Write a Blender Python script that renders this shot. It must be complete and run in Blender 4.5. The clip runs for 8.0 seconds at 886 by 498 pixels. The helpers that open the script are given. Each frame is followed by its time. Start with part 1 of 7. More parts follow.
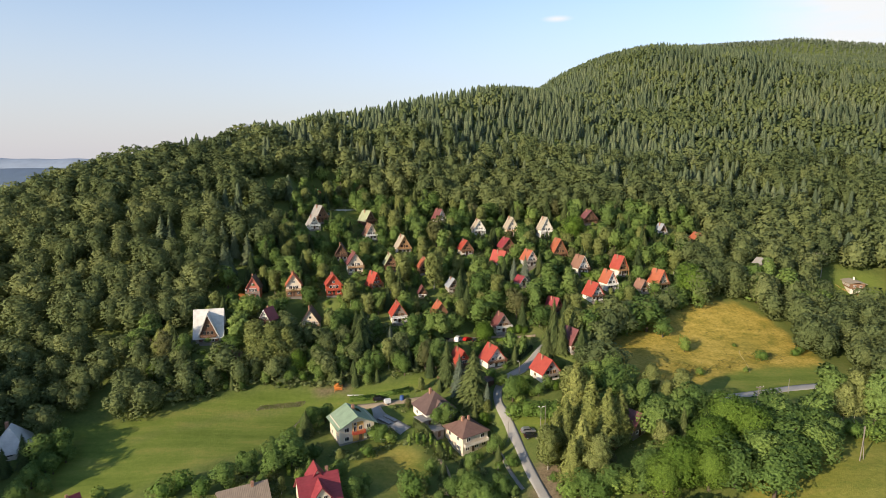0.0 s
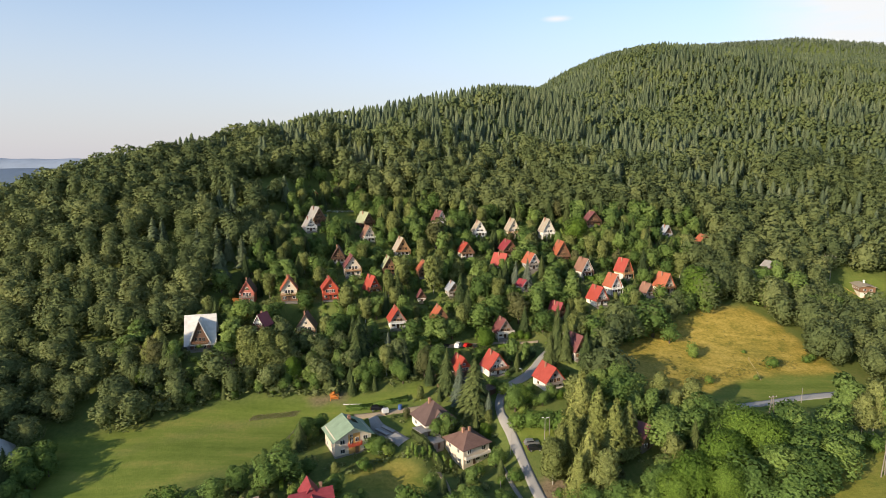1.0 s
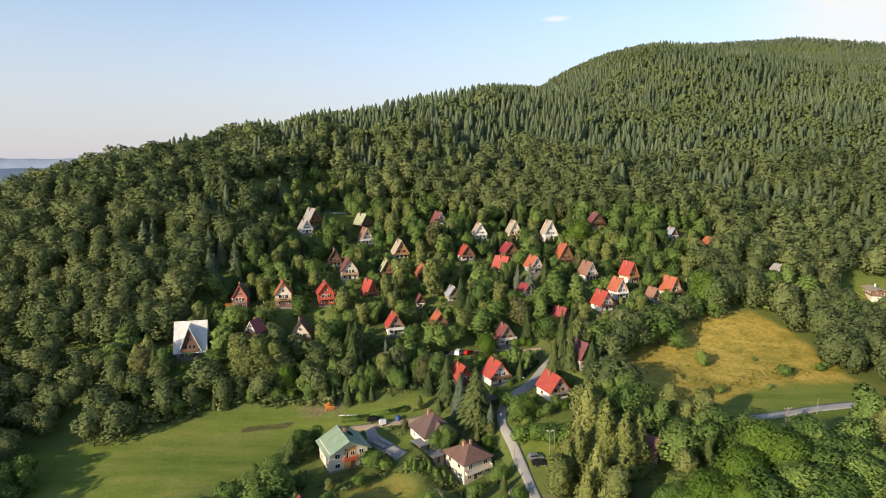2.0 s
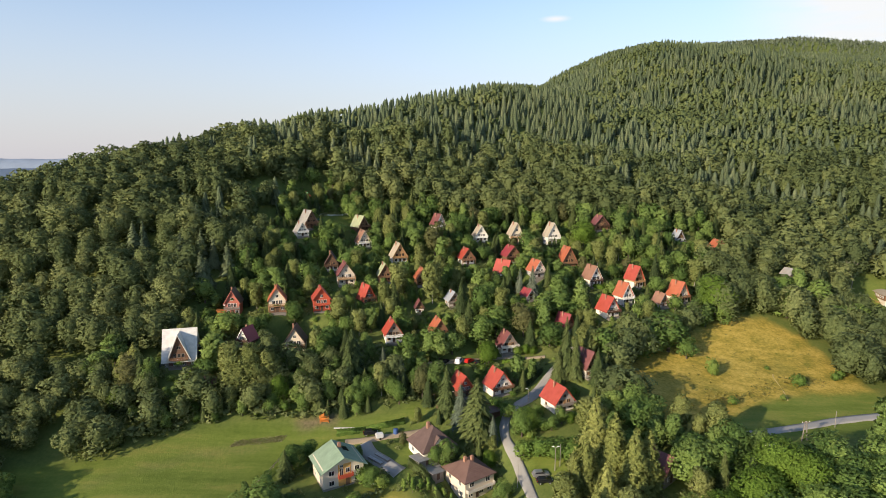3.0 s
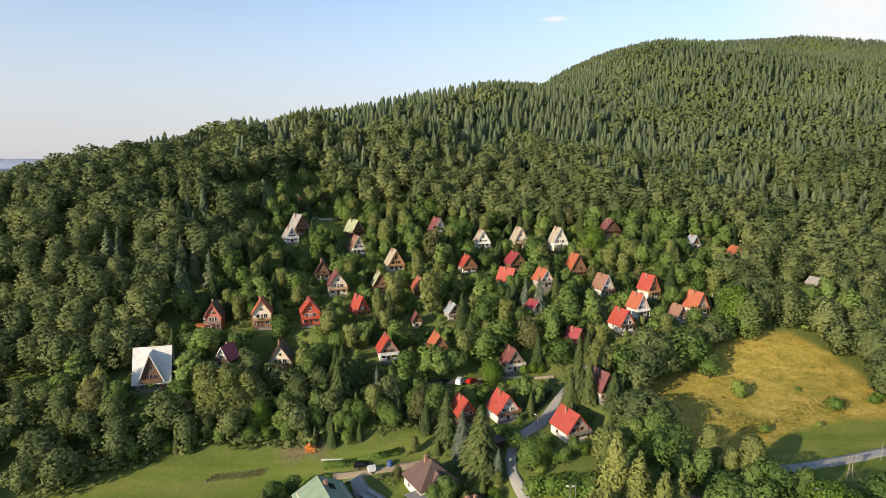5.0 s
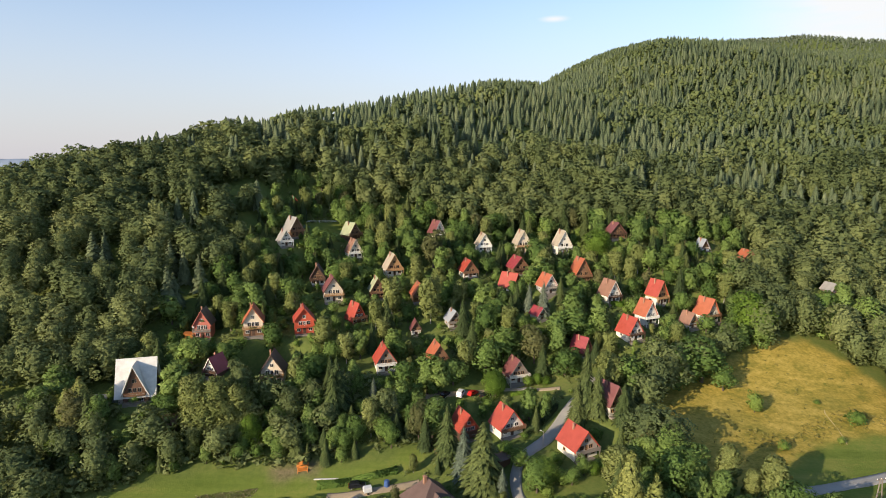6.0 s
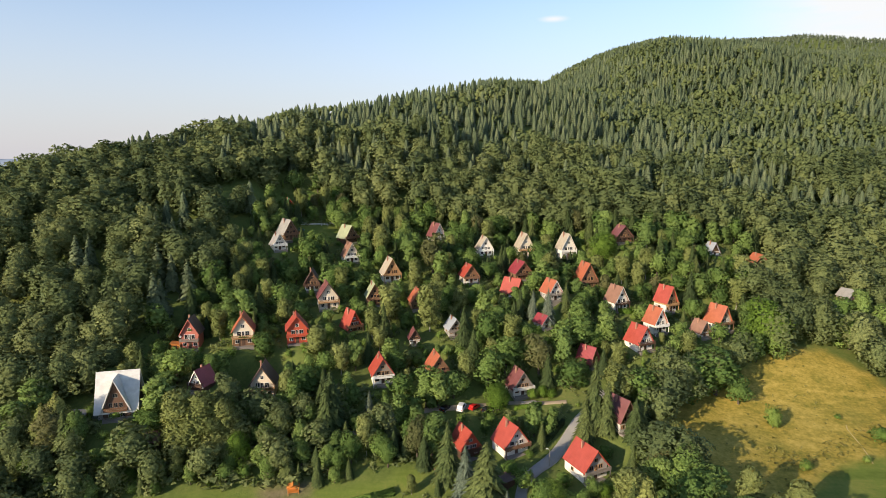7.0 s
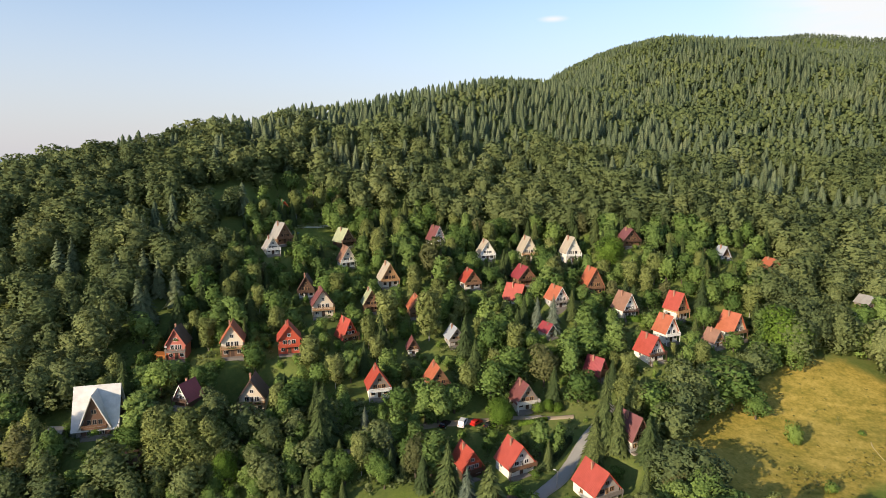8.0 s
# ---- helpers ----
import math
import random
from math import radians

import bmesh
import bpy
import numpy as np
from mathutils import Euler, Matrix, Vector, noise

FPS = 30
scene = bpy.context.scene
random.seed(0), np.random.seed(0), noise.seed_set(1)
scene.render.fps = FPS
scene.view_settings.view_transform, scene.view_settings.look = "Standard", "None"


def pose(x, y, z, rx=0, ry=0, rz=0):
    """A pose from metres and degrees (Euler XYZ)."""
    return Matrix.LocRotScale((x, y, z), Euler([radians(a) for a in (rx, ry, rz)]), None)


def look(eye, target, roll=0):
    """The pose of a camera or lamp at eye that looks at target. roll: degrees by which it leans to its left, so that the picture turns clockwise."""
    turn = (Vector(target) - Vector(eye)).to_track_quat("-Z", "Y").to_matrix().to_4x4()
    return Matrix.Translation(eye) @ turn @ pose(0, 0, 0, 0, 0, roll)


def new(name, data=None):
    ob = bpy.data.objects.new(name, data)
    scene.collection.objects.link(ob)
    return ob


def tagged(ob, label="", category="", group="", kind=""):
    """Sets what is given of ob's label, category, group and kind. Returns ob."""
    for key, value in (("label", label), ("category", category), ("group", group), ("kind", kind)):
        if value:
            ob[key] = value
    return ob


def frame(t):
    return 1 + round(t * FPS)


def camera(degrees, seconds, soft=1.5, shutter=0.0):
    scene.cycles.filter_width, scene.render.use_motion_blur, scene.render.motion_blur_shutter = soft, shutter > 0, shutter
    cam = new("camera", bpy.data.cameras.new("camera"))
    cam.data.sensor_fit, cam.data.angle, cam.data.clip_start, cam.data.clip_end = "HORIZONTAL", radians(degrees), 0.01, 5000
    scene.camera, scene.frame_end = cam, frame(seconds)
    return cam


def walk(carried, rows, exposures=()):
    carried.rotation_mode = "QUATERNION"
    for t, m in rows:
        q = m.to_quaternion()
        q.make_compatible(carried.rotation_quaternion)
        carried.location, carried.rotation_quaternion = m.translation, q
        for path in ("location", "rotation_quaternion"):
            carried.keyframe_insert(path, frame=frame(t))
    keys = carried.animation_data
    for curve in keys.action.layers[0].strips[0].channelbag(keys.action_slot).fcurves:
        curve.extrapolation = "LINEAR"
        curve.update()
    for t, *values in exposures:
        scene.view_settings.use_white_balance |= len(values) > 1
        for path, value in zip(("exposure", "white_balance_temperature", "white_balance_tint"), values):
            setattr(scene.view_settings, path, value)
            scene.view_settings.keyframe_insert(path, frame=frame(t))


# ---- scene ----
cam = camera(75.2, 8.0, soft=0.6)
PATH = [
    (0.0, pose(0.00, 0.00, 92.00, 81.00, 0, -0.00)),
    (0.5, pose(-0.07, 3.63, 92.04, 81.00, 0, -0.02)),
    (1.0, pose(-0.07, 7.47, 92.12, 81.00, 0, -0.04)),
    (1.5, pose(-0.14, 11.51, 92.16, 81.00, 0, -0.07)),
    (3.0, pose(-0.20, 24.27, 92.46, 81.00, 0, -0.13)),
    (3.5, pose(-0.27, 28.79, 92.57, 81.00, 0, -0.15)),
    (4.0, pose(-0.27, 33.46, 92.71, 81.00, 0, -0.17)),
    (4.5, pose(-0.27, 38.18, 92.72, 81.00, 0, -0.20)),
    (6.0, pose(-0.41, 52.64, 92.96, 81.00, 0, -0.26)),
    (6.5, pose(-0.47, 57.52, 93.14, 81.00, 0, -0.28)),
    (7.0, pose(-0.47, 62.51, 93.17, 81.00, 0, -0.31)),
    (7.5, pose(-0.54, 67.45, 93.28, 81.00, 0, -0.33)),
    (8.0, pose(-0.54, 72.39, 93.38, 81.00, 0, -0.35)),
]
walk(cam, PATH, exposures=[(0.0, 0.92, 6500, 10), (8.0, 0.94, 6500, 10)])

# ---- daylight: a low, warm sun behind the camera to the west ----
SUN_ELEVATION, SUN_AZIMUTH = 18.5, 228.0  # degrees; azimuth clockwise from the way the camera looks
sun_way = Vector((math.sin(radians(SUN_AZIMUTH)) * math.cos(radians(SUN_ELEVATION)),
                  math.cos(radians(SUN_AZIMUTH)) * math.cos(radians(SUN_ELEVATION)), math.sin(radians(SUN_ELEVATION))))
sun = new("sun", bpy.data.lights.new("sun", "SUN"))
sun.data.energy, sun.data.angle, sun.data.color = 3.8, radians(0.6), (1.0, 0.82, 0.60)
sun.matrix_world = look(sun_way * 900, (0, 0, 0))

world = bpy.data.worlds.new("evening_sky")
scene.world = world
world.use_nodes = True
wn, wl = world.node_tree.nodes, world.node_tree.links
wn.clear()
sky = wn.new("ShaderNodeTexSky")
sky.sky_type, sky.sun_disc = "NISHITA", False
sky.sun_elevation, sky.sun_rotation = radians(SUN_ELEVATION), radians(SUN_AZIMUTH)
sky.altitude, sky.air_density, sky.dust_density, sky.ozone_density = 500, 1.0, 0.6, 0.6
way = wn.new("ShaderNodeTexCoord")
# thin clouds: streaks of noise, only in the high east and over the ridge
streak = wn.new("ShaderNodeMapping")
streak.inputs["Scale"].default_value = (3.0, 3.0, 18.0)
cloud = wn.new("ShaderNodeTexNoise")
cloud.inputs["Scale"].default_value, cloud.inputs["Detail"].default_value = 2.2, 6
wl.new(way.outputs["Generated"], streak.inputs["Vector"])
wl.new(streak.outputs["Vector"], cloud.inputs["Vector"])


def cloud_bank(where, reach, flat=1.0):
    """A soft patch of cloud round a direction, flat times lower than it is wide."""
    s = wn.new("ShaderNodeVectorMath")
    s.operation = "SUBTRACT"
    wl.new(way.outputs["Generated"], s.inputs[0])
    s.inputs[1].default_value = where
    f = wn.new("ShaderNodeVectorMath")
    f.operation = "MULTIPLY"
    wl.new(s.outputs["Vector"], f.inputs[0])
    f.inputs[1].default_value = (1.0, 1.0, flat)
    d = wn.new("ShaderNodeVectorMath")
    d.operation = "LENGTH"
    wl.new(f.outputs["Vector"], d.inputs[0])
    m = wn.new("ShaderNodeMapRange")
    m.interpolation_type = "SMOOTHSTEP"
    for k, v in (("From Min", reach), ("From Max", 0.0), ("To Min", 0.0), ("To Max", 1.0)):
        m.inputs[k].default_value = v
    wl.new(d.outputs["Value"], m.inputs["Value"])
    return m.outputs["Result"]


def world_math(op, a, b):
    n = wn.new("ShaderNodeMath")
    n.operation, n.use_clamp = op, True
    for i, v in enumerate((a, b)):
        if isinstance(v, (int, float)):
            n.inputs[i].default_value = v
        else:
            wl.new(v, n.inputs[i])
    return n.outputs[0]


bank = world_math("MAXIMUM", world_math("MULTIPLY", cloud_bank((0.66, 0.73, 0.205), 0.315, 1.3), 2.2), cloud_bank((0.181, 0.958, 0.218), 0.030, 4.5))
cover = world_math("MULTIPLY", world_math("MULTIPLY", cloud.outputs["Fac"], 2.0), bank)
# evening haze: the sky pales towards the horizon
up = wn.new("ShaderNodeSeparateXYZ")
wl.new(way.outputs["Generated"], up.inputs[0])
pale = wn.new("ShaderNodeMapRange")
pale.interpolation_type = "SMOOTHSTEP"
for key, value in (("From Min", -0.02), ("From Max", 0.34), ("To Min", 0.90), ("To Max", 0.0)):
    pale.inputs[key].default_value = value
wl.new(up.outputs["Z"], pale.inputs["Value"])
haze = wn.new("ShaderNodeMix")
haze.data_type = "RGBA"
wl.new(pale.outputs["Result"], haze.inputs["Factor"])
clear = wn.new("ShaderNodeMix")
clear.data_type, clear.blend_type = "RGBA", "MULTIPLY"
clear.inputs["Factor"].default_value = 1.0
wl.new(sky.outputs[0], clear.inputs["A"])
clear.inputs["B"].default_value = (0.745, 0.755, 0.80, 1)
wl.new(clear.outputs["Result"], haze.inputs["A"])
haze.inputs["B"].default_value = (2.13, 2.10, 2.34, 1)
mix = wn.new("ShaderNodeMix")
mix.data_type = "RGBA"
wl.new(cover, mix.inputs["Factor"])
wl.new(haze.outputs["Result"], mix.inputs["A"])
mix.inputs["B"].default_value = (3.3, 3.35, 3.4, 1)
back = wn.new("ShaderNodeBackground")
back.inputs["Strength"].default_value = 0.15
wl.new(mix.outputs["Result"], back.inputs["Color"])
wo = wn.new("ShaderNodeOutputWorld")
wl.new(back.outputs[0], wo.inputs["Surface"])

# ---- materials ----
def material(name, build):
    m = bpy.data.materials.new(name)
    m.use_nodes = True
    n, l = m.node_tree.nodes, m.node_tree.links
    build(n, l, n["Principled BSDF"], n["Material Output"])
    return m


def noise_tex(n, l, scale, detail=4.0, rough=0.6, coords="Object", stretch=None):
    c = n.new("ShaderNodeTexCoord")
    t = n.new("ShaderNodeTexNoise")
    t.inputs["Scale"].default_value, t.inputs["Detail"].default_value, t.inputs["Roughness"].default_value = scale, detail, rough
    if stretch:
        s = n.new("ShaderNodeMapping")
        s.inputs["Scale"].default_value = stretch
        l.new(c.outputs[coords], s.inputs["Vector"])
        l.new(s.outputs["Vector"], t.inputs["Vector"])
    else:
        l.new(c.outputs[coords], t.inputs["Vector"])
    return t.outputs["Fac"]


def ramp(n, l, fac, *stops):
    r = n.new("ShaderNodeValToRGB")
    while len(r.color_ramp.elements) < len(stops):
        r.color_ramp.elements.new(0.5)
    for e, (p, c) in zip(r.color_ramp.elements, stops):
        e.position, e.color = p, (*c, 1)
    l.new(fac, r.inputs["Fac"])
    return r.outputs["Color"]


def blend(n, l, fac, a, b, mode="MIX"):
    m = n.new("ShaderNodeMix")
    m.data_type, m.blend_type = "RGBA", mode
    for key, v in (("Factor", fac), ("A", a), ("B", b)):
        if isinstance(v, (int, float)):
            m.inputs[key].default_value = v
        elif isinstance(v, tuple):
            m.inputs[key].default_value = (*v, 1)
        else:
            l.new(v, m.inputs[key])
    return m.outputs["Result"]


def calc(n, l, op, a, b, clamp=False):
    m = n.new("ShaderNodeMath")
    m.operation, m.use_clamp = op, clamp
    for i, v in enumerate((a, b)):
        if isinstance(v, (int, float)):
            m.inputs[i].default_value = v
        else:
            l.new(v, m.inputs[i])
    return m.outputs[0]


def bump(n, l, height, bsdf, strength=0.4, distance=0.05):
    b = n.new("ShaderNodeBump")
    b.inputs["Strength"].default_value, b.inputs["Distance"].default_value = strength, distance
    l.new(height, b.inputs["Height"])
    l.new(b.outputs["Normal"], bsdf.inputs["Normal"])


def surface(name, colour, rough=0.8, wear=0.18, scale=0.9, metal=0.0, dirt=(0.10, 0.09, 0.07), grain=12.0, relief=0.25, stretch=None):
    """Paint, plaster, wood or sheet: a colour with large stains and a fine grain."""
    def build(n, l, b, o):
        big = noise_tex(n, l, scale, 5, 0.65, stretch=stretch)
        fine = noise_tex(n, l, grain, 3, 0.6, stretch=stretch)
        stain = calc(n, l, "MULTIPLY", calc(n, l, "SUBTRACT", big, 0.42, True), wear * 5, True)
        info = n.new("ShaderNodeObjectInfo")
        tone = calc(n, l, "ADD", calc(n, l, "MULTIPLY", fine, 0.9), calc(n, l, "MULTIPLY", info.outputs["Random"], 0.4), True)
        dark = tuple(c * 0.72 for c in colour)
        c = blend(n, l, tone, dark, colour)
        c = blend(n, l, stain, c, dirt)
        l.new(c, b.inputs["Base Color"])
        b.inputs["Roughness"].default_value, b.inputs["Metallic"].default_value = rough, metal
        bump(n, l, fine, b, relief)
    return material(name, build)


def sheet_roof(name, colour, rough=0.5, pitch=0.45, weather=0.2):
    """Profiled metal roofing: ribs down the slope, faded patches and rust-dark streaks."""
    def build(n, l, b, o):
        c = n.new("ShaderNodeTexCoord")
        w = n.new("ShaderNodeTexWave")
        w.wave_type, w.bands_direction = "BANDS", "Y"
        w.inputs["Scale"].default_value = 0.31 / pitch
        w.inputs["Distortion"].default_value = 0.0
        l.new(c.outputs["Object"], w.inputs["Vector"])
        big = noise_tex(n, l, 0.55, 5, 0.6)
        streak = noise_tex(n, l, 1.0, 4, 0.6, stretch=(0.4, 3.5, 0.4))
        faded = tuple(min(1, k * 1.15 + 0.03) for k in colour)
        dark = tuple(k * 0.6 for k in colour)
        col = blend(n, l, big, dark, faded)
        col = blend(n, l, calc(n, l, "MULTIPLY", calc(n, l, "SUBTRACT", streak, 0.5, True), weather * 6, True), col, tuple(k * 0.45 + 0.02 for k in colour))
        l.new(col, b.inputs["Base Color"])
        b.inputs["Roughness"].default_value = rough
        bump(n, l, w.outputs["Fac"], b, 0.5, 0.05)
    return material(name, build)


def foliage(name, dark, mid, light, joined=False, through_light=0.38):
    """Leaves: the tone changes from tree to tree, from clump to clump and over the crown; fine speckle adds leaf
    clusters and painted shade between them.
    """
    def build(n, l, b, o):
        if joined:
            a = n.new("ShaderNodeAttribute")
            a.attribute_name = "tint"
            tree = a.outputs["Fac"]
        else:
            tree = n.new("ShaderNodeObjectInfo").outputs["Random"]
        clump = n.new("ShaderNodeNewGeometry").outputs["Random Per Island"]
        patch = noise_tex(n, l, 0.35 if joined else 4.5, 3, 0.6)
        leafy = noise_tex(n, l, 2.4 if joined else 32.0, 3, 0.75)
        k = calc(n, l, "ADD", calc(n, l, "ADD", calc(n, l, "MULTIPLY", tree, 0.74), 0.06), calc(n, l, "ADD", calc(n, l, "MULTIPLY", clump, 0.13), calc(n, l, "MULTIPLY", calc(n, l, "SUBTRACT", patch, 0.4), 0.5)))
        c = ramp(n, l, k, (0.0, dark), (0.5, mid), (1.0, light))
        # speckle: pale leaf groups, their self-shadow painted dark between them
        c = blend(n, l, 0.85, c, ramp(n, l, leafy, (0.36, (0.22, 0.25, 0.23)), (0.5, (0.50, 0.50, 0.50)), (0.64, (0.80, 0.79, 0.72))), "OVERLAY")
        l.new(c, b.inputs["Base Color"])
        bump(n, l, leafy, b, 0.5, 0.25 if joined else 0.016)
        b.inputs["Roughness"].default_value = 0.7
        b.inputs["Specular IOR Level"].default_value = 0.08
        t = n.new("ShaderNodeBsdfTranslucent")
        l.new(blend(n, l, 0.5, c, light), t.inputs["Color"])
        m = n.new("ShaderNodeMixShader")
        m.inputs["Fac"].default_value = through_light
        l.new(b.outputs[0], m.inputs[1])
        l.new(t.outputs[0], m.inputs[2])
        l.new(m.outputs[0], o.inputs["Surface"])
    return material(name, build)


def ground_build(n, l, b, o):
    """Rough grass and leaf litter; mown meadow, dry hay and bare soil where their masks say so."""
    def mask(key):
        a = n.new("ShaderNodeAttribute")
        a.attribute_name = key
        return a.outputs["Fac"]
    big, fine = noise_tex(n, l, 0.045, 7, 0.68), noise_tex(n, l, 0.9, 6, 0.7)
    tuft = noise_tex(n, l, 3.2, 4, 0.7)
    both = calc(n, l, "ADD", calc(n, l, "MULTIPLY", big, 0.5), calc(n, l, "MULTIPLY", fine, 0.5))
    rough_grass = ramp(n, l, both, (0.30, (0.056, 0.084, 0.022)), (0.5, (0.108, 0.140, 0.036)), (0.72, (0.175, 0.172, 0.060)))
    rows = noise_tex(n, l, 0.12, 4, 0.6, stretch=(0.3, 1.6, 1.0))
    mown = ramp(n, l, calc(n, l, "ADD", calc(n, l, "MULTIPLY", rows, 0.55), calc(n, l, "MULTIPLY", both, 0.45)),
                (0.36, (0.088, 0.128, 0.022)), (0.5, (0.138, 0.178, 0.034)), (0.66, (0.230, 0.222, 0.060)))
    sweep = noise_tex(n, l, 0.10, 6, 0.72, stretch=(1.0, 1.9, 1.0))
    hay = ramp(n, l, calc(n, l, "ADD", calc(n, l, "MULTIPLY", sweep, 0.6), calc(n, l, "MULTIPLY", fine, 0.4)),
               (0.37, (0.150, 0.150, 0.026)), (0.48, (0.290, 0.228, 0.044)), (0.62, (0.490, 0.362, 0.090)))
    green_sweep = calc(n, l, "MULTIPLY", calc(n, l, "SUBTRACT", noise_tex(n, l, 0.032, 4, 0.62), 0.49, True), 2.4, True)
    hay = blend(n, l, green_sweep, hay, ramp(n, l, fine, (0.3, (0.105, 0.120, 0.026)), (0.7, (0.235, 0.215, 0.052))))
    soil = ramp(n, l, fine, (0.3, (0.10, 0.075, 0.045)), (0.7, (0.24, 0.19, 0.12)))
    c = blend(n, l, mask("mown"), rough_grass, mown)
    c = blend(n, l, mask("hay"), c, hay)
    c = blend(n, l, mask("soil"), c, soil)
    c = blend(n, l, calc(n, l, "MULTIPLY", tuft, 0.24), c, (0.5, 0.5, 0.5), "OVERLAY")
    l.new(c, b.inputs["Base Color"])
    b.inputs["Roughness"].default_value = 0.95
    b.inputs["Specular IOR Level"].default_value = 0.1
    bump(n, l, calc(n, l, "ADD", tuft, fine), b, 0.45, 0.30)


GROUND = material("grassland", ground_build)
ASPHALT = surface("worn_road", (0.33, 0.32, 0.295), 0.9, 0.2, 0.25, grain=5, dirt=(0.18, 0.15, 0.11))
STRAW = surface("trodden_straw", (0.44, 0.35, 0.15), 0.95, 0.2, 0.3, grain=4, dirt=(0.30, 0.25, 0.08))
GRAVEL = surface("dirt_track", (0.34, 0.27, 0.18), 0.95, 0.2, 0.3, grain=4)
PLASTER = surface("white_plaster", (0.74, 0.70, 0.62), 0.9, 0.10, 0.5, dirt=(0.40, 0.36, 0.30))
CREAM = surface("cream_plaster", (0.70, 0.61, 0.47), 0.9, 0.10, 0.5, dirt=(0.40, 0.34, 0.25))
GREY_PLASTER = surface("grey_plaster", (0.42, 0.40, 0.37), 0.9, 0.15, 0.5)
OCHRE = surface("ochre_plaster", (0.62, 0.34, 0.10), 0.9, 0.10, 0.5)
CONCRETE = surface("concrete", (0.27, 0.25, 0.22), 0.9, 0.2, 0.6)
WOOD = surface("brown_boards", (0.20, 0.105, 0.055), 0.75, 0.15, 0.8, grain=9, stretch=(6, 6, 0.6))
PALE_WOOD = surface("pale_boards", (0.42, 0.24, 0.11), 0.75, 0.15, 0.8, grain=9, stretch=(6, 6, 0.6))
DARK_WOOD = surface("dark_boards", (0.085, 0.042, 0.024), 0.75, 0.12, 0.8, grain=9, stretch=(6, 6, 0.6))
ORANGE_TRIM = surface("orange_verge_boards", (0.46, 0.14, 0.05), 0.7, 0.10, 0.8, grain=9, stretch=(6, 6, 0.6))
BROWN_STAIN = surface("brown_stained_boards", (0.125, 0.062, 0.036), 0.75, 0.15, 0.8, grain=9, stretch=(6, 6, 0.6))
RED_BOARDS = surface("red_painted_boards", (0.50, 0.085, 0.040), 0.7, 0.10, 0.8, grain=9, stretch=(6, 6, 0.6))
PINK_BOARDS = surface("faded_red_boards", (0.46, 0.14, 0.10), 0.7, 0.10, 0.8, grain=9, stretch=(6, 6, 0.6))
GREY_WOOD = surface("weathered_boards", (0.24, 0.21, 0.18), 0.85, 0.2, 0.8, grain=9, stretch=(6, 6, 0.6))
WHITE_PAINT = surface("white_paint", (0.80, 0.79, 0.75), 0.6, 0.06, 0.7)
BRICK = surface("chimney_brick", (0.38, 0.20, 0.13), 0.9, 0.2, 1.5, grain=14)
STEEL = surface("galvanised_steel", (0.50, 0.51, 0.52), 0.5, 0.1, 1.2, metal=0.7)
BARK = surface("bark", (0.10, 0.075, 0.055), 0.95, 0.2, 1.5, grain=10)
BIRCH_BARK = surface("birch_bark", (0.34, 0.32, 0.28), 0.9, 0.25, 1.6, grain=10, dirt=(0.05, 0.05, 0.05))
ROOFS = {
    "red": sheet_roof("red_roof", (0.345, 0.044, 0.022)), "orange": sheet_roof("orange_roof", (0.38, 0.100, 0.040)),
    "crimson": sheet_roof("crimson_roof", (0.25, 0.022, 0.030)), "maroon": sheet_roof("maroon_roof", (0.16, 0.045, 0.045)),
    "brown": sheet_roof("brown_roof", (0.235, 0.115, 0.070), 0.7), "dark": sheet_roof("dark_brown_roof", (0.105, 0.060, 0.048), 0.65),
    "grey": sheet_roof("grey_roof", (0.27, 0.26, 0.24), 0.8), "tan": sheet_roof("tan_roof", (0.36, 0.31, 0.23), 0.85),
    "moss": sheet_roof("mossy_roof", (0.30, 0.33, 0.19), 0.85), "green": sheet_roof("green_roof", (0.235, 0.325, 0.215), 0.55),
    "white": sheet_roof("white_roof", (0.66, 0.64, 0.60), 0.6, 0.6, 0.12), "bright_green": sheet_roof("bright_green_roof", (0.08, 0.42, 0.20), 0.5),
    "umber": sheet_roof("umber_roof", (0.150, 0.078, 0.055), 0.7), "sepia": sheet_roof("sepia_roof", (0.27, 0.205, 0.145), 0.85),
    "slate": sheet_roof("slate_blue_roof", (0.30, 0.33, 0.37), 0.6),
}


def glass_build(n, l, b, o):
    b.inputs["Base Color"].default_value = (0.020, 0.022, 0.025, 1)
    b.inputs["Roughness"].default_value = 0.06
    bump(n, l, noise_tex(n, l, 0.8, 2, 0.5), b, 0.04, 0.05)


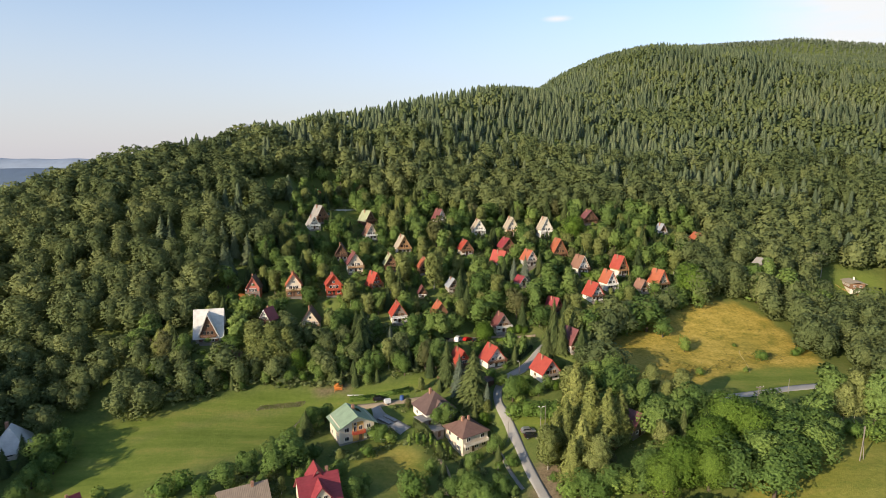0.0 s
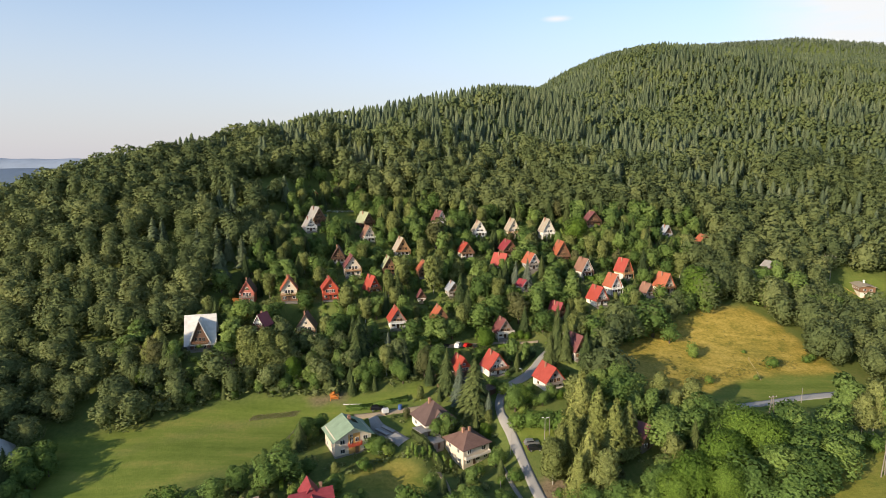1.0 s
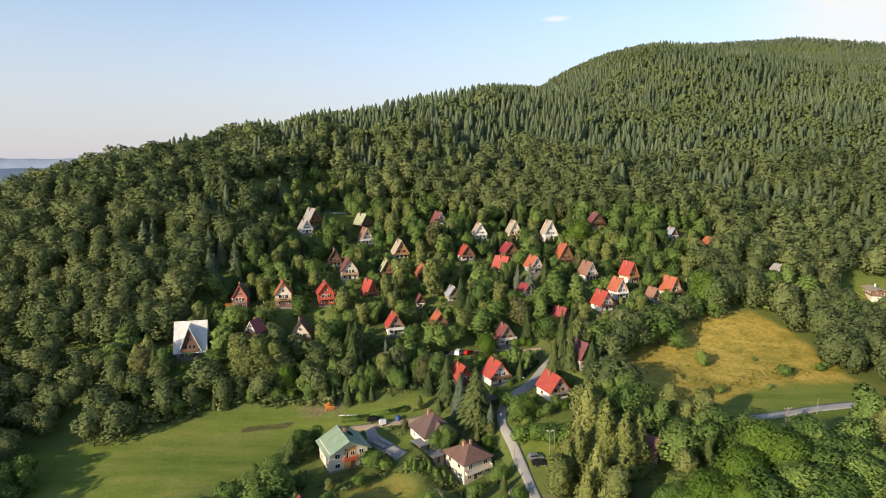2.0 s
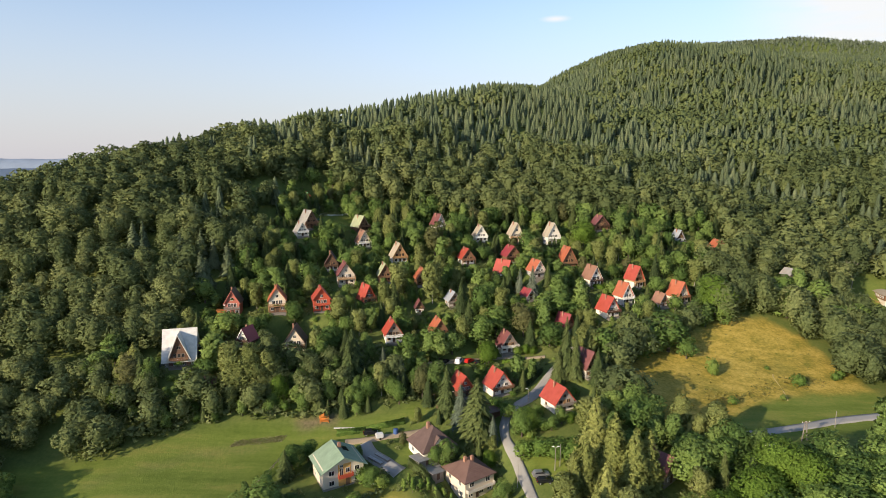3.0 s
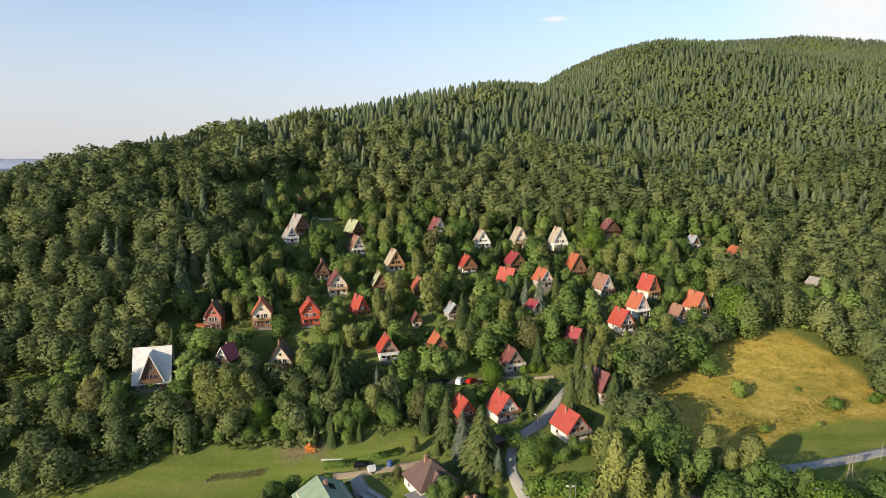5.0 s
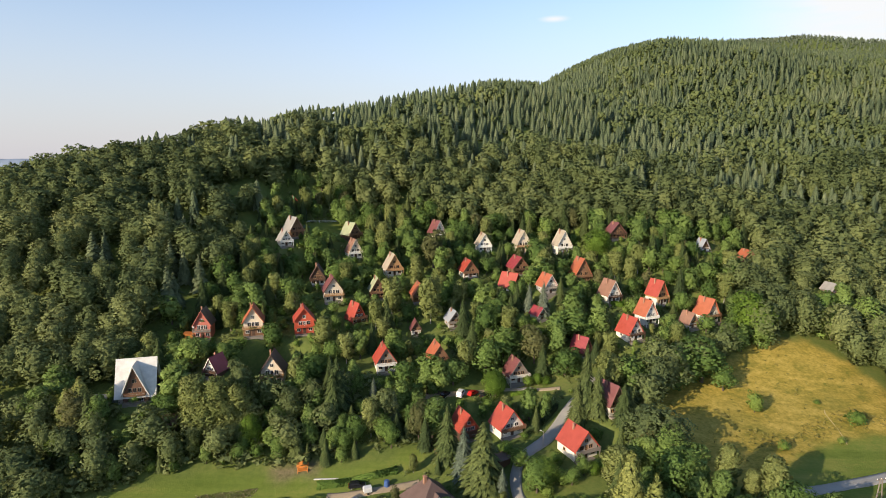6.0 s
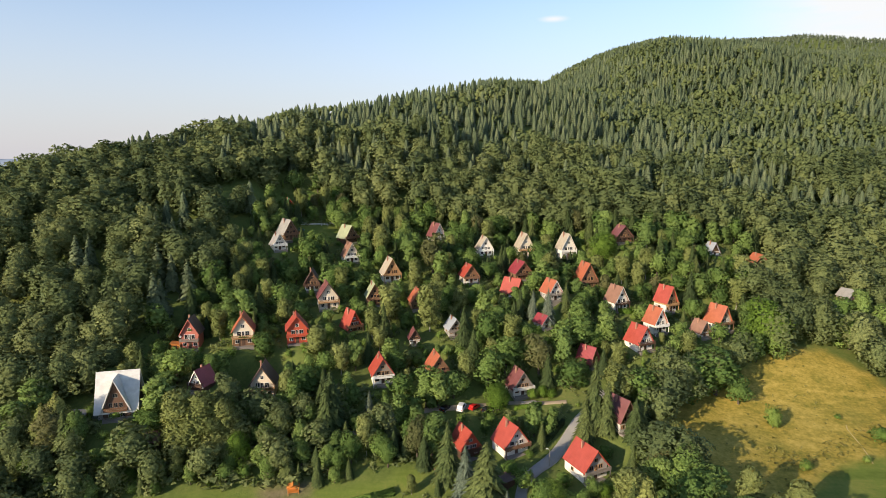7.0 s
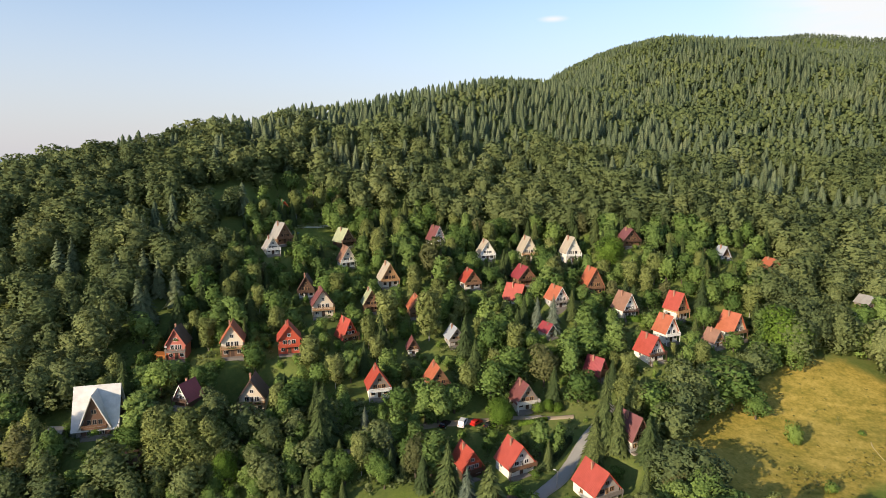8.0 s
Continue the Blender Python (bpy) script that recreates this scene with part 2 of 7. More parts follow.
GLASS = material("window_glass", glass_build)
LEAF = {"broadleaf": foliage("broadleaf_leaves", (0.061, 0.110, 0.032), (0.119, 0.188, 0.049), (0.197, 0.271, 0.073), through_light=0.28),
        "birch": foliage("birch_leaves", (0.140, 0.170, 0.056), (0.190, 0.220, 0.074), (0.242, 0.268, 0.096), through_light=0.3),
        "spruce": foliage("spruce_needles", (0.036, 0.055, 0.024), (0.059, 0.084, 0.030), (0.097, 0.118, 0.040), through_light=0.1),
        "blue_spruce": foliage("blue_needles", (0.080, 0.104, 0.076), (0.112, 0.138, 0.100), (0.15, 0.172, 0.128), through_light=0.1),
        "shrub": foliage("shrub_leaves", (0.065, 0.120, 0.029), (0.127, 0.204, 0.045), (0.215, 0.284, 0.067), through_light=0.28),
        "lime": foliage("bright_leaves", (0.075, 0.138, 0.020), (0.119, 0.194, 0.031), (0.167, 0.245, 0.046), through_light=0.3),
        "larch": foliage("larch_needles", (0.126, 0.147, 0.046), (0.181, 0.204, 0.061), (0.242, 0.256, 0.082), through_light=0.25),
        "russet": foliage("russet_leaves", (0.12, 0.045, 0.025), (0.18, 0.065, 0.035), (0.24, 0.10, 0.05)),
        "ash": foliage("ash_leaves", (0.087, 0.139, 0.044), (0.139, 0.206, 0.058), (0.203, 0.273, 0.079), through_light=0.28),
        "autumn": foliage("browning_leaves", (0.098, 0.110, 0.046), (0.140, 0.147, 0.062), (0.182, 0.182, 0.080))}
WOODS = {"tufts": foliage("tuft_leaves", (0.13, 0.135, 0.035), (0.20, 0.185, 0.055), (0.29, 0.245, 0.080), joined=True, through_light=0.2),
         # summit leaves are greyer and bluer: haze mixed into their colour
         "summit": foliage("haze_tinted_leaves", (0.085, 0.108, 0.070), (0.112, 0.138, 0.086), (0.142, 0.168, 0.104), joined=True, through_light=0.15),
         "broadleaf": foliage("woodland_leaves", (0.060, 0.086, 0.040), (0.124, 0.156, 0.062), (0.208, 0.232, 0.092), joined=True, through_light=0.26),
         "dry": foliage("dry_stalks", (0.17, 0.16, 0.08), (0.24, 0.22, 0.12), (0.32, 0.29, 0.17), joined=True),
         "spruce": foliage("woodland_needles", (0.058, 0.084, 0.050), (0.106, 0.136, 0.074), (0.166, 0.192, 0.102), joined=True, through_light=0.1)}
# ---- the lie of the land: sections up the hill, ten heights each, west to east ----
SEC_Y = np.array([80, 150, 190, 230, 280, 340, 450, 600, 900, 1400.0])
SEC_X, SEC_Z = [], []


def section(x, *heights):
    SEC_X.append(float(x))
    SEC_Z.append(heights)


section(-400, -20, -8, -1, 7, 20, 26, 30, 29, 10, -1)
section(-270, -18, -4, 5, 20, 40, 50, 56, 54, 44, 34)
section(-200, -17, -1, 10, 30, 60, 77, 88, 85, 82, 63)
section(-110, -13, 0, 9, 26, 50, 79, 110, 121, 128, 119)
section(-50, -8, 3, 6, 24, 39, 58, 110, 136, 140, 138)
section(0, -5, 0, 8, 19, 38, 57, 111, 145, 152, 158)
section(50, -2, 8, 14, 21, 39, 52, 98, 151, 172, 175)
section(110, 8, 16, 13, 20, 40, 64, 95, 148, 172, 186)
section(200, 10, 12, 12, 15, 27, 49, 89, 130, 204, 240)
section(310, 7, 10, 12, 16, 25, 47, 91, 140, 246, 292)
section(400, 5, 8, 12, 17, 23, 46, 92, 146, 246, 306)
section(520, 4, 8, 13, 18, 27, 49, 94, 147, 232, 318)
section(660, 2, 8, 14, 21, 32, 54, 97, 148, 222, 322)
section(900, 0, 9, 15, 24, 39, 60, 100, 150, 214, 322)


def spline_weights(v, knots):
    v = np.clip(v, knots[0], knots[-1])
    i = np.clip(np.searchsorted(knots, v) - 1, 0, len(knots) - 2)
    h = knots[i + 1] - knots[i]
    u = (v - knots[i]) / h
    r = np.arange(len(v))
    w = np.zeros((len(v), len(knots)))
    w[r, i] += 2 * u ** 3 - 3 * u ** 2 + 1
    w[r, i + 1] += -2 * u ** 3 + 3 * u ** 2
    for j, k in ((i, u ** 3 - 2 * u ** 2 + u), (i + 1, u ** 3 - u ** 2)):
        lo, hi = np.maximum(j - 1, 0), np.minimum(j + 1, len(knots) - 1)
        step = k * h / (knots[hi] - knots[lo])
        w[r, hi] += step
        w[r, lo] -= step
    return w


def hillside(x, y):
    """Height of the hill before the building plots are cut into it."""
    x, y = np.asarray(x, float).ravel(), np.asarray(y, float).ravel()
    out = np.empty(len(x))
    z = np.array(SEC_Z, float)
    for a in range(0, len(x), 20000):
        s = slice(a, a + 20000)
        wx, wy = spline_weights(x[s], np.array(SEC_X)), spline_weights(y[s], SEC_Y)
        out[s] = ((wx @ z) * wy).sum(1)
    return out


PLOTS = []


def land(x, y):
    """Height of the ground: the hill with a levelled plot at each house."""
    x, y = np.asarray(x, float).ravel(), np.asarray(y, float).ravel()
    base = hillside(x, y)
    if not PLOTS:
        return base
    p = np.array(PLOTS)
    at_plot = hillside(p[:, 0], p[:, 1])
    total, shift, most = np.full(len(x), 1e-9), np.zeros(len(x)), np.zeros(len(x))
    for (px, py, pz, r), z0 in zip(p, at_plot):
        d = np.hypot(x - px, y - py)
        m = d < r * 3.2
        u = np.clip((r * 3.2 - d[m]) / (r * 2.2), 0, 1)
        w = u * u * (3 - 2 * u)
        total[m] += w ** 4
        shift[m] += w ** 4 * (pz - z0 - 0.55 * w * (base[m] - z0))
        most[m] = np.maximum(most[m], w)
    return base + most * shift / total


def ground_at(x, y):
    return float(land([x], [y])[0])


# level plots cut into the slope: x, y, height, radius
def plot(x, y, z, r):
    PLOTS.append((x, y, z, r))


plot(49.5, 213.5, 18.8, 4.5)
plot(-90.6, 215.5, 21.4, 7.0)
plot(-83.6, 249.1, 30.7, 5.5)
plot(-65.6, 247.3, 32.4, 5.5)
plot(-49.0, 251.1, 32.0, 5.5)
plot(-32.0, 260.1, 33.3, 5.5)
plot(-70.5, 221.5, 26.7, 5.5)
plot(-55.2, 233.3, 20.5, 5.5)
plot(-18.9, 234.6, 24.3, 5.5)
plot(-1.5, 240.5, 23.3, 5.5)
plot(24.6, 235.9, 19.5, 5.5)
plot(18.8, 209.8, 14.4, 5.5)
plot(6.5, 210.8, 12.9, 5.5)
plot(38.0, 200.2, 13.0, 5.5)
plot(48.2, 243.7, 26.0, 4.5)
plot(66.6, 249.0, 30.0, 5.5)
plot(76.8, 262.0, 31.8, 5.5)
plot(86.2, 277.1, 35.4, 5.5)
plot(66.6, 275.2, 36.6, 5.5)
plot(102.5, 268.3, 30.3, 5.5)
plot(89.4, 254.0, 32.6, 4.0)
plot(59.4, 294.2, 40.5, 5.5)
plot(57.8, 325.8, 47.7, 5.5)
plot(39.0, 329.8, 47.8, 5.5)
plot(19.6, 320.6, 49.7, 5.5)
plot(-2.3, 334.5, 53.5, 5.5)
plot(33.6, 302.2, 42.8, 5.5)
plot(28.8, 289.3, 38.5, 5.5)
plot(11.4, 295.1, 42.8, 5.5)
plot(-21.4, 300.4, 42.5, 5.5)
plot(-26.5, 283.1, 36.7, 5.5)
plot(-8.9, 277.9, 36.6, 5.5)
plot(-42.9, 274.4, 37.6, 5.5)
plot(-51.8, 289.8, 40.7, 5.5)
plot(-40.5, 315.2, 47.6, 5.5)
plot(-43.9, 330.2, 54.3, 5.5)
plot(-68.9, 318.7, 57.9, 5.5)
plot(-69.9, 306.8, 54.6, 5.5)
plot(-77.4, 356.3, 66.8, 5.5)
plot(79.8, 314.4, 56.8, 5.5)
plot(118.3, 310.1, 52.0, 5.5)
plot(135.7, 304.6, 47.3, 5.5)
plot(-9.5, 256.0, 29.6, 4.0)
plot(4.4, 260.6, 31.3, 5.5)
plot(41.2, 272.5, 41.6, 5.5)
plot(36.1, 260.8, 33.9, 5.5)
plot(154.6, 275.0, 40.0, 5.5)
plot(204.8, 288.0, 23.4, 5.5)
plot(-33.0, 172.6, 2.9, 7.0)
plot(7.0, 173.0, 0.6, 5.5)
plot(-4.5, 182.7, 5.8, 7.0)
plot(-33.8, 143.8, 1.0, 7.0)
plot(-131.8, 164.0, 3.0, 5.5)
plot(55.6, 160.0, 10.5, 5.5)


# ---- the ground sheet ----
def in_polygon(x, y, corners):
    hit = np.zeros(len(x), bool)
    for (x0, y0), (x1, y1) in zip(corners, corners[1:] + corners[:1]):
        if y0 != y1:
            hit ^= ((y0 > y) != (y1 > y)) & (x < (x1 - x0) * (y - y0) / (y1 - y0) + x0)
    return hit


def mesh_of(name, verts, faces, material, smooth=False, normals=None):
    """A mesh from arrays: verts (n, 3), faces (m, 3 or 4), and soft normals (n, 3) for foliage."""
    me = bpy.data.meshes.new(name)
    verts, faces = np.asarray(verts, np.float32), np.array(faces, np.int32)
    if normals is not None:  # every leaf turns its front outwards
        a, b, c = (verts[faces[:, q]] for q in range(3))
        inward = (np.cross(b - a, c - a) * np.asarray(normals)[faces].sum(1)).sum(1) < 0
        faces[inward] = faces[inward][:, ::-1]
    k = faces.shape[1]
    me.vertices.add(len(verts))
    me.vertices.foreach_set("co", verts.ravel())
    me.loops.add(faces.size)
    me.loops.foreach_set("vertex_index", faces.ravel())
    me.polygons.add(len(faces))
    me.polygons.foreach_set("loop_start", np.arange(0, faces.size, k, dtype=np.int32))
    me.polygons.foreach_set("use_smooth", np.full(len(faces), smooth or normals is not None))
    me.materials.append(material)
    me.update(calc_edges=True)
    if normals is not None:
        me.attributes.new("custom_normal", "FLOAT_VECTOR", "POINT").data.foreach_set("vector", np.asarray(normals, np.float32).ravel())
    return me


def steps(*spans):
    """Grid lines: (from, to, step) spans joined end to end."""
    return np.unique(np.concatenate([np.arange(a, b + s * 0.5, s) for a, b, s in spans]))


def far_falloff(x, y):
    """Beyond the sections the land sinks gently to the plain."""
    over = np.maximum.reduce([np.abs(x + 0.0) - 900, y - 1400, 80 - y, -400 - x, np.zeros(len(x))])
    return over


GX = steps((-4600, -1000, 300), (-1000, -400, 60), (-400, -160, 10), (-160, 170, 2.0), (170, 420, 10), (420, 1000, 40), (1000, 4600, 300))
GY = steps((-4600, -600, 400), (-600, 80, 40), (80, 126, 6), (126, 280, 2.0), (280, 420, 5), (420, 1440, 20), (1440, 4600, 300))
gx, gy = [a.ravel() for a in np.meshgrid(GX, GY)]
gz = land(gx, gy)
over = far_falloff(gx, gy)
gz = gz * np.exp(-over / 500.0) - 60 * (1 - np.exp(-over / 700.0))
gz += 0.12 * np.sin(gx * 0.9 + np.sin(gy * 0.31) * 2) * np.sin(gy * 0.7 + gx * 0.13)
nx, ny = len(GX), len(GY)
i, j = [a.ravel() for a in np.meshgrid(np.arange(nx - 1), np.arange(ny - 1))]
k = j * nx + i
ground_mesh = mesh_of("ground", np.stack([gx, gy, gz], 1), np.stack([k, k + 1, k + nx + 1, k + nx], 1), GROUND, True)

WEST_MEADOW = [(-118, 142), (-126, 175), (-108, 178), (-93, 184), (-86, 189), (-74, 195), (-62, 197), (-46, 198), (-30, 199),
               (-17, 201), (-6, 207), (-4, 198), (-17, 196), (-43, 185), (-45, 171), (-59, 162), (-71, 158), (-81, 150), (-93, 141)]
HAY_MEADOW = [(68, 222), (83, 231), (101, 241), (116, 248), (132, 249), (141, 240), (145, 227), (144, 209), (109, 204), (76, 183), (61, 184), (61, 207)]
EAST_MEADOW = [(72, 184), (77, 186), (109, 206), (146, 212), (150, 190), (93, 173), (79, 173)]
ROADSIDE_MEADOW = [(72, 128), (90, 145), (107, 150), (134, 149), (136, 120), (80, 112)]
CLEARING = [(172, 250), (192, 297), (214, 300), (231, 296), (220, 250)]
UPPER_LAWN = [(-68, 334), (-50, 347), (-48, 328), (-62, 318)]
LAWNS = [UPPER_LAWN, [(62, 327), (75, 309), (74, 301), (61, 312)], [(22, 168), (38, 166), (40, 180), (24, 184)], [(-14, 178), (-4, 176), (-2, 186), (-13, 188)], [(-28, 150), (-6, 150), (-4, 164), (-26, 164)]]
DRY_GARDEN = [(-26, 166), (-14, 170), (-8, 166), (-6, 156), (-12, 150), (-26, 152)]
DRY_GARDEN_MIDDLE = [(-22, 163), (-12, 166), (-9, 158), (-14, 153), (-22, 155)]
BARE = [[(-47, 196), (-34, 196), (-33, 201), (-46, 200)], [(24, 138), (40, 140), (36, 152), (26, 156)]]


def ground_mask(key, outlines, thin=(), soft=2):
    grid = np.zeros(len(gx))
    for c, much in [(c, 0.30) for c in thin] + [(c, 1.0) for c in outlines]:
        grid[in_polygon(gx + 0.8 * np.sin(gy * 0.8), gy + 0.7 * np.sin(gx * 0.7), c)] += much
    grid = np.minimum(grid, 1).reshape(ny, nx)
    for _ in range(soft):
        p = np.pad(grid, 1, mode="edge")
        grid = (p[1:-1, 1:-1] * 2 + p[:-2, 1:-1] + p[2:, 1:-1] + p[1:-1, :-2] + p[1:-1, 2:]) / 6
    ground_mesh.attributes.new(key, "FLOAT", "POINT").data.foreach_set("value", grid.ravel().astype(np.float32))


ground_mask("mown", [DRY_GARDEN, WEST_MEADOW, EAST_MEADOW, ROADSIDE_MEADOW, CLEARING] + LAWNS)
ground_mask("hay", [[(104 + (a - 104) * 1.04, 218 + (b - 218) * (1.16 if b > 218 else 1.02)) for a, b in HAY_MEADOW]], [ROADSIDE_MEADOW, DRY_GARDEN, DRY_GARDEN_MIDDLE], soft=1)
ground_mask("soil", BARE, [[(-99, 169.5), (-86, 175.6), (-71, 183), (-53, 186.6), (-53, 188.2), (-71, 185), (-86, 177.4), (-99, 171)]], soft=1)
ground = tagged(new("ground", ground_mesh), "grassy hillside with mown meadows and a dry hay field", "ground", kind="structure")


def ribbon(name, points, width, material, label, lift=0.12, kind="structure"):
    """A road laid on the ground along a smoothed line."""
    p = np.array(points, float)
    t = np.linspace(0, len(p) - 1, 24 * (len(p) - 1) + 1)
    w = spline_weights(t, np.arange(len(p), dtype=float))
    c = w @ p
    d = np.gradient(c, axis=0)
    nrm = np.stack([-d[:, 1], d[:, 0]], 1) / np.linalg.norm(d, axis=1)[:, None]
    rows = []
    for s in (-0.5, -0.25, 0, 0.25, 0.5):
        q = c + nrm * width * (s + 0.02 * np.sin(t * 5 + s * 9)[:, None])
        z = land(q[:, 0], q[:, 1]) + lift + 0.10 * (1 - abs(s) * 2)
        rows.append(np.column_stack([q, z]))
    low = [r.copy() for r in (rows[0], rows[-1])]
    for r in low:
        r[:, 2] -= 0.9
    rows = [low[0]] + rows + [low[1]]
    v = np.concatenate(rows)
    m = len(c)
    f = [[a * m + b, (a + 1) * m + b, (a + 1) * m + b + 1, a * m + b + 1] for a in range(len(rows) - 1) for b in range(m - 1)]
    return tagged(new(name, mesh_of(name, v, f, material, True)), label, "road", kind=kind)


ribbon("road", [(30, 128), (27, 142), (25, 152), (22.5, 168), (21, 178), (19, 186), (19.5, 193), (22, 198), (30, 206), (38, 217), (43, 223), (50, 232)], 2.9,
       ASPHALT, "narrow worn asphalt lane climbing between the houses")
ribbon("road", [(86, 180), (92, 181), (109, 186), (126, 191), (160, 197)], 3.6, ASPHALT, "pale narrow road along the meadow")
ribbon("path", [(-7, 225.5), (-2, 226.5), (8, 228.0), (16, 229.5), (26, 230), (38, 228)], 1.7, GRAVEL, "dirt track across the slope")
ribbon("path", [(-30, 190), (-26, 190), (-19, 191), (-10, 193), (-6, 194)], 2.2, GRAVEL, "pale driveway to the hipped house")
ribbon("path", [(-24, 189), (-22, 185), (-17, 180), (-12, 175)], 4.5, ASPHALT, "grey paved yard beside the green-roofed house")
ribbon("path", [(15.2, 171.8), (17.3, 162.1), (19.6, 152.7), (22.0, 145.3)], 1.1, CONCRETE, "narrow concrete garden path beside the brown-roofed house", 0.05)
ribbon("path", [(117.2, 218.5), (116.2, 216.1), (115.4, 210.5), (114.2, 205.3), (113.0, 202.0)], 0.32, STRAW, "trodden pale track down the hay field", 0.0)
ribbon("path", [(-1.0, 164.5), (0.7, 158.5), (2.1, 151.5), (0.9, 146.5)], 1.4, GRAVEL, "pale garden path below the sheds", 0.05)

# far hills beyond the valley, with haze painted into their blue colours
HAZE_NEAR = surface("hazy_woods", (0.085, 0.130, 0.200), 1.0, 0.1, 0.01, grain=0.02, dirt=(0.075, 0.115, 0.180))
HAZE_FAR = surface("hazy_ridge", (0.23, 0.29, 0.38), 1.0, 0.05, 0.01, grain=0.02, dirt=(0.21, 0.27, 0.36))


def far_ridge(name, y, x0, x1, base, top, material, phase):
    xs = np.linspace(x0, x1, 160)
    rise = top * (0.78 + 0.14 * np.sin(xs * 0.0021 + phase) + 0.06 * np.sin(xs * 0.0063 + phase * 2) + 0.02 * np.sin(xs * 0.021))
    rows = [np.column_stack([xs, np.full(160, y + 500 * u), base + (rise - base) * np.sin(u * math.pi) ** 0.8]) for u in np.linspace(0, 1, 9)]
    f = [[a * 160 + b, a * 160 + b + 1, (a + 1) * 160 + b + 1, (a + 1) * 160 + b] for a in range(8) for b in range(159)]
    return tagged(new(name, mesh_of(name, np.concatenate(rows), f, material, True)), "distant hills in painted blue haze", "hills", kind="structure")


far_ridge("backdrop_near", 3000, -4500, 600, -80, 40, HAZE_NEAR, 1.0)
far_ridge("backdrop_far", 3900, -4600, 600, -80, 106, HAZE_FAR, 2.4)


def mountain_height(x, y):
    """The wooded summit behind the hill, to the east."""
    x, y = np.asarray(x, float), np.asarray(y, float)
    top = np.interp(x, [500, 700, 800, 890, 970, 1030, 1090, 1180, 1350, 1600, 2300], [380, 418, 424, 430, 433, 440, 434, 429, 420, 404, 350])
    u = np.clip((y - 1440) / 380, 0, 1)
    return top - 130 * (1 - np.sin(u * math.pi / 2)) - 0.25 * np.maximum(y - 1820, 0) - 8


FAR_X, FAR_Y = np.linspace(500, 2300, 91), np.linspace(1440, 2300, 31)
mx, my = [a.ravel() for a in np.meshgrid(FAR_X, FAR_Y)]
mi, mj = [a.ravel() for a in np.meshgrid(np.arange(90), np.arange(30))]
mk = mj * 91 + mi
tagged(new("backdrop_mountain", mesh_of("mountain", np.stack([mx, my, mountain_height(mx, my)], 1), np.stack([mk, mk + 1, mk + 92, mk + 91], 1), GROUND, True)),
       "wooded mountain top behind the hill", "hills", kind="structure")


# ---- trees ----
rng = np.random.default_rng(7)


def unit(a):
    return a / np.maximum(np.linalg.norm(a, axis=1), 1e-6)[:, None]


def cards(centres, normals, size, r, aspect=1.0, soft=None):
    """Leaf clumps: one small leaf mass at each centre, facing roughly along its normal. soft: the way the foliage round it swells."""
    n = unit(normals)
    a = unit(np.cross(n, r.normal(size=n.shape)))
    b = np.cross(n, a)
    s = (size * r.uniform(0.6, 1.4, len(n)))[:, None]
    bend = n * s * r.uniform(-0.5, -0.1, len(n))[:, None]
    u = r.uniform(-0.4, 0.4, len(n))[:, None]
    v = np.stack([centres + a * s + bend, centres - a * s * 0.9 + b * s * u, centres + b * s * aspect * 1.5 + a * s * u + bend], 1)
    shade = n if soft is None else unit(unit(soft) + 0.40 * n)
    return v.reshape(-1, 3), np.arange(len(n) * 3).reshape(-1, 3), np.repeat(shade, 3, axis=0)


def sphere_dirs(n, r):
    return unit(r.normal(size=(n, 3)))


def core_shape(cz, rx, rz, r, seg=7, rings=4):
    """A dim lumpy inside, so that a crown is not seen through everywhere."""
    v = [(0, 0, cz - rz)]
    for q in range(1, rings):
        p = math.pi * q / rings
        for s in range(seg):
            w = 2 * math.pi * (s + 0.5 * (q % 2)) / seg
            k = r.uniform(0.8, 1.15)
            v.append((rx * k * math.sin(p) * math.cos(w), rx * k * math.sin(p) * math.sin(w), cz - rz * k * math.cos(p)))
    v.append((0, 0, cz + rz))
    f = []
    for s in range(seg):
        f.append((0, 1 + (s + 1) % seg, 1 + s, 1 + s))
        top = 1 + (rings - 2) * seg
        f.append((top + s, top + (s + 1) % seg, len(v) - 1, len(v) - 1))
        for q in range(rings - 2):
            o = 1 + q * seg
            f.append((o + s, o + (s + 1) % seg, o + seg + (s + 1) % seg, o + seg + s))
    v = np.array(v)
    return v, tri_quads(f), unit((v - (0, 0, cz)) / (rx, rx, rz))


def tri_quads(f):
    """Faces as triangles, so that three- and four-sided ones go into one array."""
    out = []
    for a, b, c, d in f:
        out.append((a, b, c))
        if d not in (a, b, c):
            out.append((a, c, d))
    return np.array(out)


def merge(*pieces):
    vs, fs, ns, n = [], [], [], 0
    for v, f, m in pieces:
        vs.append(v)
        fs.append(np.asarray(f) + n)
        ns.append(m)
        n += len(v)
    return np.concatenate(vs), np.concatenate(fs), np.concatenate(ns)


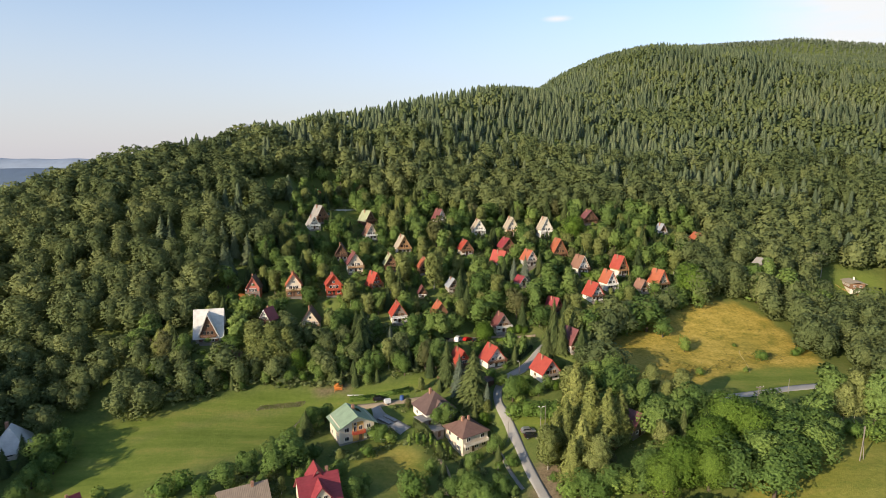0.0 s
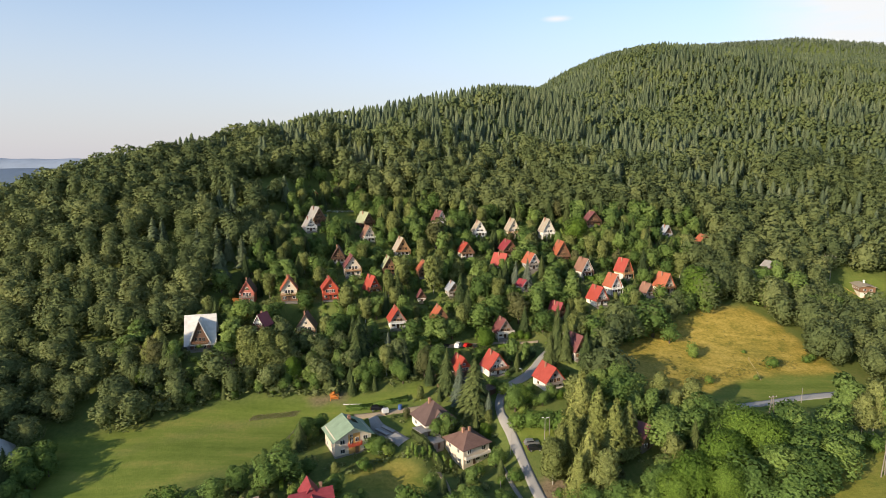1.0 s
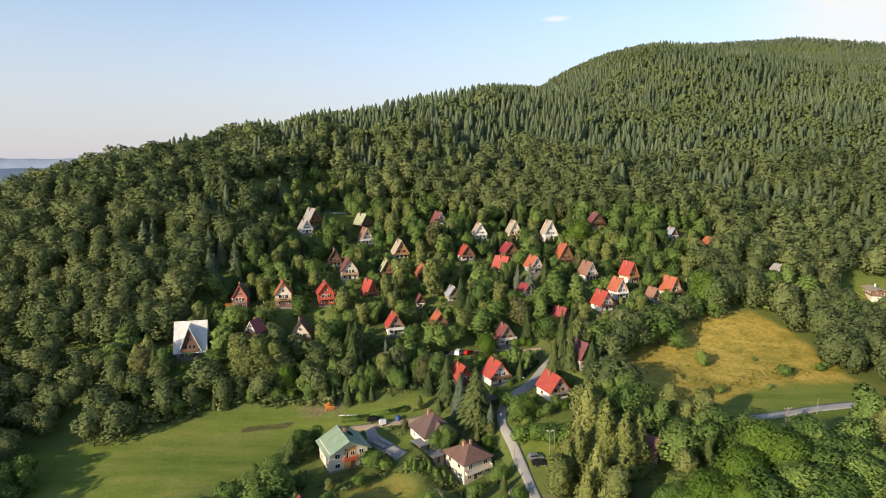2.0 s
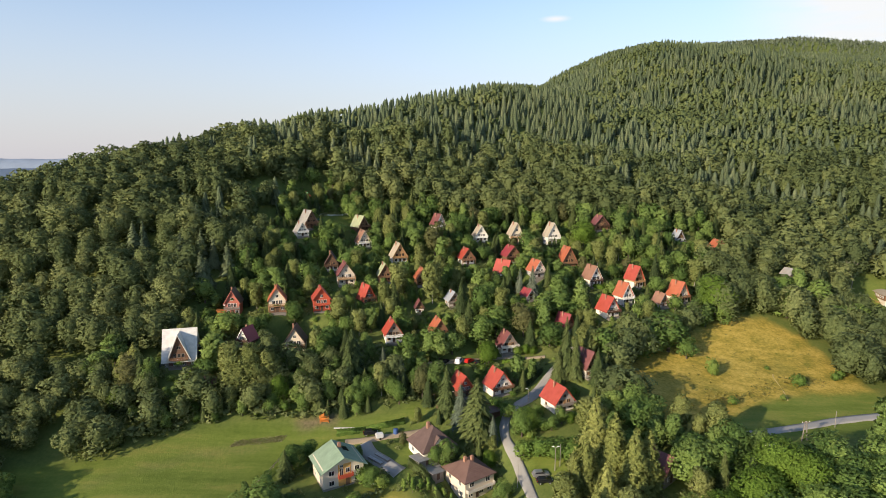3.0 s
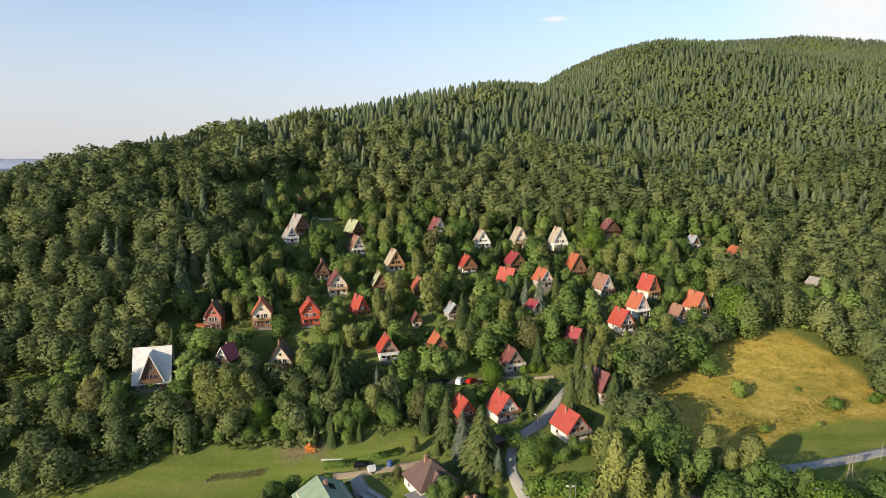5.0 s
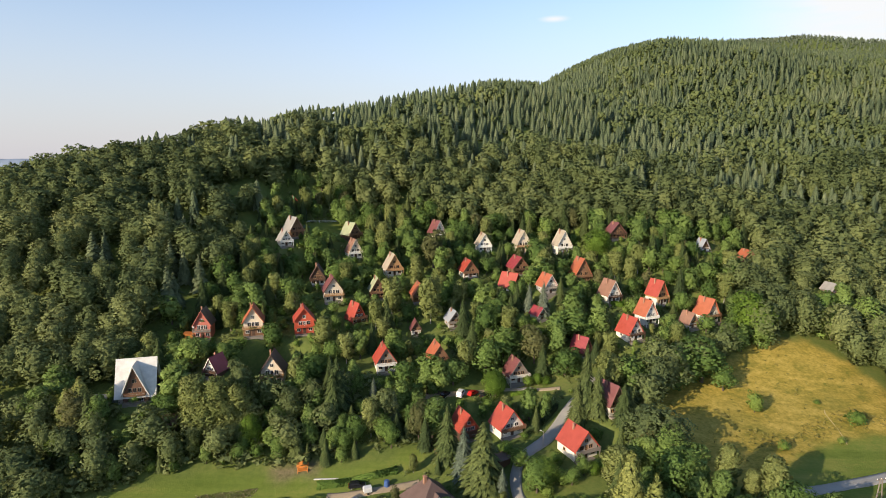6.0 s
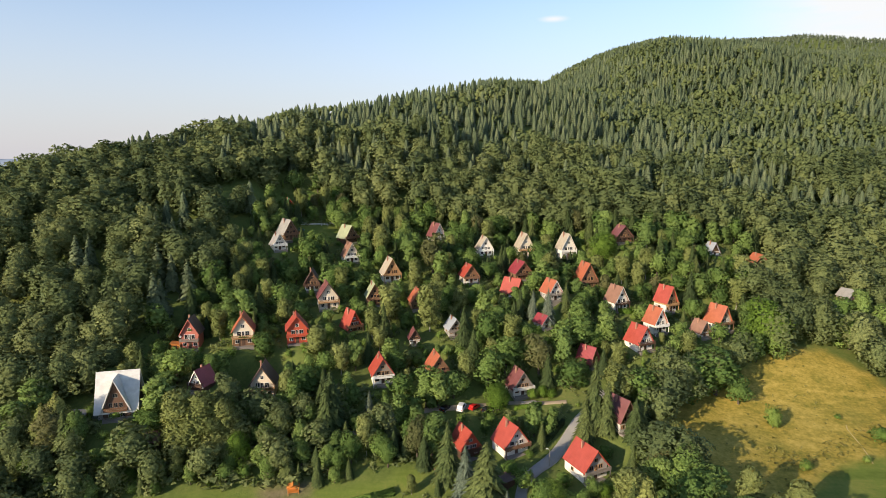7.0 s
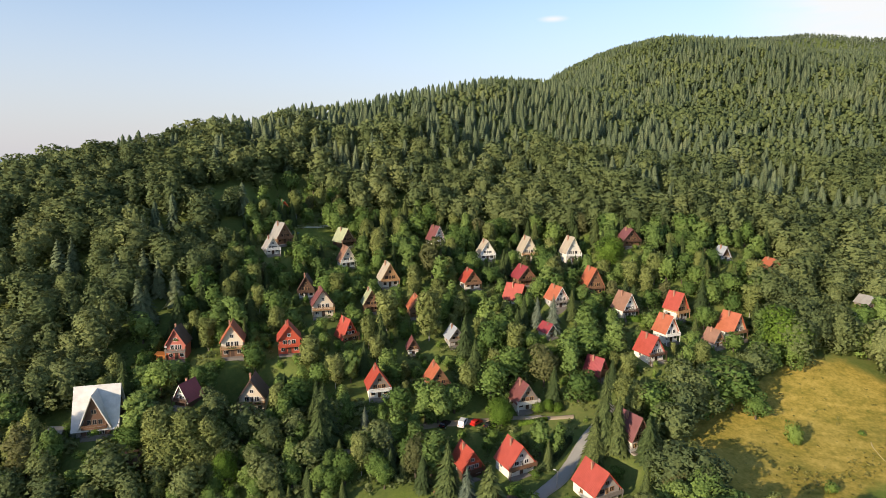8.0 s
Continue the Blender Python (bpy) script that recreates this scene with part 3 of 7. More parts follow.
def broadleaf_crown(n, size, r, low=0.22, width=0.30, lobes=10, droop=0.0, aspect=1.0, core=True):
    """Crown of height 1: uneven lobes set with leaf clumps."""
    cz, rz = (1 + low) / 2, (1 - low) / 2
    d = sphere_dirs(lobes, r)
    d[:, 2] = np.linspace(-1.15, 0.85, lobes)
    d[:, :2] *= (1 - 0.30 * np.abs(d[:, 2:] + 0.2))
    cen = d * np.array([width, width, rz]) * r.uniform(0.45, 0.72, lobes)[:, None] + (0, 0, cz)
    cen = np.vstack([cen, [[0, 0, cz + rz * 0.42]], [[0, 0, cz - rz * 0.1]]])
    rad = np.append(r.uniform(0.38, 0.56, lobes), [0.48, 0.70]) * width * 1.05
    which = r.choice(len(cen), n * 2, p=rad ** 2 / (rad ** 2).sum())
    out = sphere_dirs(n * 2, r)
    out[:, 2] = out[:, 2] * 0.9 + 0.12
    pos = cen[which] + out * rad[which][:, None] * r.uniform(0.84, 1.12, n * 2)[:, None] * np.array([1, 1, 1.12])
    inside = np.zeros(n * 2)
    for c, q in zip(cen, rad):
        inside = np.maximum(inside, 1 - np.linalg.norm((pos - c) / (1, 1, 1.12), axis=1) / q)
    keep = np.argsort(inside)[:n]
    swell = 0.6 * out[keep] + 0.55 * unit((pos[keep] - (0, 0, cz - 0.1)) / (width, width, rz)) + (0, 0, 0.12)
    nor = out[keep] + r.normal(scale=0.62, size=(n, 3)) + (0, 0, 0.2 - droop)
    leaves = cards(pos[keep], nor, size, r, aspect, swell)
    return merge(core_shape(cz - 0.02, width * 0.52, rz * 0.62, r), leaves) if core else leaves


def spruce_crown(tiers, spokes, r, low=0.06, width=0.17, broad=(0.22, 0.36)):
    """Crown of height 1: drooping boughs in tiers round a slim cone."""
    vs, fs, ns, n = [], [], [], 0
    for q in range(tiers):
        level = low + (0.97 - low) * (q / (tiers - 1)) ** 0.9
        m = max(4, int(spokes * (0.45 + 0.55 * (1 - level))))
        for s in range(m):
            h = min(0.98, level + r.uniform(-0.45, 0.45) / tiers)
            rad = width * (1 - h) ** 0.78 + 0.008
            w = 2 * math.pi * (s + r.uniform(-0.3, 0.3)) / m + q
            k = rad * r.uniform(0.72, 1.22)
            side = np.array([-math.sin(w), math.cos(w), 0]) * k * r.uniform(*broad)
            out = np.array([math.cos(w), math.sin(w), 0])
            a = np.array([0, 0, h + rad * 0.55])
            mid = out * k * 0.62 + (0, 0, h + rad * 0.12)
            tip = out * k + (0, 0, h - rad * r.uniform(0.10, 0.32))
            vs += [a, mid + side, tip, mid - side]
            up = out * 0.8 + np.array([0, 0, 0.62]) + r.normal(scale=0.16, size=3)
            ns += [up, up + side / k * 0.5, up + out * 0.2, up - side / k * 0.5]
            fs.append((n, n + 1, n + 2, n + 3))
            n += 4
    seg = 6
    base = n
    ring = [np.array([math.cos(2 * math.pi * s / seg), math.sin(2 * math.pi * s / seg), 0]) for s in range(seg)]
    vs += [d * width * 0.55 + (0, 0, low + 0.02) for d in ring] + [np.array([0, 0, 0.97])]
    ns += [d + (0, 0, 0.3) for d in ring] + [np.array([0, 0, 1.0])]
    f3 = [(base + s, base + (s + 1) % seg, base + seg) for s in range(seg)]
    return np.array(vs), np.concatenate([tri_quads(fs), np.array(f3)]), unit(np.array(ns))


def cone_crown(n, size, r, low, width):
    """A feathery pointed crown of height 1: leaf clumps over an uneven cone."""
    h = low + (1 - low) * (1 - np.sqrt(r.uniform(0, 1, n)))
    w = r.uniform(0, 2 * math.pi, n)
    lump = 1 + 0.16 * np.sin(w * 3 + h * 19) + 0.14 * np.sin(w * 5 - h * 37)
    rad = width * np.minimum((1 - h) ** 0.75, 1.6 * (h - low + 0.12) + 0.3) * lump * r.uniform(0.6, 1.05, n)
    out = np.column_stack([np.cos(w), np.sin(w), np.full(n, 0.35)])
    crown = cards(np.column_stack([np.cos(w) * rad, np.sin(w) * rad, h - rad * 0.15]), out + r.normal(scale=0.4, size=(n, 3)), size, r, 1.3, out)
    return merge(core_shape(0.42, width * 0.42, 0.36, r), crown)


def distant_broadleaf(lobes, leaves, size, r, low=0.05, width=0.28):
    """A crown for the far slopes: a few lumpy masses grown into each other, roughened with leaf clumps."""
    cz, rz = (1 + low) / 2, (1 - low) / 2
    pieces, spots, ways = [], [], []
    for k in range(lobes):
        w = 2.4 * k + r.uniform(-0.5, 0.5)
        lift = -0.45 + 0.95 * k / max(lobes - 1, 1)
        away = width * (0.78 - 0.62 * max(lift, 0)) * r.uniform(0.75, 1.1)
        c = np.array([math.cos(w) * away, math.sin(w) * away, cz + rz * lift])
        rad = width * r.uniform(0.28, 0.46)
        v, f, m = core_shape(0.0, rad, rad * r.uniform(1.0, 1.4), r, 5, 3)
        v = v + c + r.normal(scale=rad * 0.14, size=v.shape)
        pieces.append((v, f, unit(0.55 * m + 0.5 * unit((v - (0, 0, cz - 0.1)) / (width, width, rz)) + r.normal(scale=0.30, size=m.shape))))
        d = sphere_dirs(leaves // lobes, r)
        d[:, 2] = np.abs(d[:, 2]) * 0.9 - 0.2
        spots.append(c + d * rad * r.uniform(0.85, 1.25, len(d))[:, None])
        ways.append(d)
    spots, ways = np.concatenate(spots), np.concatenate(ways)
    return merge(*pieces, cards(spots, ways + r.normal(scale=0.6, size=ways.shape), size, r, 1.0, ways + (0, 0, 0.3)))


def distant_spruce(tiers, points, r, low=0.05, width=0.2):
    """A conifer for the far slopes: ragged skirts of boughs, one over the other."""
    vs, fs, ns = [], [], []
    for q in range(tiers):
        h = low + (0.86 - low) * q / tiers
        rad = width * (1 - h) ** 0.85
        top = min(1.0, h + 1.75 * (0.95 - low) / tiers)
        base, m = len(vs), points * 2
        for k in range(m):
            w = 2 * math.pi * k / m + q * 1.3 + r.uniform(-0.12, 0.12)
            out = np.array([math.cos(w), math.sin(w), 0.0])
            reach = rad * (r.uniform(0.9, 1.2) if k % 2 else r.uniform(0.55, 0.75))
            vs.append(out * reach + (0, 0, h + rad * (r.uniform(-0.25, 0.05) if k % 2 else r.uniform(0.15, 0.4))))
            ns.append(out * 0.85 + (0, 0, 0.5) + r.normal(scale=0.15, size=3))
        vs.append(np.array([r.uniform(-0.004, 0.004), r.uniform(-0.004, 0.004), top]))
        ns.append(np.array([-0.2, -0.2, 1.0]))
        fs += [(base + k, base + (k + 1) % m, base + m) for k in range(m)]
    return np.array(vs), np.array(fs), unit(np.array(ns))


def trunk_shape(low, top, radius, r, limbs=5):
    """A tapered trunk with limbs, height 1 for the whole tree."""
    vs, fs = [], []

    def tube(a, b, ra, rb, seg=6):
        a, b = np.array(a, float), np.array(b, float)
        d = (b - a) / np.linalg.norm(b - a)
        u = np.cross(d, (0.3, 0.9, 0.1))
        u /= np.linalg.norm(u)
        w = np.cross(d, u)
        n = len(vs)
        for c, q in ((a, ra), (b, rb)):
            for s in range(seg):
                t = 2 * math.pi * s / seg
                vs.append(c + (u * math.cos(t) + w * math.sin(t)) * q)
        for s in range(seg):
            fs.append((n + s, n + (s + 1) % seg, n + seg + (s + 1) % seg, n + seg + s))
    lean = r.uniform(-0.02, 0.02, 2)
    tube((0, 0, -0.03), (lean[0], lean[1], low), radius * 1.25, radius * 0.8)
    tube((lean[0], lean[1], low), (0, 0, top), radius * 0.8, radius * 0.25)
    for s in range(limbs):
        w = 2.4 * s + r.uniform(-0.4, 0.4)
        h = low * 0.9 + (top - low) * s / max(limbs, 1) * 0.75
        tube((lean[0] * 0.8, lean[1] * 0.8, h), (math.cos(w) * 0.15, math.sin(w) * 0.15, h + 0.17), radius * 0.42, radius * 0.14, 4)
    return np.array(vs), np.array(fs)


TREE_KINDS = {
    # crown maker, trunk maker, leaf material, bark, category
    "broadleaf": (lambda r, k: broadleaf_crown(int(900 * k), 0.029 / k ** 0.5, r, 0.07, 0.30, 13), lambda r: trunk_shape(0.24, 0.8, 0.022, r), "broadleaf", BARK, "tree"),
    "larch": (lambda r, k: cone_crown(int(2200 * k), 0.015, r, 0.05, 0.25), lambda r: trunk_shape(0.15, 0.9, 0.014, r, 0), "larch", BARK, "larch tree"),
    "ash": (lambda r, k: broadleaf_crown(int(900 * k), 0.030 / k ** 0.5, r, 0.05, 0.24, 12, 0.2, 1.3), lambda r: trunk_shape(0.2, 0.85, 0.018, r), "ash", BARK, "tree"),
    "autumn": (lambda r, k: broadleaf_crown(int(900 * k), 0.030 / k ** 0.5, r, 0.07, 0.25, 12), lambda r: trunk_shape(0.2, 0.8, 0.02, r), "autumn", BARK, "tree"),
    "lime": (lambda r, k: broadleaf_crown(int(3000 * k), 0.018 / k ** 0.5, r, 0.02, 0.36, 20), lambda r: trunk_shape(0.16, 0.75, 0.022, r), "lime", BARK, "tree"),
    "birch": (lambda r, k: broadleaf_crown(int(1900 * k), 0.016 / k ** 0.5, r, 0.07, 0.20, 20, 0.6, 2.2), lambda r: trunk_shape(0.22, 0.68, 0.009, r), "birch", BIRCH_BARK, "birch tree"),
    "spruce": (lambda r, k: spruce_crown(26, 22, r, 0.04, 0.22, (0.12, 0.22)), lambda r: trunk_shape(0.1, 0.9, 0.014, r, 0), "spruce", BARK, "spruce tree"),
    "blue_spruce": (lambda r, k: spruce_crown(24, 20, r, 0.03, 0.22, (0.12, 0.22)), lambda r: trunk_shape(0.1, 0.9, 0.014, r, 0), "blue_spruce", BARK, "spruce tree"),
    "russet": (lambda r, k: broadleaf_crown(int(300 * k), 0.060 / k ** 0.5, r, 0.02, 0.50, 9), lambda r: trunk_shape(0.15, 0.6, 0.02, r, 4), "russet", BARK, "shrub"),
    "thuja": (lambda r, k: broadleaf_crown(int(360 * k), 0.034 / k ** 0.5, r, 0.02, 0.13, 6), lambda r: trunk_shape(0.1, 0.7, 0.014, r, 0), "shrub", BARK, "conifer"),
    "shrub": (lambda r, k: broadleaf_crown(int(300 * k), 0.060 / k ** 0.5, r, 0.02, 0.50, 9), lambda r: trunk_shape(0.15, 0.6, 0.02, r, 4), "shrub", BARK, "shrub"),
}
TREE_LABELS = {"broadleaf": "green leafy tree with a full uneven crown", "larch": "tall feathery olive-green larch", "ash": "tall yellow-green leafy tree with an oval crown", "autumn": "tall leafy tree turning brown at the crown",
               "lime": "broad bright green leafy tree in full sun", "birch": "tall olive-green birch with hanging twigs",
               "spruce": "dark green spruce with drooping boughs", "blue_spruce": "silvery blue spruce in a garden",
               "thuja": "slim green columnar conifer in a garden", "russet": "reddish-brown garden shrub under the larches", "shrub": "low rounded green garden shrub"}
TREE_MESHES = {}
PLANTED = []


def plant(kind, x, y, height, girth=1.0, rise=0.0):
    """One tree, standing on the ground; those in the valley are leafed more finely."""
    make, stem, leaf, bark, category = TREE_KINDS[kind]
    key = (kind, y < 212)
    if key not in TREE_MESHES:
        TREE_MESHES[key] = []
        for _ in range(4 if kind in ("broadleaf", "spruce", "shrub") else 2):
            v, f, soft = make(rng, 1.9 if key[1] else 1.0)
            tv, tf = stem(rng)
            TREE_MESHES[key].append((mesh_of("crown", v, f, LEAF[leaf], normals=soft), mesh_of("trunk", tv, tf, bark, True)))
    crown, trunk = TREE_MESHES[key][len(PLANTED) % len(TREE_MESHES[key])]
    name = {"broadleaf": "leafy_tree", "larch": "larch_tree", "ash": "ash_tree", "autumn": "browning_tree", "lime": "broad_tree", "birch": "birch_tree", "spruce": "spruce_tree",
            "blue_spruce": "blue_spruce_tree", "thuja": "column_conifer", "shrub": "shrub", "russet": "red_shrub"}[kind]
    t = tagged(new(name), TREE_LABELS[kind], category, "trees among the houses" if kind != "shrub" else "shrubs among the houses")
    t.matrix_world = pose(x, y, ground_at(x, y) - 0.1 + rise, 0, 0, random.uniform(0, 360)) @ Matrix.Diagonal((height * girth, height * girth, height, 1))
    for n, me in (("trunk", trunk), ("crown", crown)):
        new(n, me).parent = t
    PLANTED.append((x, y, height, girth))
    return t


def spread(points, protos, name, material, label, category, height=land):
    """Many trees joined into one: points are rows x, y, height, girth, tint; protos are crowns of height 1."""
    vs, fs, ns, ts, n = [], [], [], [], 0
    z = height(points[:, 0], points[:, 1])
    turn = rng.uniform(0, 2 * math.pi, len(points))
    pick = rng.integers(0, len(protos), len(points))
    for q, (v, f, soft) in enumerate(protos):
        m = np.where(pick == q)[0]
        if not len(m):
            continue
        c, s = np.cos(turn[m])[:, None], np.sin(turn[m])[:, None]
        h, g = points[m, 2][:, None], points[m, 3][:, None]
        x = (v[None, :, 0] * c - v[None, :, 1] * s) * h * g + points[m, 0][:, None]
        y = (v[None, :, 0] * s + v[None, :, 1] * c) * h * g + points[m, 1][:, None]
        w = v[None, :, 2] * h + z[m][:, None] - 0.2
        vs.append(np.stack([x, y, w], 2).reshape(-1, 3))
        fs.append((f[None] + (np.arange(len(m)) * len(v))[:, None, None]).reshape(-1, 3) + n)
        ns.append(np.stack([soft[None, :, 0] * c - soft[None, :, 1] * s, soft[None, :, 0] * s + soft[None, :, 1] * c, np.repeat(soft[None, :, 2], len(m), 0)], 2).reshape(-1, 3))
        ts.append(np.repeat(points[m, 4], len(v)))
        n += len(m) * len(v)
    me = mesh_of(name, np.concatenate(vs), np.concatenate(fs), material, normals=np.concatenate(ns))
    me.attributes.new("tint", "FLOAT", "POINT").data.foreach_set("value", np.concatenate(ts).astype(np.float32))
    return tagged(new(name, me), label, category, kind="stuff")


# ---- houses ----
def part(name, bm, material, parent, label=""):
    """Links a bmesh as one mesh object under a thing or a part."""
    me = bpy.data.meshes.new(name)
    bmesh.ops.recalc_face_normals(bm, faces=bm.faces)
    bm.to_mesh(me)
    bm.free()
    me.materials.append(material)
    ob = new(name, me)
    ob.parent = parent
    if label:
        tagged(ob, label)
    return ob


def box(bm, x0, x1, y0, y1, z0, z1):
    v = [bm.verts.new((x, y, z)) for z in (z0, z1) for x, y in ((x0, y0), (x1, y0), (x1, y1), (x0, y1))]
    for q in ((3, 2, 1, 0), (4, 5, 6, 7), (0, 1, 5, 4), (1, 2, 6, 5), (2, 3, 7, 6), (3, 0, 4, 7)):
        bm.faces.new([v[k] for k in q])
    return bm


def prism(bm, profile, a, b, along="y"):
    """A profile of (across, z) points drawn from a to b along y, or along x."""
    def at(p, s):
        return (p[0], s, p[1]) if along == "y" else (s, p[0], p[1])
    lo, hi = [bm.verts.new(at(p, a)) for p in profile], [bm.verts.new(at(p, b)) for p in profile]
    bm.faces.new(lo)
    bm.faces.new(list(reversed(hi)))
    for k in range(len(lo)):
        m = (k + 1) % len(lo)
        bm.faces.new([lo[m], lo[k], hi[k], hi[m]])
    return bm


def window(parent, x, y, z, w, h, paint, side="front", name="window", bars=1):
    """A window on a front wall (facing -y) or on the west wall (facing -x): one frame with bars, a pane behind it."""
    t = 0.07
    cols = [-w / 2, -w / 2 + t]
    for k in range(bars):
        c = -w / 2 + w * (k + 1) / (bars + 1)
        cols += [c - 0.03, c + 0.03]
    cols += [w / 2 - t, w / 2]
    rows = [z, z + t, z + h - t, z + h]

    def place(a, out, b):
        return (x + a, y - out, b) if side == "front" else (x - out, y + a, b)
    bm = bmesh.new()
    grid = [[bm.verts.new(place(a, 0.09, b)) for a in cols] for b in rows]
    faces = []
    for q in range(3):
        for c in range(len(cols) - 1):
            if q != 1 or c % 2 == 0:
                faces.append(bm.faces.new((grid[q][c], grid[q][c + 1], grid[q + 1][c + 1], grid[q + 1][c])))
    deep = bmesh.ops.extrude_face_region(bm, geom=faces)
    step = Vector((0, 0.09, 0)) if side == "front" else Vector((0.09, 0, 0))
    bmesh.ops.translate(bm, verts=[v for v in deep["geom"] if isinstance(v, bmesh.types.BMVert)], vec=step)
    fr = part(name, bm, paint, parent)
    bm = bmesh.new()
    p, q = place(-w / 2 + t / 2, 0.03, z + t / 2), place(w / 2 - t / 2, 0.004, z + h - t / 2)
    box(bm, min(p[0], q[0]), max(p[0], q[0]), min(p[1], q[1]), max(p[1], q[1]), p[2], q[2])
    part("pane", bm, GLASS, fr, "dark window glass")
    return fr


def railing(parent, x0, x1, y0, y1, z, material, tall=0.95):
    """A balcony rail along the front and both ends: top and bottom rails, upright slats."""
    bm = bmesh.new()
    for a0, a1, b0, b1 in ((x0, x1, y0, y0 + 0.06), (x0, x0 + 0.06, y0, y1), (x1 - 0.06, x1, y0, y1)):
        box(bm, a0, a1, b0, b1, z + tall - 0.1, z + tall)
        box(bm, a0, a1, b0, b1, z + 0.1, z + 0.18)
    n = max(4, int((x1 - x0) / 0.24))
    for k in range(n + 1):
        c = x0 + (x1 - x0) * k / n
        box(bm, c - 0.07, c + 0.07, y0 + 0.01, y0 + 0.05, z, z + tall - 0.05)
    for c in (x0 + 0.03, x1 - 0.03):
        for k in range(1, 5):
            b = y0 + (y1 - y0) * k / 5
            box(bm, c - 0.02, c + 0.02, b - 0.07, b + 0.07, z, z + tall - 0.05)
    return part("railing", bm, material, parent)


def chimney(parent, x, y, z0, z1, material=None, s=0.32):
    bm = bmesh.new()
    box(bm, x - s, x + s, y - s, y + s, z0, z1)
    box(bm, x - s - 0.08, x + s + 0.08, y - s - 0.08, y + s + 0.08, z1, z1 + 0.14)
    box(bm, x - s * 0.5, x + s * 0.5, y - s * 0.5, y + s * 0.5, z1 + 0.14, z1 + 0.34)
    return part("chimney", bm, material or BRICK, parent)


def house_base(name, x, y, z, turn, label, category="house", group="houses on the hillside"):
    h = tagged(new(name), label, category, group)
    h.matrix_world = pose(x, y, z, 0, 0, turn)
    return h


def slope_pair(parent, gw, ln, he, h, roof, t=0.18, name="roof_slope", y0=None, y1=None, label="", kick=0.0):
    """Two roof slopes meeting at a ridge along y."""
    y0, y1 = (-ln / 2 if y0 is None else y0), (ln / 2 if y1 is None else y1)
    for s in (-1, 1):
        e = s * gw / 2
        prof = [(e, he), (s * 0.0, h), (s * 0.0, h - t * 1.6), (e - s * t * 0.6, he - t * 0.5)]
        if kick:
            prof = [(e, he), (e - s * kick, he + kick * 0.75), (0, h), (0, h - t * 1.6), (e - s * kick, he + kick * 0.75 - t), (e - s * 0.1, he - t)]
        part(name, prism(bmesh.new(), prof, y0, y1), roof, parent, label)
    bm = bmesh.new()
    prism(bm, [(-0.16, h - 0.10), (0, h + 0.06), (0.16, h - 0.10)], y0 - 0.02, y1 + 0.02)
    part("ridge_cap", bm, roof, parent)


def chalet(x, y, z, turn, gw, ln, h, roof, upper, lower, rail, label, trim=None, balcony=True, storeys=2, stack=True, drop=0.34, top_window=True):
    """A steep-roofed holiday house: masonry ground floor, boarded gable under a tall roof, balcony across the front."""
    o = house_base("chalet", x, y, z, turn, label)
    hb, he = h * 0.27, h * drop
    half = gw / 2
    bw = half - 0.62
    fy, by = -ln / 2 + 0.75, ln / 2 - 0.35
    slope = (h - he) / half
    part("ground_floor", box(bmesh.new(), -bw, bw, fy, by, -3.5, hb), lower, o)
    side = he + (half - bw) * slope - 0.30
    prof = [(-bw - 0.02, hb), (bw + 0.02, hb), (bw + 0.02, max(side, hb + 0.05)), (0, h - 0.42), (-bw - 0.02, max(side, hb + 0.05))]
    part("gable_wall", prism(bmesh.new(), prof, fy + 0.004, by - 0.004), upper, o)
    slope_pair(o, gw, ln, he, h, ROOFS[roof])
    for s in (-1, 1):
        bm = bmesh.new()
        prism(bm, [(s * half, he - 0.02), (0, h - 0.02), (0, h - 0.40), (s * (half - 0.10), he - 0.30)], -ln / 2 - 0.05, -ln / 2 - 0.003)
        part("verge_board", bm, trim or upper, o)
    if stack:
        cx = -half * 0.22
        chimney(o, cx, ln * 0.08, h - abs(cx) * slope - 0.6, h + 0.25, s=0.23)
    wf = fy
    paint = WHITE_PAINT if upper in (PLASTER, CREAM, RED_BOARDS, PINK_BOARDS) else PALE_WOOD
    # ground floor: door and windows
    bm = bmesh.new()
    box(bm, -0.5, 0.5, wf - 0.07, wf - 0.002, 0.02, min(2.05, hb - 0.25))
    part("door", bm, DARK_WOOD, o)
    wh = min(1.15, hb - 1.15)
    for c in (-bw * 0.62, bw * 0.62):
        window(o, c, wf, 0.85, 1.25, wh, paint)
    # upper floor behind the balcony
    uz = hb + 0.15
    up_h = min(1.9, h * 0.19)
    for c in (-gw * 0.17, gw * 0.17):
        window(o, c, wf, uz + 0.35, min(1.3, gw * 0.17), up_h - 0.35, paint)
    window(o, 0, wf, uz, 0.85, up_h, paint, name="balcony_door")
    if top_window:
        window(o, 0, wf, hb + h * 0.31, 1.05, min(1.15, h * 0.12), paint)
    window(o, -bw, ln * 0.1, 0.9, 1.0, wh, paint, side="west")
    if balcony:
        b = part("balcony", box(bmesh.new(), -bw - 0.3, bw + 0.3, fy - 1.25, fy - 0.003, hb - 0.16, hb), rail, o)
        railing(b, -bw - 0.3, bw + 0.3, fy - 1.25, fy - 0.02, hb, rail)
        for c in (-bw - 0.15, bw + 0.15):
            part("post", box(bmesh.new(), c - 0.09, c + 0.09, fy - 1.2, fy - 1.02, -1.5, hb - 0.16), rail, o)
    part("terrace", box(bmesh.new(), -bw - 0.2, bw + 0.2, fy - 1.7, fy - 0.004, -3.0, -0.05), GREY_WOOD, o)
    return o


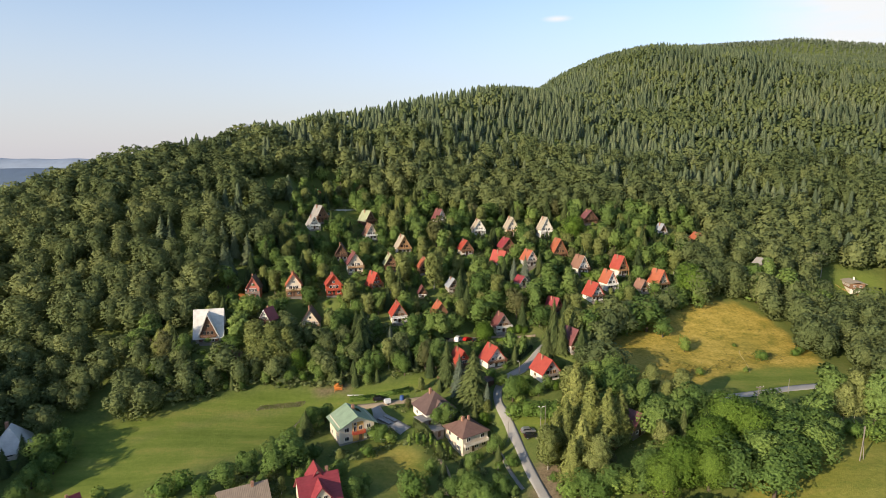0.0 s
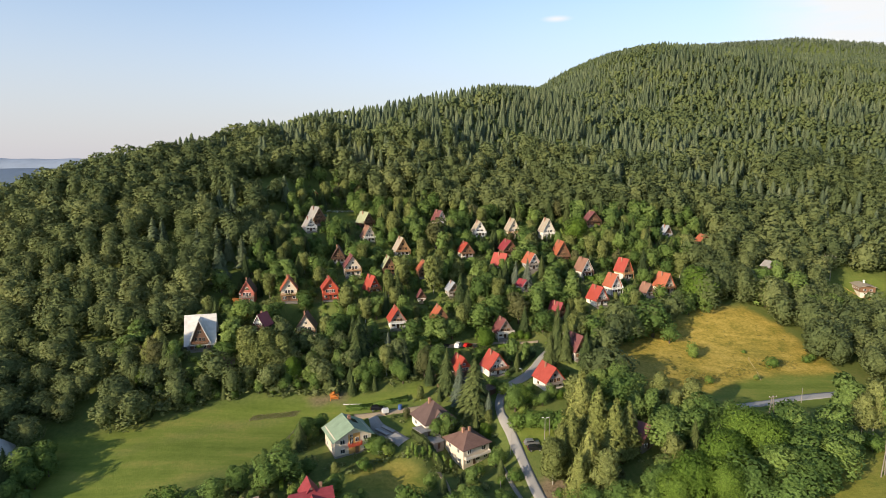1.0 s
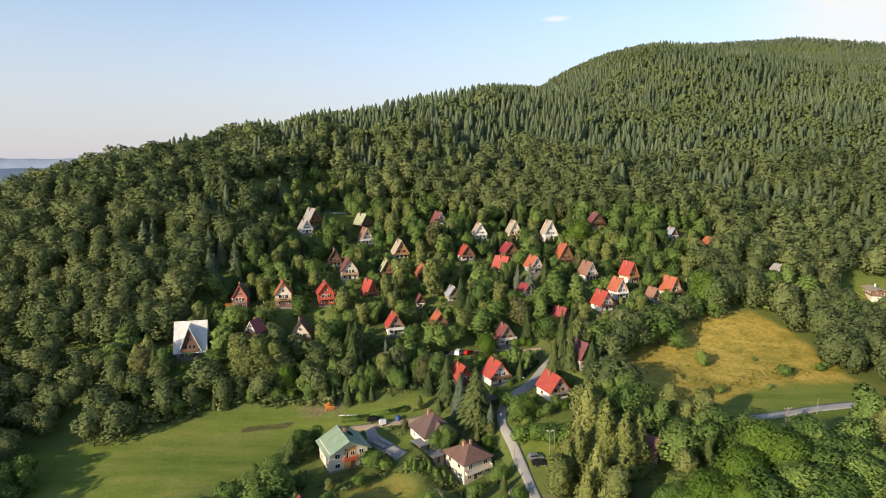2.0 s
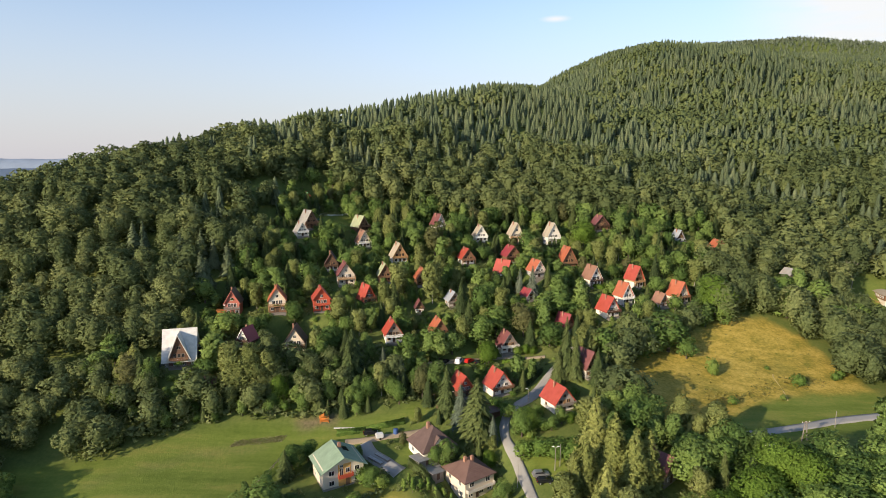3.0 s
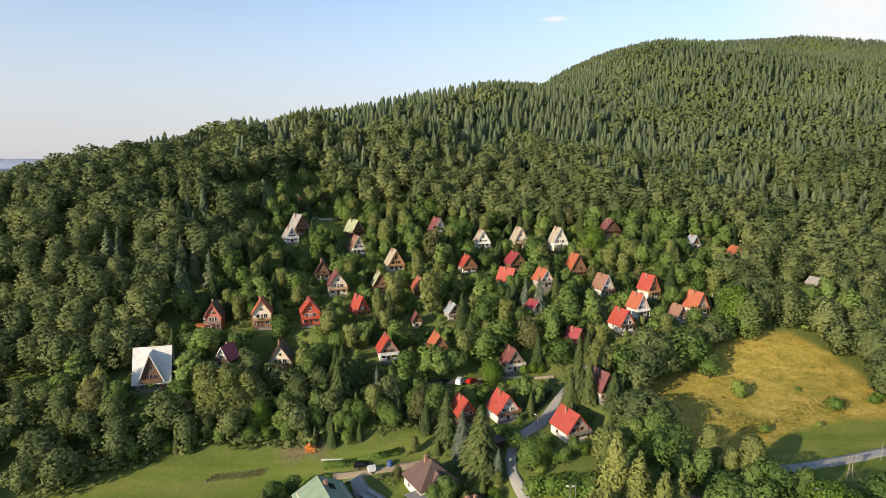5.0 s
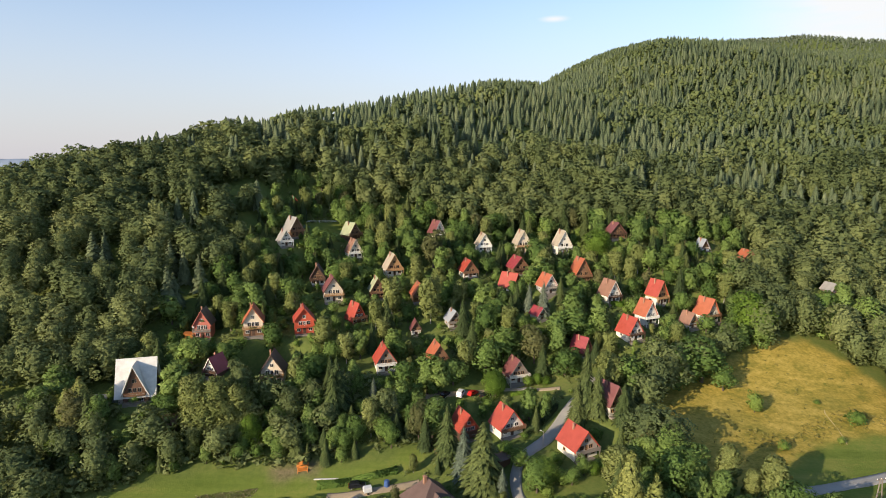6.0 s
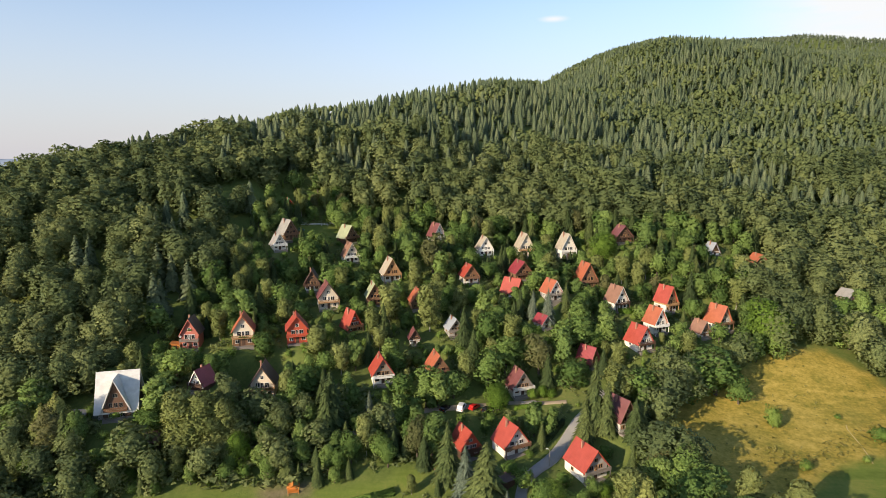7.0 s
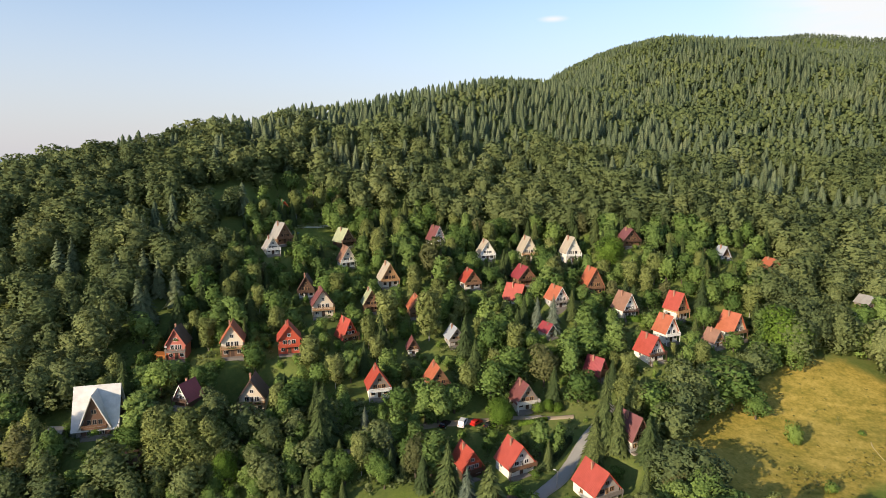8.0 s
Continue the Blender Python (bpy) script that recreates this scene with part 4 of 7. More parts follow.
def flower_box(parent, x, y, z, w):
    """A planter with trailing flowers, hung on a front rail."""
    box_ob = part("flower_box", box(bmesh.new(), x - w / 2, x + w / 2, y - 0.22, y, z, z + 0.2), DARK_WOOD, parent)
    n = int(w * 26)
    at = np.column_stack([rng.uniform(x - w / 2, x + w / 2, n), rng.uniform(y - 0.34, y, n), rng.uniform(z - 0.1, z + 0.5, n)])
    v, f, soft = cards(at, rng.normal(size=(n, 3)) + (0, -0.8, 0.5), 0.12, rng)
    new("flowers", mesh_of("flowers", v, f, LEAF["lime"], normals=soft)).parent = box_ob


def satellite_dish(parent, x, y, z):
    """A shallow white dish on a short arm, fixed to the front."""
    bm = bmesh.new()
    rings = [[bm.verts.new((x + q * math.cos(a), y - 0.25 - 0.12 * q * q, z + q * math.sin(a))) for a in np.linspace(0, 2 * math.pi, 16, endpoint=False)] for q in (0.12, 0.3, 0.45)]
    for lo, hi in zip(rings, rings[1:]):
        for k in range(16):
            bm.faces.new((lo[k], lo[(k + 1) % 16], hi[(k + 1) % 16], hi[k]))
    bm.faces.new(rings[0])
    bmesh.ops.solidify(bm, geom=list(bm.faces), thickness=0.03)
    dish = part("satellite_dish", bm, WHITE_PAINT, parent, "white satellite dish")
    part("bracket", box(bmesh.new(), x - 0.03, x + 0.03, y - 0.25, y, z - 0.03, z + 0.03), STEEL, dish)


def hip_roof(bm, w, l, z0, z1, ridge, over=0.6):
    a, b = w / 2 + over, l / 2 + over
    e = [bm.verts.new(p) for p in ((-a, -b, z0), (a, -b, z0), (a, b, z0), (-a, b, z0))]
    r0, r1 = bm.verts.new((0, -ridge / 2, z1)), bm.verts.new((0, ridge / 2, z1))
    d = [bm.verts.new((v.co.x, v.co.y, z0 - 0.2)) for v in e]
    for f in ((e[0], e[1], r0), (e[1], e[2], r1, r0), (e[2], e[3], r1), (e[3], e[0], r0, r1)):
        bm.faces.new(f)
    for k in range(4):
        m = (k + 1) % 4
        bm.faces.new((e[m], e[k], d[k], d[m]))
    bm.faces.new(list(reversed(d)))
    return bm


# ---- woods ----
def crest(x):
    """How far up the hill can be seen: past this line it falls away."""
    return np.interp(x, [-260, -190, -110, 30, 120, 205, 360, 800, 1000], [330, 380, 500, 640, 900, 1150, 1400, 1480, 1490])


def scatter(x0, x1, y0, y1, gap):
    xs, ys = np.meshgrid(np.arange(x0, x1, gap), np.arange(y0, y1, gap * 0.87))
    xs = xs + (np.arange(xs.shape[0]) % 2)[:, None] * gap / 2
    p = np.stack([xs.ravel(), ys.ravel()], 1)
    return p + rng.uniform(-0.38, 0.38, p.shape) * gap


def patchy(x, y, scale, seed):
    """Smooth noise from -1 to 1 over the plan."""
    return np.array([noise.noise((a / scale + seed, b / scale - seed, seed * 0.7)) for a, b in zip(x, y)]) * 1.6


VILLAGE = [(-100, 250), (-88, 262), (-84, 285), (-84, 345), (-84, 372), (-66, 372), (-40, 350), (-8, 356), (10, 345), (66, 346), (90, 334), (112, 322), (142, 326), (146, 300),
           (118, 284), (116, 262), (112, 246), (84, 236), (64, 230), (58, 205), (48, 190), (44, 160), (60, 130), (-60, 120), (-50, 186), (-34, 206),
           (-6, 214), (-30, 222), (-100, 218)]
OPEN = [WEST_MEADOW, HAY_MEADOW, EAST_MEADOW, ROADSIDE_MEADOW, CLEARING]


def sunlight_room(x, y):
    """How tall trees may grow at each point and still leave the evening sun on the houses beyond them."""
    room = np.full(len(x), 40.0)
    ground_z = land(x, y)
    tx, ty, fall = sun_way.x, sun_way.y, sun_way.z / math.hypot(sun_way.x, sun_way.y)
    flat = math.hypot(tx, ty)
    tx, ty = tx / flat, ty / flat
    for px, py, pz, r in PLOTS:
        s = tx * (x - px) + ty * (y - py)
        side = np.abs(ty * (x - px) - tx * (y - py))
        m = (s > 0) & (s < 70) & (side < r + 1.5)
        room[m] = np.minimum(room[m], pz + 2.0 + fall * (s[m] - r) - ground_z[m])
    return room


def woods(y0, y1, gap, level, name):
    half = 0.80 * y1 + 40
    p = scatter(-half, half, y0 - 30, y1 + 30, gap)
    x, y = p.T
    border = y + 26 * patchy(x, y, 34, 2.7)  # one wood grows into the next without a line
    # low down, the woods run on unseen to the west to shade the meadow
    ok = (border >= y0) & (border < y1) & (np.abs(x) < np.maximum(0.785 * y + 20, 185)) & (y < crest(x)) & (x < 1000) & (y > 118)
    for area in OPEN + [VILLAGE]:
        ok &= ~in_polygon(x, y, area)
    ok &= ~((y < 190) & (x > -84) & (x < 140)) & ~((y < 170) & (x > -136)) & ~((y < 185) & (x > 0))
    for px, py, pz, r in PLOTS:
        ok &= np.hypot(x - px, y - py) > r + 3.5
        # no woods in the strip before each house that would hide its front
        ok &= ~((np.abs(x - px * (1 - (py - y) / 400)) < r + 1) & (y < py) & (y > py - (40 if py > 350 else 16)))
    x, y = x[ok], y[ok]
    room = sunlight_room(x, y)
    x, y, room = x[room > 3], y[room > 3], room[room > 3]
    # broadleaf below and to the west, conifers in belts higher up and on the mountain behind
    mixed = 0.55 * patchy(x, y, 70, 3.3) + 0.45 * patchy(x, y, 24, 8.1) + rng.normal(scale=0.28, size=len(x))
    mixed += np.interp(y, [250, 340, 430, 520, 900, 1300], [-0.30, -0.20, 0.16, 0.46, 0.56, 0.40])
    mixed -= np.clip((-80 - x) / 120, 0, 0.35) * (y < 400)
    mixed += 0.34 * np.clip((x - 60) / 80, 0, 1) * (y > 310) * (y < 470)
    mixed += 0.45 * np.clip(1 - (crest(x) - y) / 140, 0, 1) * (x < 150)
    mixed -= 0.4 * np.clip(1 - (crest(x) - y) / 170, 0, 1) * (x > 180)
    mixed -= 0.5 * ((x < -60) & (y < 245)) + 0.9 * ((x > 60) & (y < 290))
    needle = mixed > 0.30
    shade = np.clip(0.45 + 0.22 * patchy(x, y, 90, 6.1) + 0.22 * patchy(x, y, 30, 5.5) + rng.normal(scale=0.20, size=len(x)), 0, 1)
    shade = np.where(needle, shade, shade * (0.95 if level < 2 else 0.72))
    tall = 1 + 0.10 * patchy(x, y, 45, 1.7)
    tall *= np.where((y < 218) & (x < 0), 0.72, 1.0)  # young growth above the meadow
    for kind, sel in (("broadleaf", ~needle), ("spruce", needle)):
        n = int(sel.sum())
        if kind == "broadleaf":
            h = rng.uniform(13.0, 19.5, n) * tall[sel] if level < 2 else rng.uniform(10.0, 14.5, n) * tall[sel]
            g = rng.uniform(1.0, 1.65, n) if level < 2 else rng.uniform(1.0, 1.55, n)
            if level < 2:
                protos = [broadleaf_crown((900, 480)[level], (0.024, 0.035)[level], rng, 0.05, 0.28, (13, 11)[level]) for _ in range(7)]
            else:
                protos = [distant_broadleaf(*((9, 117, 0.030), (6, 34, 0.043))[level - 2], rng) for _ in range(9)]
        else:
            h = rng.uniform(13.0, 18.5, n) * tall[sel] if level < 2 else rng.uniform(10.5, 15.5, n) * tall[sel]
            g = rng.uniform(0.95, 1.35, n) if level < 2 else rng.uniform(1.05, 1.5, n)
            if level < 2:
                protos = [(spruce_crown(20, 14, rng, 0.05, 0.22, (0.26, 0.44)) if level == 0 else distant_spruce(12, 9, rng, 0.05, 0.21)) for _ in range(7)]
            else:
                protos = [distant_spruce((8, 5)[level - 2], (6, 5)[level - 2], rng) for _ in range(9)]
        h = np.minimum(h, room[sel])
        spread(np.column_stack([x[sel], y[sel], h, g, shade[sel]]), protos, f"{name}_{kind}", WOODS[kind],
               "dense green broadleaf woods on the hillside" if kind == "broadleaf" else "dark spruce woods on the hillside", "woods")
    return len(x)


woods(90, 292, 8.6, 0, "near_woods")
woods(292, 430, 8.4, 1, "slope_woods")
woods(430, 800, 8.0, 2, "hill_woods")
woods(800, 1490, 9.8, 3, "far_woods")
summit = scatter(560, 1640, 1520, 1845, 16.0)
summit = np.vstack([summit, scatter(600, 1640, 1765, 1840, 10.0)])
summit = np.column_stack([summit, rng.uniform(10, 17, len(summit)), rng.uniform(0.8, 1.3, len(summit)), np.clip(rng.normal(0.5, 0.3, len(summit)), 0, 1)])
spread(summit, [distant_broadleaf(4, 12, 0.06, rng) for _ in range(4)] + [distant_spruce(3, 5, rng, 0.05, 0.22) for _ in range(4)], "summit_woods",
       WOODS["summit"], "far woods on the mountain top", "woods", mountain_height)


# ---- the chalets, terrace by terrace ----
pink_chalet = chalet(-83.6, 249.1, 30.7, 6, 6.6, 6.9, 10.2, "dark", PINK_BOARDS, PINK_BOARDS, GREY_WOOD, "steep chalet with red boarded front and dark roof", drop=0.46)
tan_chalet = chalet(-65.6, 247.3, 32.4, 14, 7.5, 7.6, 10.2, "orange", CREAM, WOOD, PALE_WOOD, "steep chalet with orange roof, cream gable and tan timber balcony", trim=ORANGE_TRIM, drop=0.46)
chalet(-49.0, 251.1, 32.0, 16, 7.7, 7.6, 9.4, "red", RED_BOARDS, RED_BOARDS, RED_BOARDS, "bright red chalet with red roof and white windows", drop=0.48)
chalet(-32.0, 260.1, 32.6, 36, 6.4, 6.8, 7.8, "red", RED_BOARDS, WOOD, WOOD, "small chalet with bright red steep roof reaching low", drop=0.16)
chalet(-69.6, 222.5, 27.0, -18, 5.6, 6.4, 6.2, "crimson", PLASTER, DARK_WOOD, DARK_WOOD, "low chalet with dark red roof and white gable", drop=0.22)
cream_chalet = chalet(-55.2, 233.3, 20.5, 6, 8.2, 7.6, 10.0, "dark", CREAM, CREAM, PALE_WOOD, "cream chalet with dark brown steep roof and timber balconies", trim=DARK_WOOD, drop=0.40)
chalet(-18.9, 234.6, 24.3, 16, 7.3, 7.4, 8.3, "red", GREY_WOOD, PLASTER, WHITE_PAINT, "chalet with vivid red roof and white glazed porch", trim=RED_BOARDS, drop=0.34)
chalet(-1.5, 240.5, 23.3, 16, 7.3, 7.6, 8.1, "orange", WOOD, PLASTER, WOOD, "chalet with orange roof half hidden by trees")
chalet(24.6, 235.9, 19.8, 18, 7.8, 6.8, 7.8, "maroon", GREY_WOOD, PLASTER, PLASTER, "chalet with mottled maroon roof and white ground floor", drop=0.26)
chalet(18.8, 209.8, 14.4, 26, 8.6, 7.4, 7.8, "red", PLASTER, PLASTER, WOOD, "white chalet with red roof above the lane", trim=RED_BOARDS, drop=0.28)
chalet(6.5, 210.8, 12.9, 25, 6.8, 7.6, 7.5, "red", RED_BOARDS, DARK_WOOD, DARK_WOOD, "chalet with red roof behind spruces")
chalet(37.2, 200.2, 13.0, 25, 8.6, 8.8, 7.9, "red", GREY_PLASTER, PLASTER, GREY_WOOD, "white house with bright red roof beside the lane", trim=RED_BOARDS, drop=0.34)
chalet(48.2, 243.7, 26.2, 40, 5.8, 6.4, 6.2, "crimson", WOOD, WOOD, WOOD, "chalet with crimson roof among trees", drop=0.16)
chalet(66.6, 249.0, 30.0, 24, 7.3, 7.6, 8.0, "red", PLASTER, PLASTER, DARK_WOOD, "white chalet with red roof and dark verges", trim=DARK_WOOD, drop=0.26)
chalet(76.8, 262.0, 31.8, 22, 6.6, 6.8, 9.0, "orange", PLASTER, PLASTER, WHITE_PAINT, "white chalet with orange roof")
chalet(86.2, 277.1, 35.4, 28, 6.7, 6.9, 9.7, "red", PALE_WOOD, PLASTER, PALE_WOOD, "timber chalet with scarlet roof and white base", drop=0.35)
chalet(66.6, 275.2, 36.6, 24, 7.1, 7.1, 9.0, "brown", PLASTER, PLASTER, DARK_WOOD, "white chalet with brown roof and shaded terrace", drop=0.32)
chalet(102.5, 268.3, 30.7, 26, 7.6, 7.4, 9.2, "orange", CREAM, PLASTER, WOOD, "chalet with orange roof, cream gable and brown balcony", trim=WOOD, drop=0.28)
chalet(89.4, 254.0, 32.6, 24, 5.4, 5.4, 5.6, "brown", GREY_WOOD, GREY_PLASTER, GREY_WOOD, "small faded shed-like chalet behind conifers", top_window=False, balcony=False, drop=0.24)
chalet(59.4, 294.2, 40.5, 14, 7.9, 7.6, 10.6, "orange", WOOD, WOOD, WOOD, "brown timber chalet with orange roof and balcony")
chalet(57.8, 325.8, 47.7, 14, 7.9, 7.6, 11.3, "tan", PLASTER, PLASTER, WHITE_PAINT, "white chalet with weathered tan roof", drop=0.35)
chalet(39.0, 329.8, 47.8, 14, 7.9, 7.6, 10.8, "tan", CREAM, CREAM, PALE_WOOD, "cream chalet with weathered tan roof")
chalet(19.6, 320.6, 49.7, 12, 7.1, 7.6, 8.6, "tan", PLASTER, PLASTER, WHITE_PAINT, "white chalet with grey-tan roof behind spruces")
chalet(-2.3, 334.5, 53.5, 30, 7.1, 7.6, 9.3, "maroon", PLASTER, PLASTER, WHITE_PAINT, "white chalet with maroon roof", drop=0.30)
chalet(33.6, 302.2, 42.8, 18, 8.5, 8.5, 7.6, "crimson", WOOD, WOOD, DARK_WOOD, "chalet with deep red roof and pale chimney", drop=0.34)
chalet(28.8, 289.3, 38.0, 48, 7.0, 8.4, 7.6, "red", WOOD, PLASTER, WOOD, "low chalet with bright red roof", drop=0.18, balcony=False)
chalet(11.4, 295.1, 42.8, 18, 7.3, 7.5, 7.5, "red", WOOD, PLASTER, WOOD, "chalet with red roof and timber front")
chalet(-21.4, 300.4, 42.5, 20, 8.1, 8.1, 9.6, "tan", PALE_WOOD, PLASTER, PALE_WOOD, "chalet with tan roof, timber gable and white ground floor", drop=0.28)
chalet(-26.5, 283.1, 36.7, 16, 6.8, 7.1, 8.5, "moss", WOOD, WOOD, WOOD, "chalet with mossy grey-green roof")
chalet(-8.9, 277.9, 36.6, 16, 7.3, 7.6, 7.3, "orange", WOOD, WOOD, WOOD, "chalet with faded orange roof behind a birch")
chalet(-42.9, 274.4, 37.6, 18, 8.3, 8.1, 9.8, "maroon", CREAM, CREAM, PALE_WOOD, "cream chalet with dark maroon roof and two pale balconies", trim=DARK_WOOD, drop=0.40)
chalet(-51.8, 289.8, 40.7, 8, 6.9, 7.1, 8.4, "dark", DARK_WOOD, PLASTER, DARK_WOOD, "dark timber chalet with white base in shade")
chalet(-40.5, 315.2, 47.6, 26, 7.3, 7.3, 8.8, "brown", CREAM, PLASTER, WHITE_PAINT, "cream chalet with pale brown roof", drop=0.28)
chalet(-43.9, 330.2, 54.3, 42, 7.8, 8.4, 8.0, "moss", WOOD, DARK_WOOD, WOOD, "timber chalet with mossy green-grey roof", drop=0.24)
chalet(-68.9, 318.7, 57.2, 40, 8.0, 8.8, 9.0, "grey", WOOD, WOOD, WOOD, "timber chalet with grey roof near the woods", drop=0.26)
chalet(-69.9, 306.8, 54.6, 32, 6.4, 6.8, 7.0, "grey", PLASTER, PLASTER, WHITE_PAINT, "small white chalet with grey roof", drop=0.26)
chalet(-77.4, 356.3, 66.8, 20, 6.2, 6.6, 6.1, "bright_green", RED_BOARDS, RED_BOARDS, DARK_WOOD, "small red chalet with bright green roof at the wood edge")
chalet(79.8, 314.4, 56.8, 12, 8.3, 7.1, 7.2, "maroon", DARK_WOOD, WOOD, DARK_WOOD, "dark chalet with purple-brown roof at the wood edge")
chalet(118.3, 310.1, 51.6, 14, 5.4, 5.7, 5.4, "slate", DARK_WOOD, PLASTER, GREY_WOOD, "small chalet with pale grey roof and dark gable", balcony=False, top_window=False, drop=0.12)
chalet(135.7, 304.6, 47.3, 12, 7.3, 6.2, 5.5, "orange", WOOD, WOOD, WOOD, "small house with orange roof in the trees", balcony=False, top_window=False)
chalet(-9.5, 256.0, 29.6, 10, 4.6, 5.0, 5.2, "maroon", DARK_WOOD, PLASTER, PLASTER, "small dark cottage with a white porch", balcony=False, top_window=False, stack=False, drop=0.30)
chalet(4.4, 260.6, 31.3, 18, 6.2, 6.6, 6.1, "slate", GREY_WOOD, GREY_PLASTER, GREY_WOOD, "small chalet with slate grey roof behind a spruce")
chalet(41.2, 272.5, 41.2, 22, 6.6, 7.2, 7.4, "orange", PLASTER, GREY_PLASTER, GREY_WOOD, "tall grey-white chalet with orange roof behind spruces", drop=0.32)
chalet(36.1, 260.8, 33.9, 30, 5.2, 5.7, 4.5, "crimson", GREY_PLASTER, GREY_PLASTER, GREY_WOOD, "small chalet with crimson roof in the trees", balcony=False, top_window=False, stack=False)
chalet(154.6, 275.0, 40.0, 20, 6.2, 5.7, 4.2, "grey", GREY_WOOD, GREY_WOOD, GREY_WOOD, "weathered grey shed at the wood edge", balcony=False, top_window=False, stack=False)


satellite_dish(pink_chalet, -2.95, -2.7, 4.3)
flower_box(pink_chalet, 0.0, -2.72, 6.2, 1.6)
flower_box(cream_chalet, -0.9, -4.32, 3.1, 2.4)
flower_box(cream_chalet, 1.9, -4.32, 3.1, 1.8)
flower_box(tan_chalet, 0.0, -4.32, 3.1, 2.6)


# ---- larger houses ----
def white_house():
    o = house_base("roof_house", -91.7, 218.7, 21.4, 14, "house with a great white roof and a timber A-shaped front")
    w, h, he, d = 11.4, 12.2, 1.6, 5.2
    part("ground_floor", box(bmesh.new(), -w / 2 + 0.8, w / 2 - 0.8, -d + 1.2, d - 1.2, -3.5, 2.6), GREY_PLASTER, o)
    prof = [(-d + 1.3, 2.6), (d - 1.3, 2.6), (0, h - 0.6)]
    part("gable_wall", prism(bmesh.new(), prof, -w / 2 + 0.7, w / 2 - 0.7, "x"), DARK_WOOD, o)
    for s in (-1, 1):
        part("roof_slope", prism(bmesh.new(), [(s * d, he), (0, h), (0, h - 0.3), (s * (d - 0.25), he - 0.05)], -w / 2, w / 2, "x"), ROOFS["white"], o, "white sheet roof")
    part("ridge_cap", prism(bmesh.new(), [(-0.2, h - 0.2), (0, h + 0.07), (0.2, h - 0.2)], -w / 2 - 0.02, w / 2 + 0.02, "x"), ROOFS["white"], o)
    # the A-shaped front cuts through the slope
    fw, ft = 8.0, 11.5
    bay = part("front_gable", prism(bmesh.new(), [(-fw / 2 + 0.5, -2.0), (fw / 2 - 0.5, -2.0), (fw / 2 - 0.5, 1.9), (0, ft - 0.6), (-fw / 2 + 0.5, 1.9)], -d + 0.5, 0), BROWN_STAIN, o, "dark brown boarded gable")
    for s in (-1, 1):
        part("front_roof", prism(bmesh.new(), [(s * fw / 2, 2.4), (0, ft), (0, ft - 0.45), (s * (fw / 2 - 0.35), 2.3)], -d - 0.35, -0.3), ROOFS["white"], o)
    y = -d + 0.5
    for c in (-1.3, 0, 1.3):
        window(bay, c, y, 3.2, 1.0, 1.4, GREY_WOOD)
    window(bay, 0, y, 6.1, 1.2, 1.2, GREY_WOOD)
    for c in (-1.5, 0, 1.5):
        window(bay, c, y, 0.4, 1.2, 1.6, WHITE_PAINT)
    b = part("balcony", box(bmesh.new(), -2.9, 2.9, y - 1.1, y - 0.003, 2.35, 2.5), WOOD, o)
    railing(b, -2.9, 2.9, y - 1.1, y - 0.02, 2.5, WOOD)
    t = part("terrace", box(bmesh.new(), -3.4, 6.4, y - 1.5, y - 0.004, -3.5, -0.1), GREY_WOOD, o)
    railing(t, -3.3, 6.3, y - 1.45, y - 0.1, -0.1, GREY_WOOD)
    return o


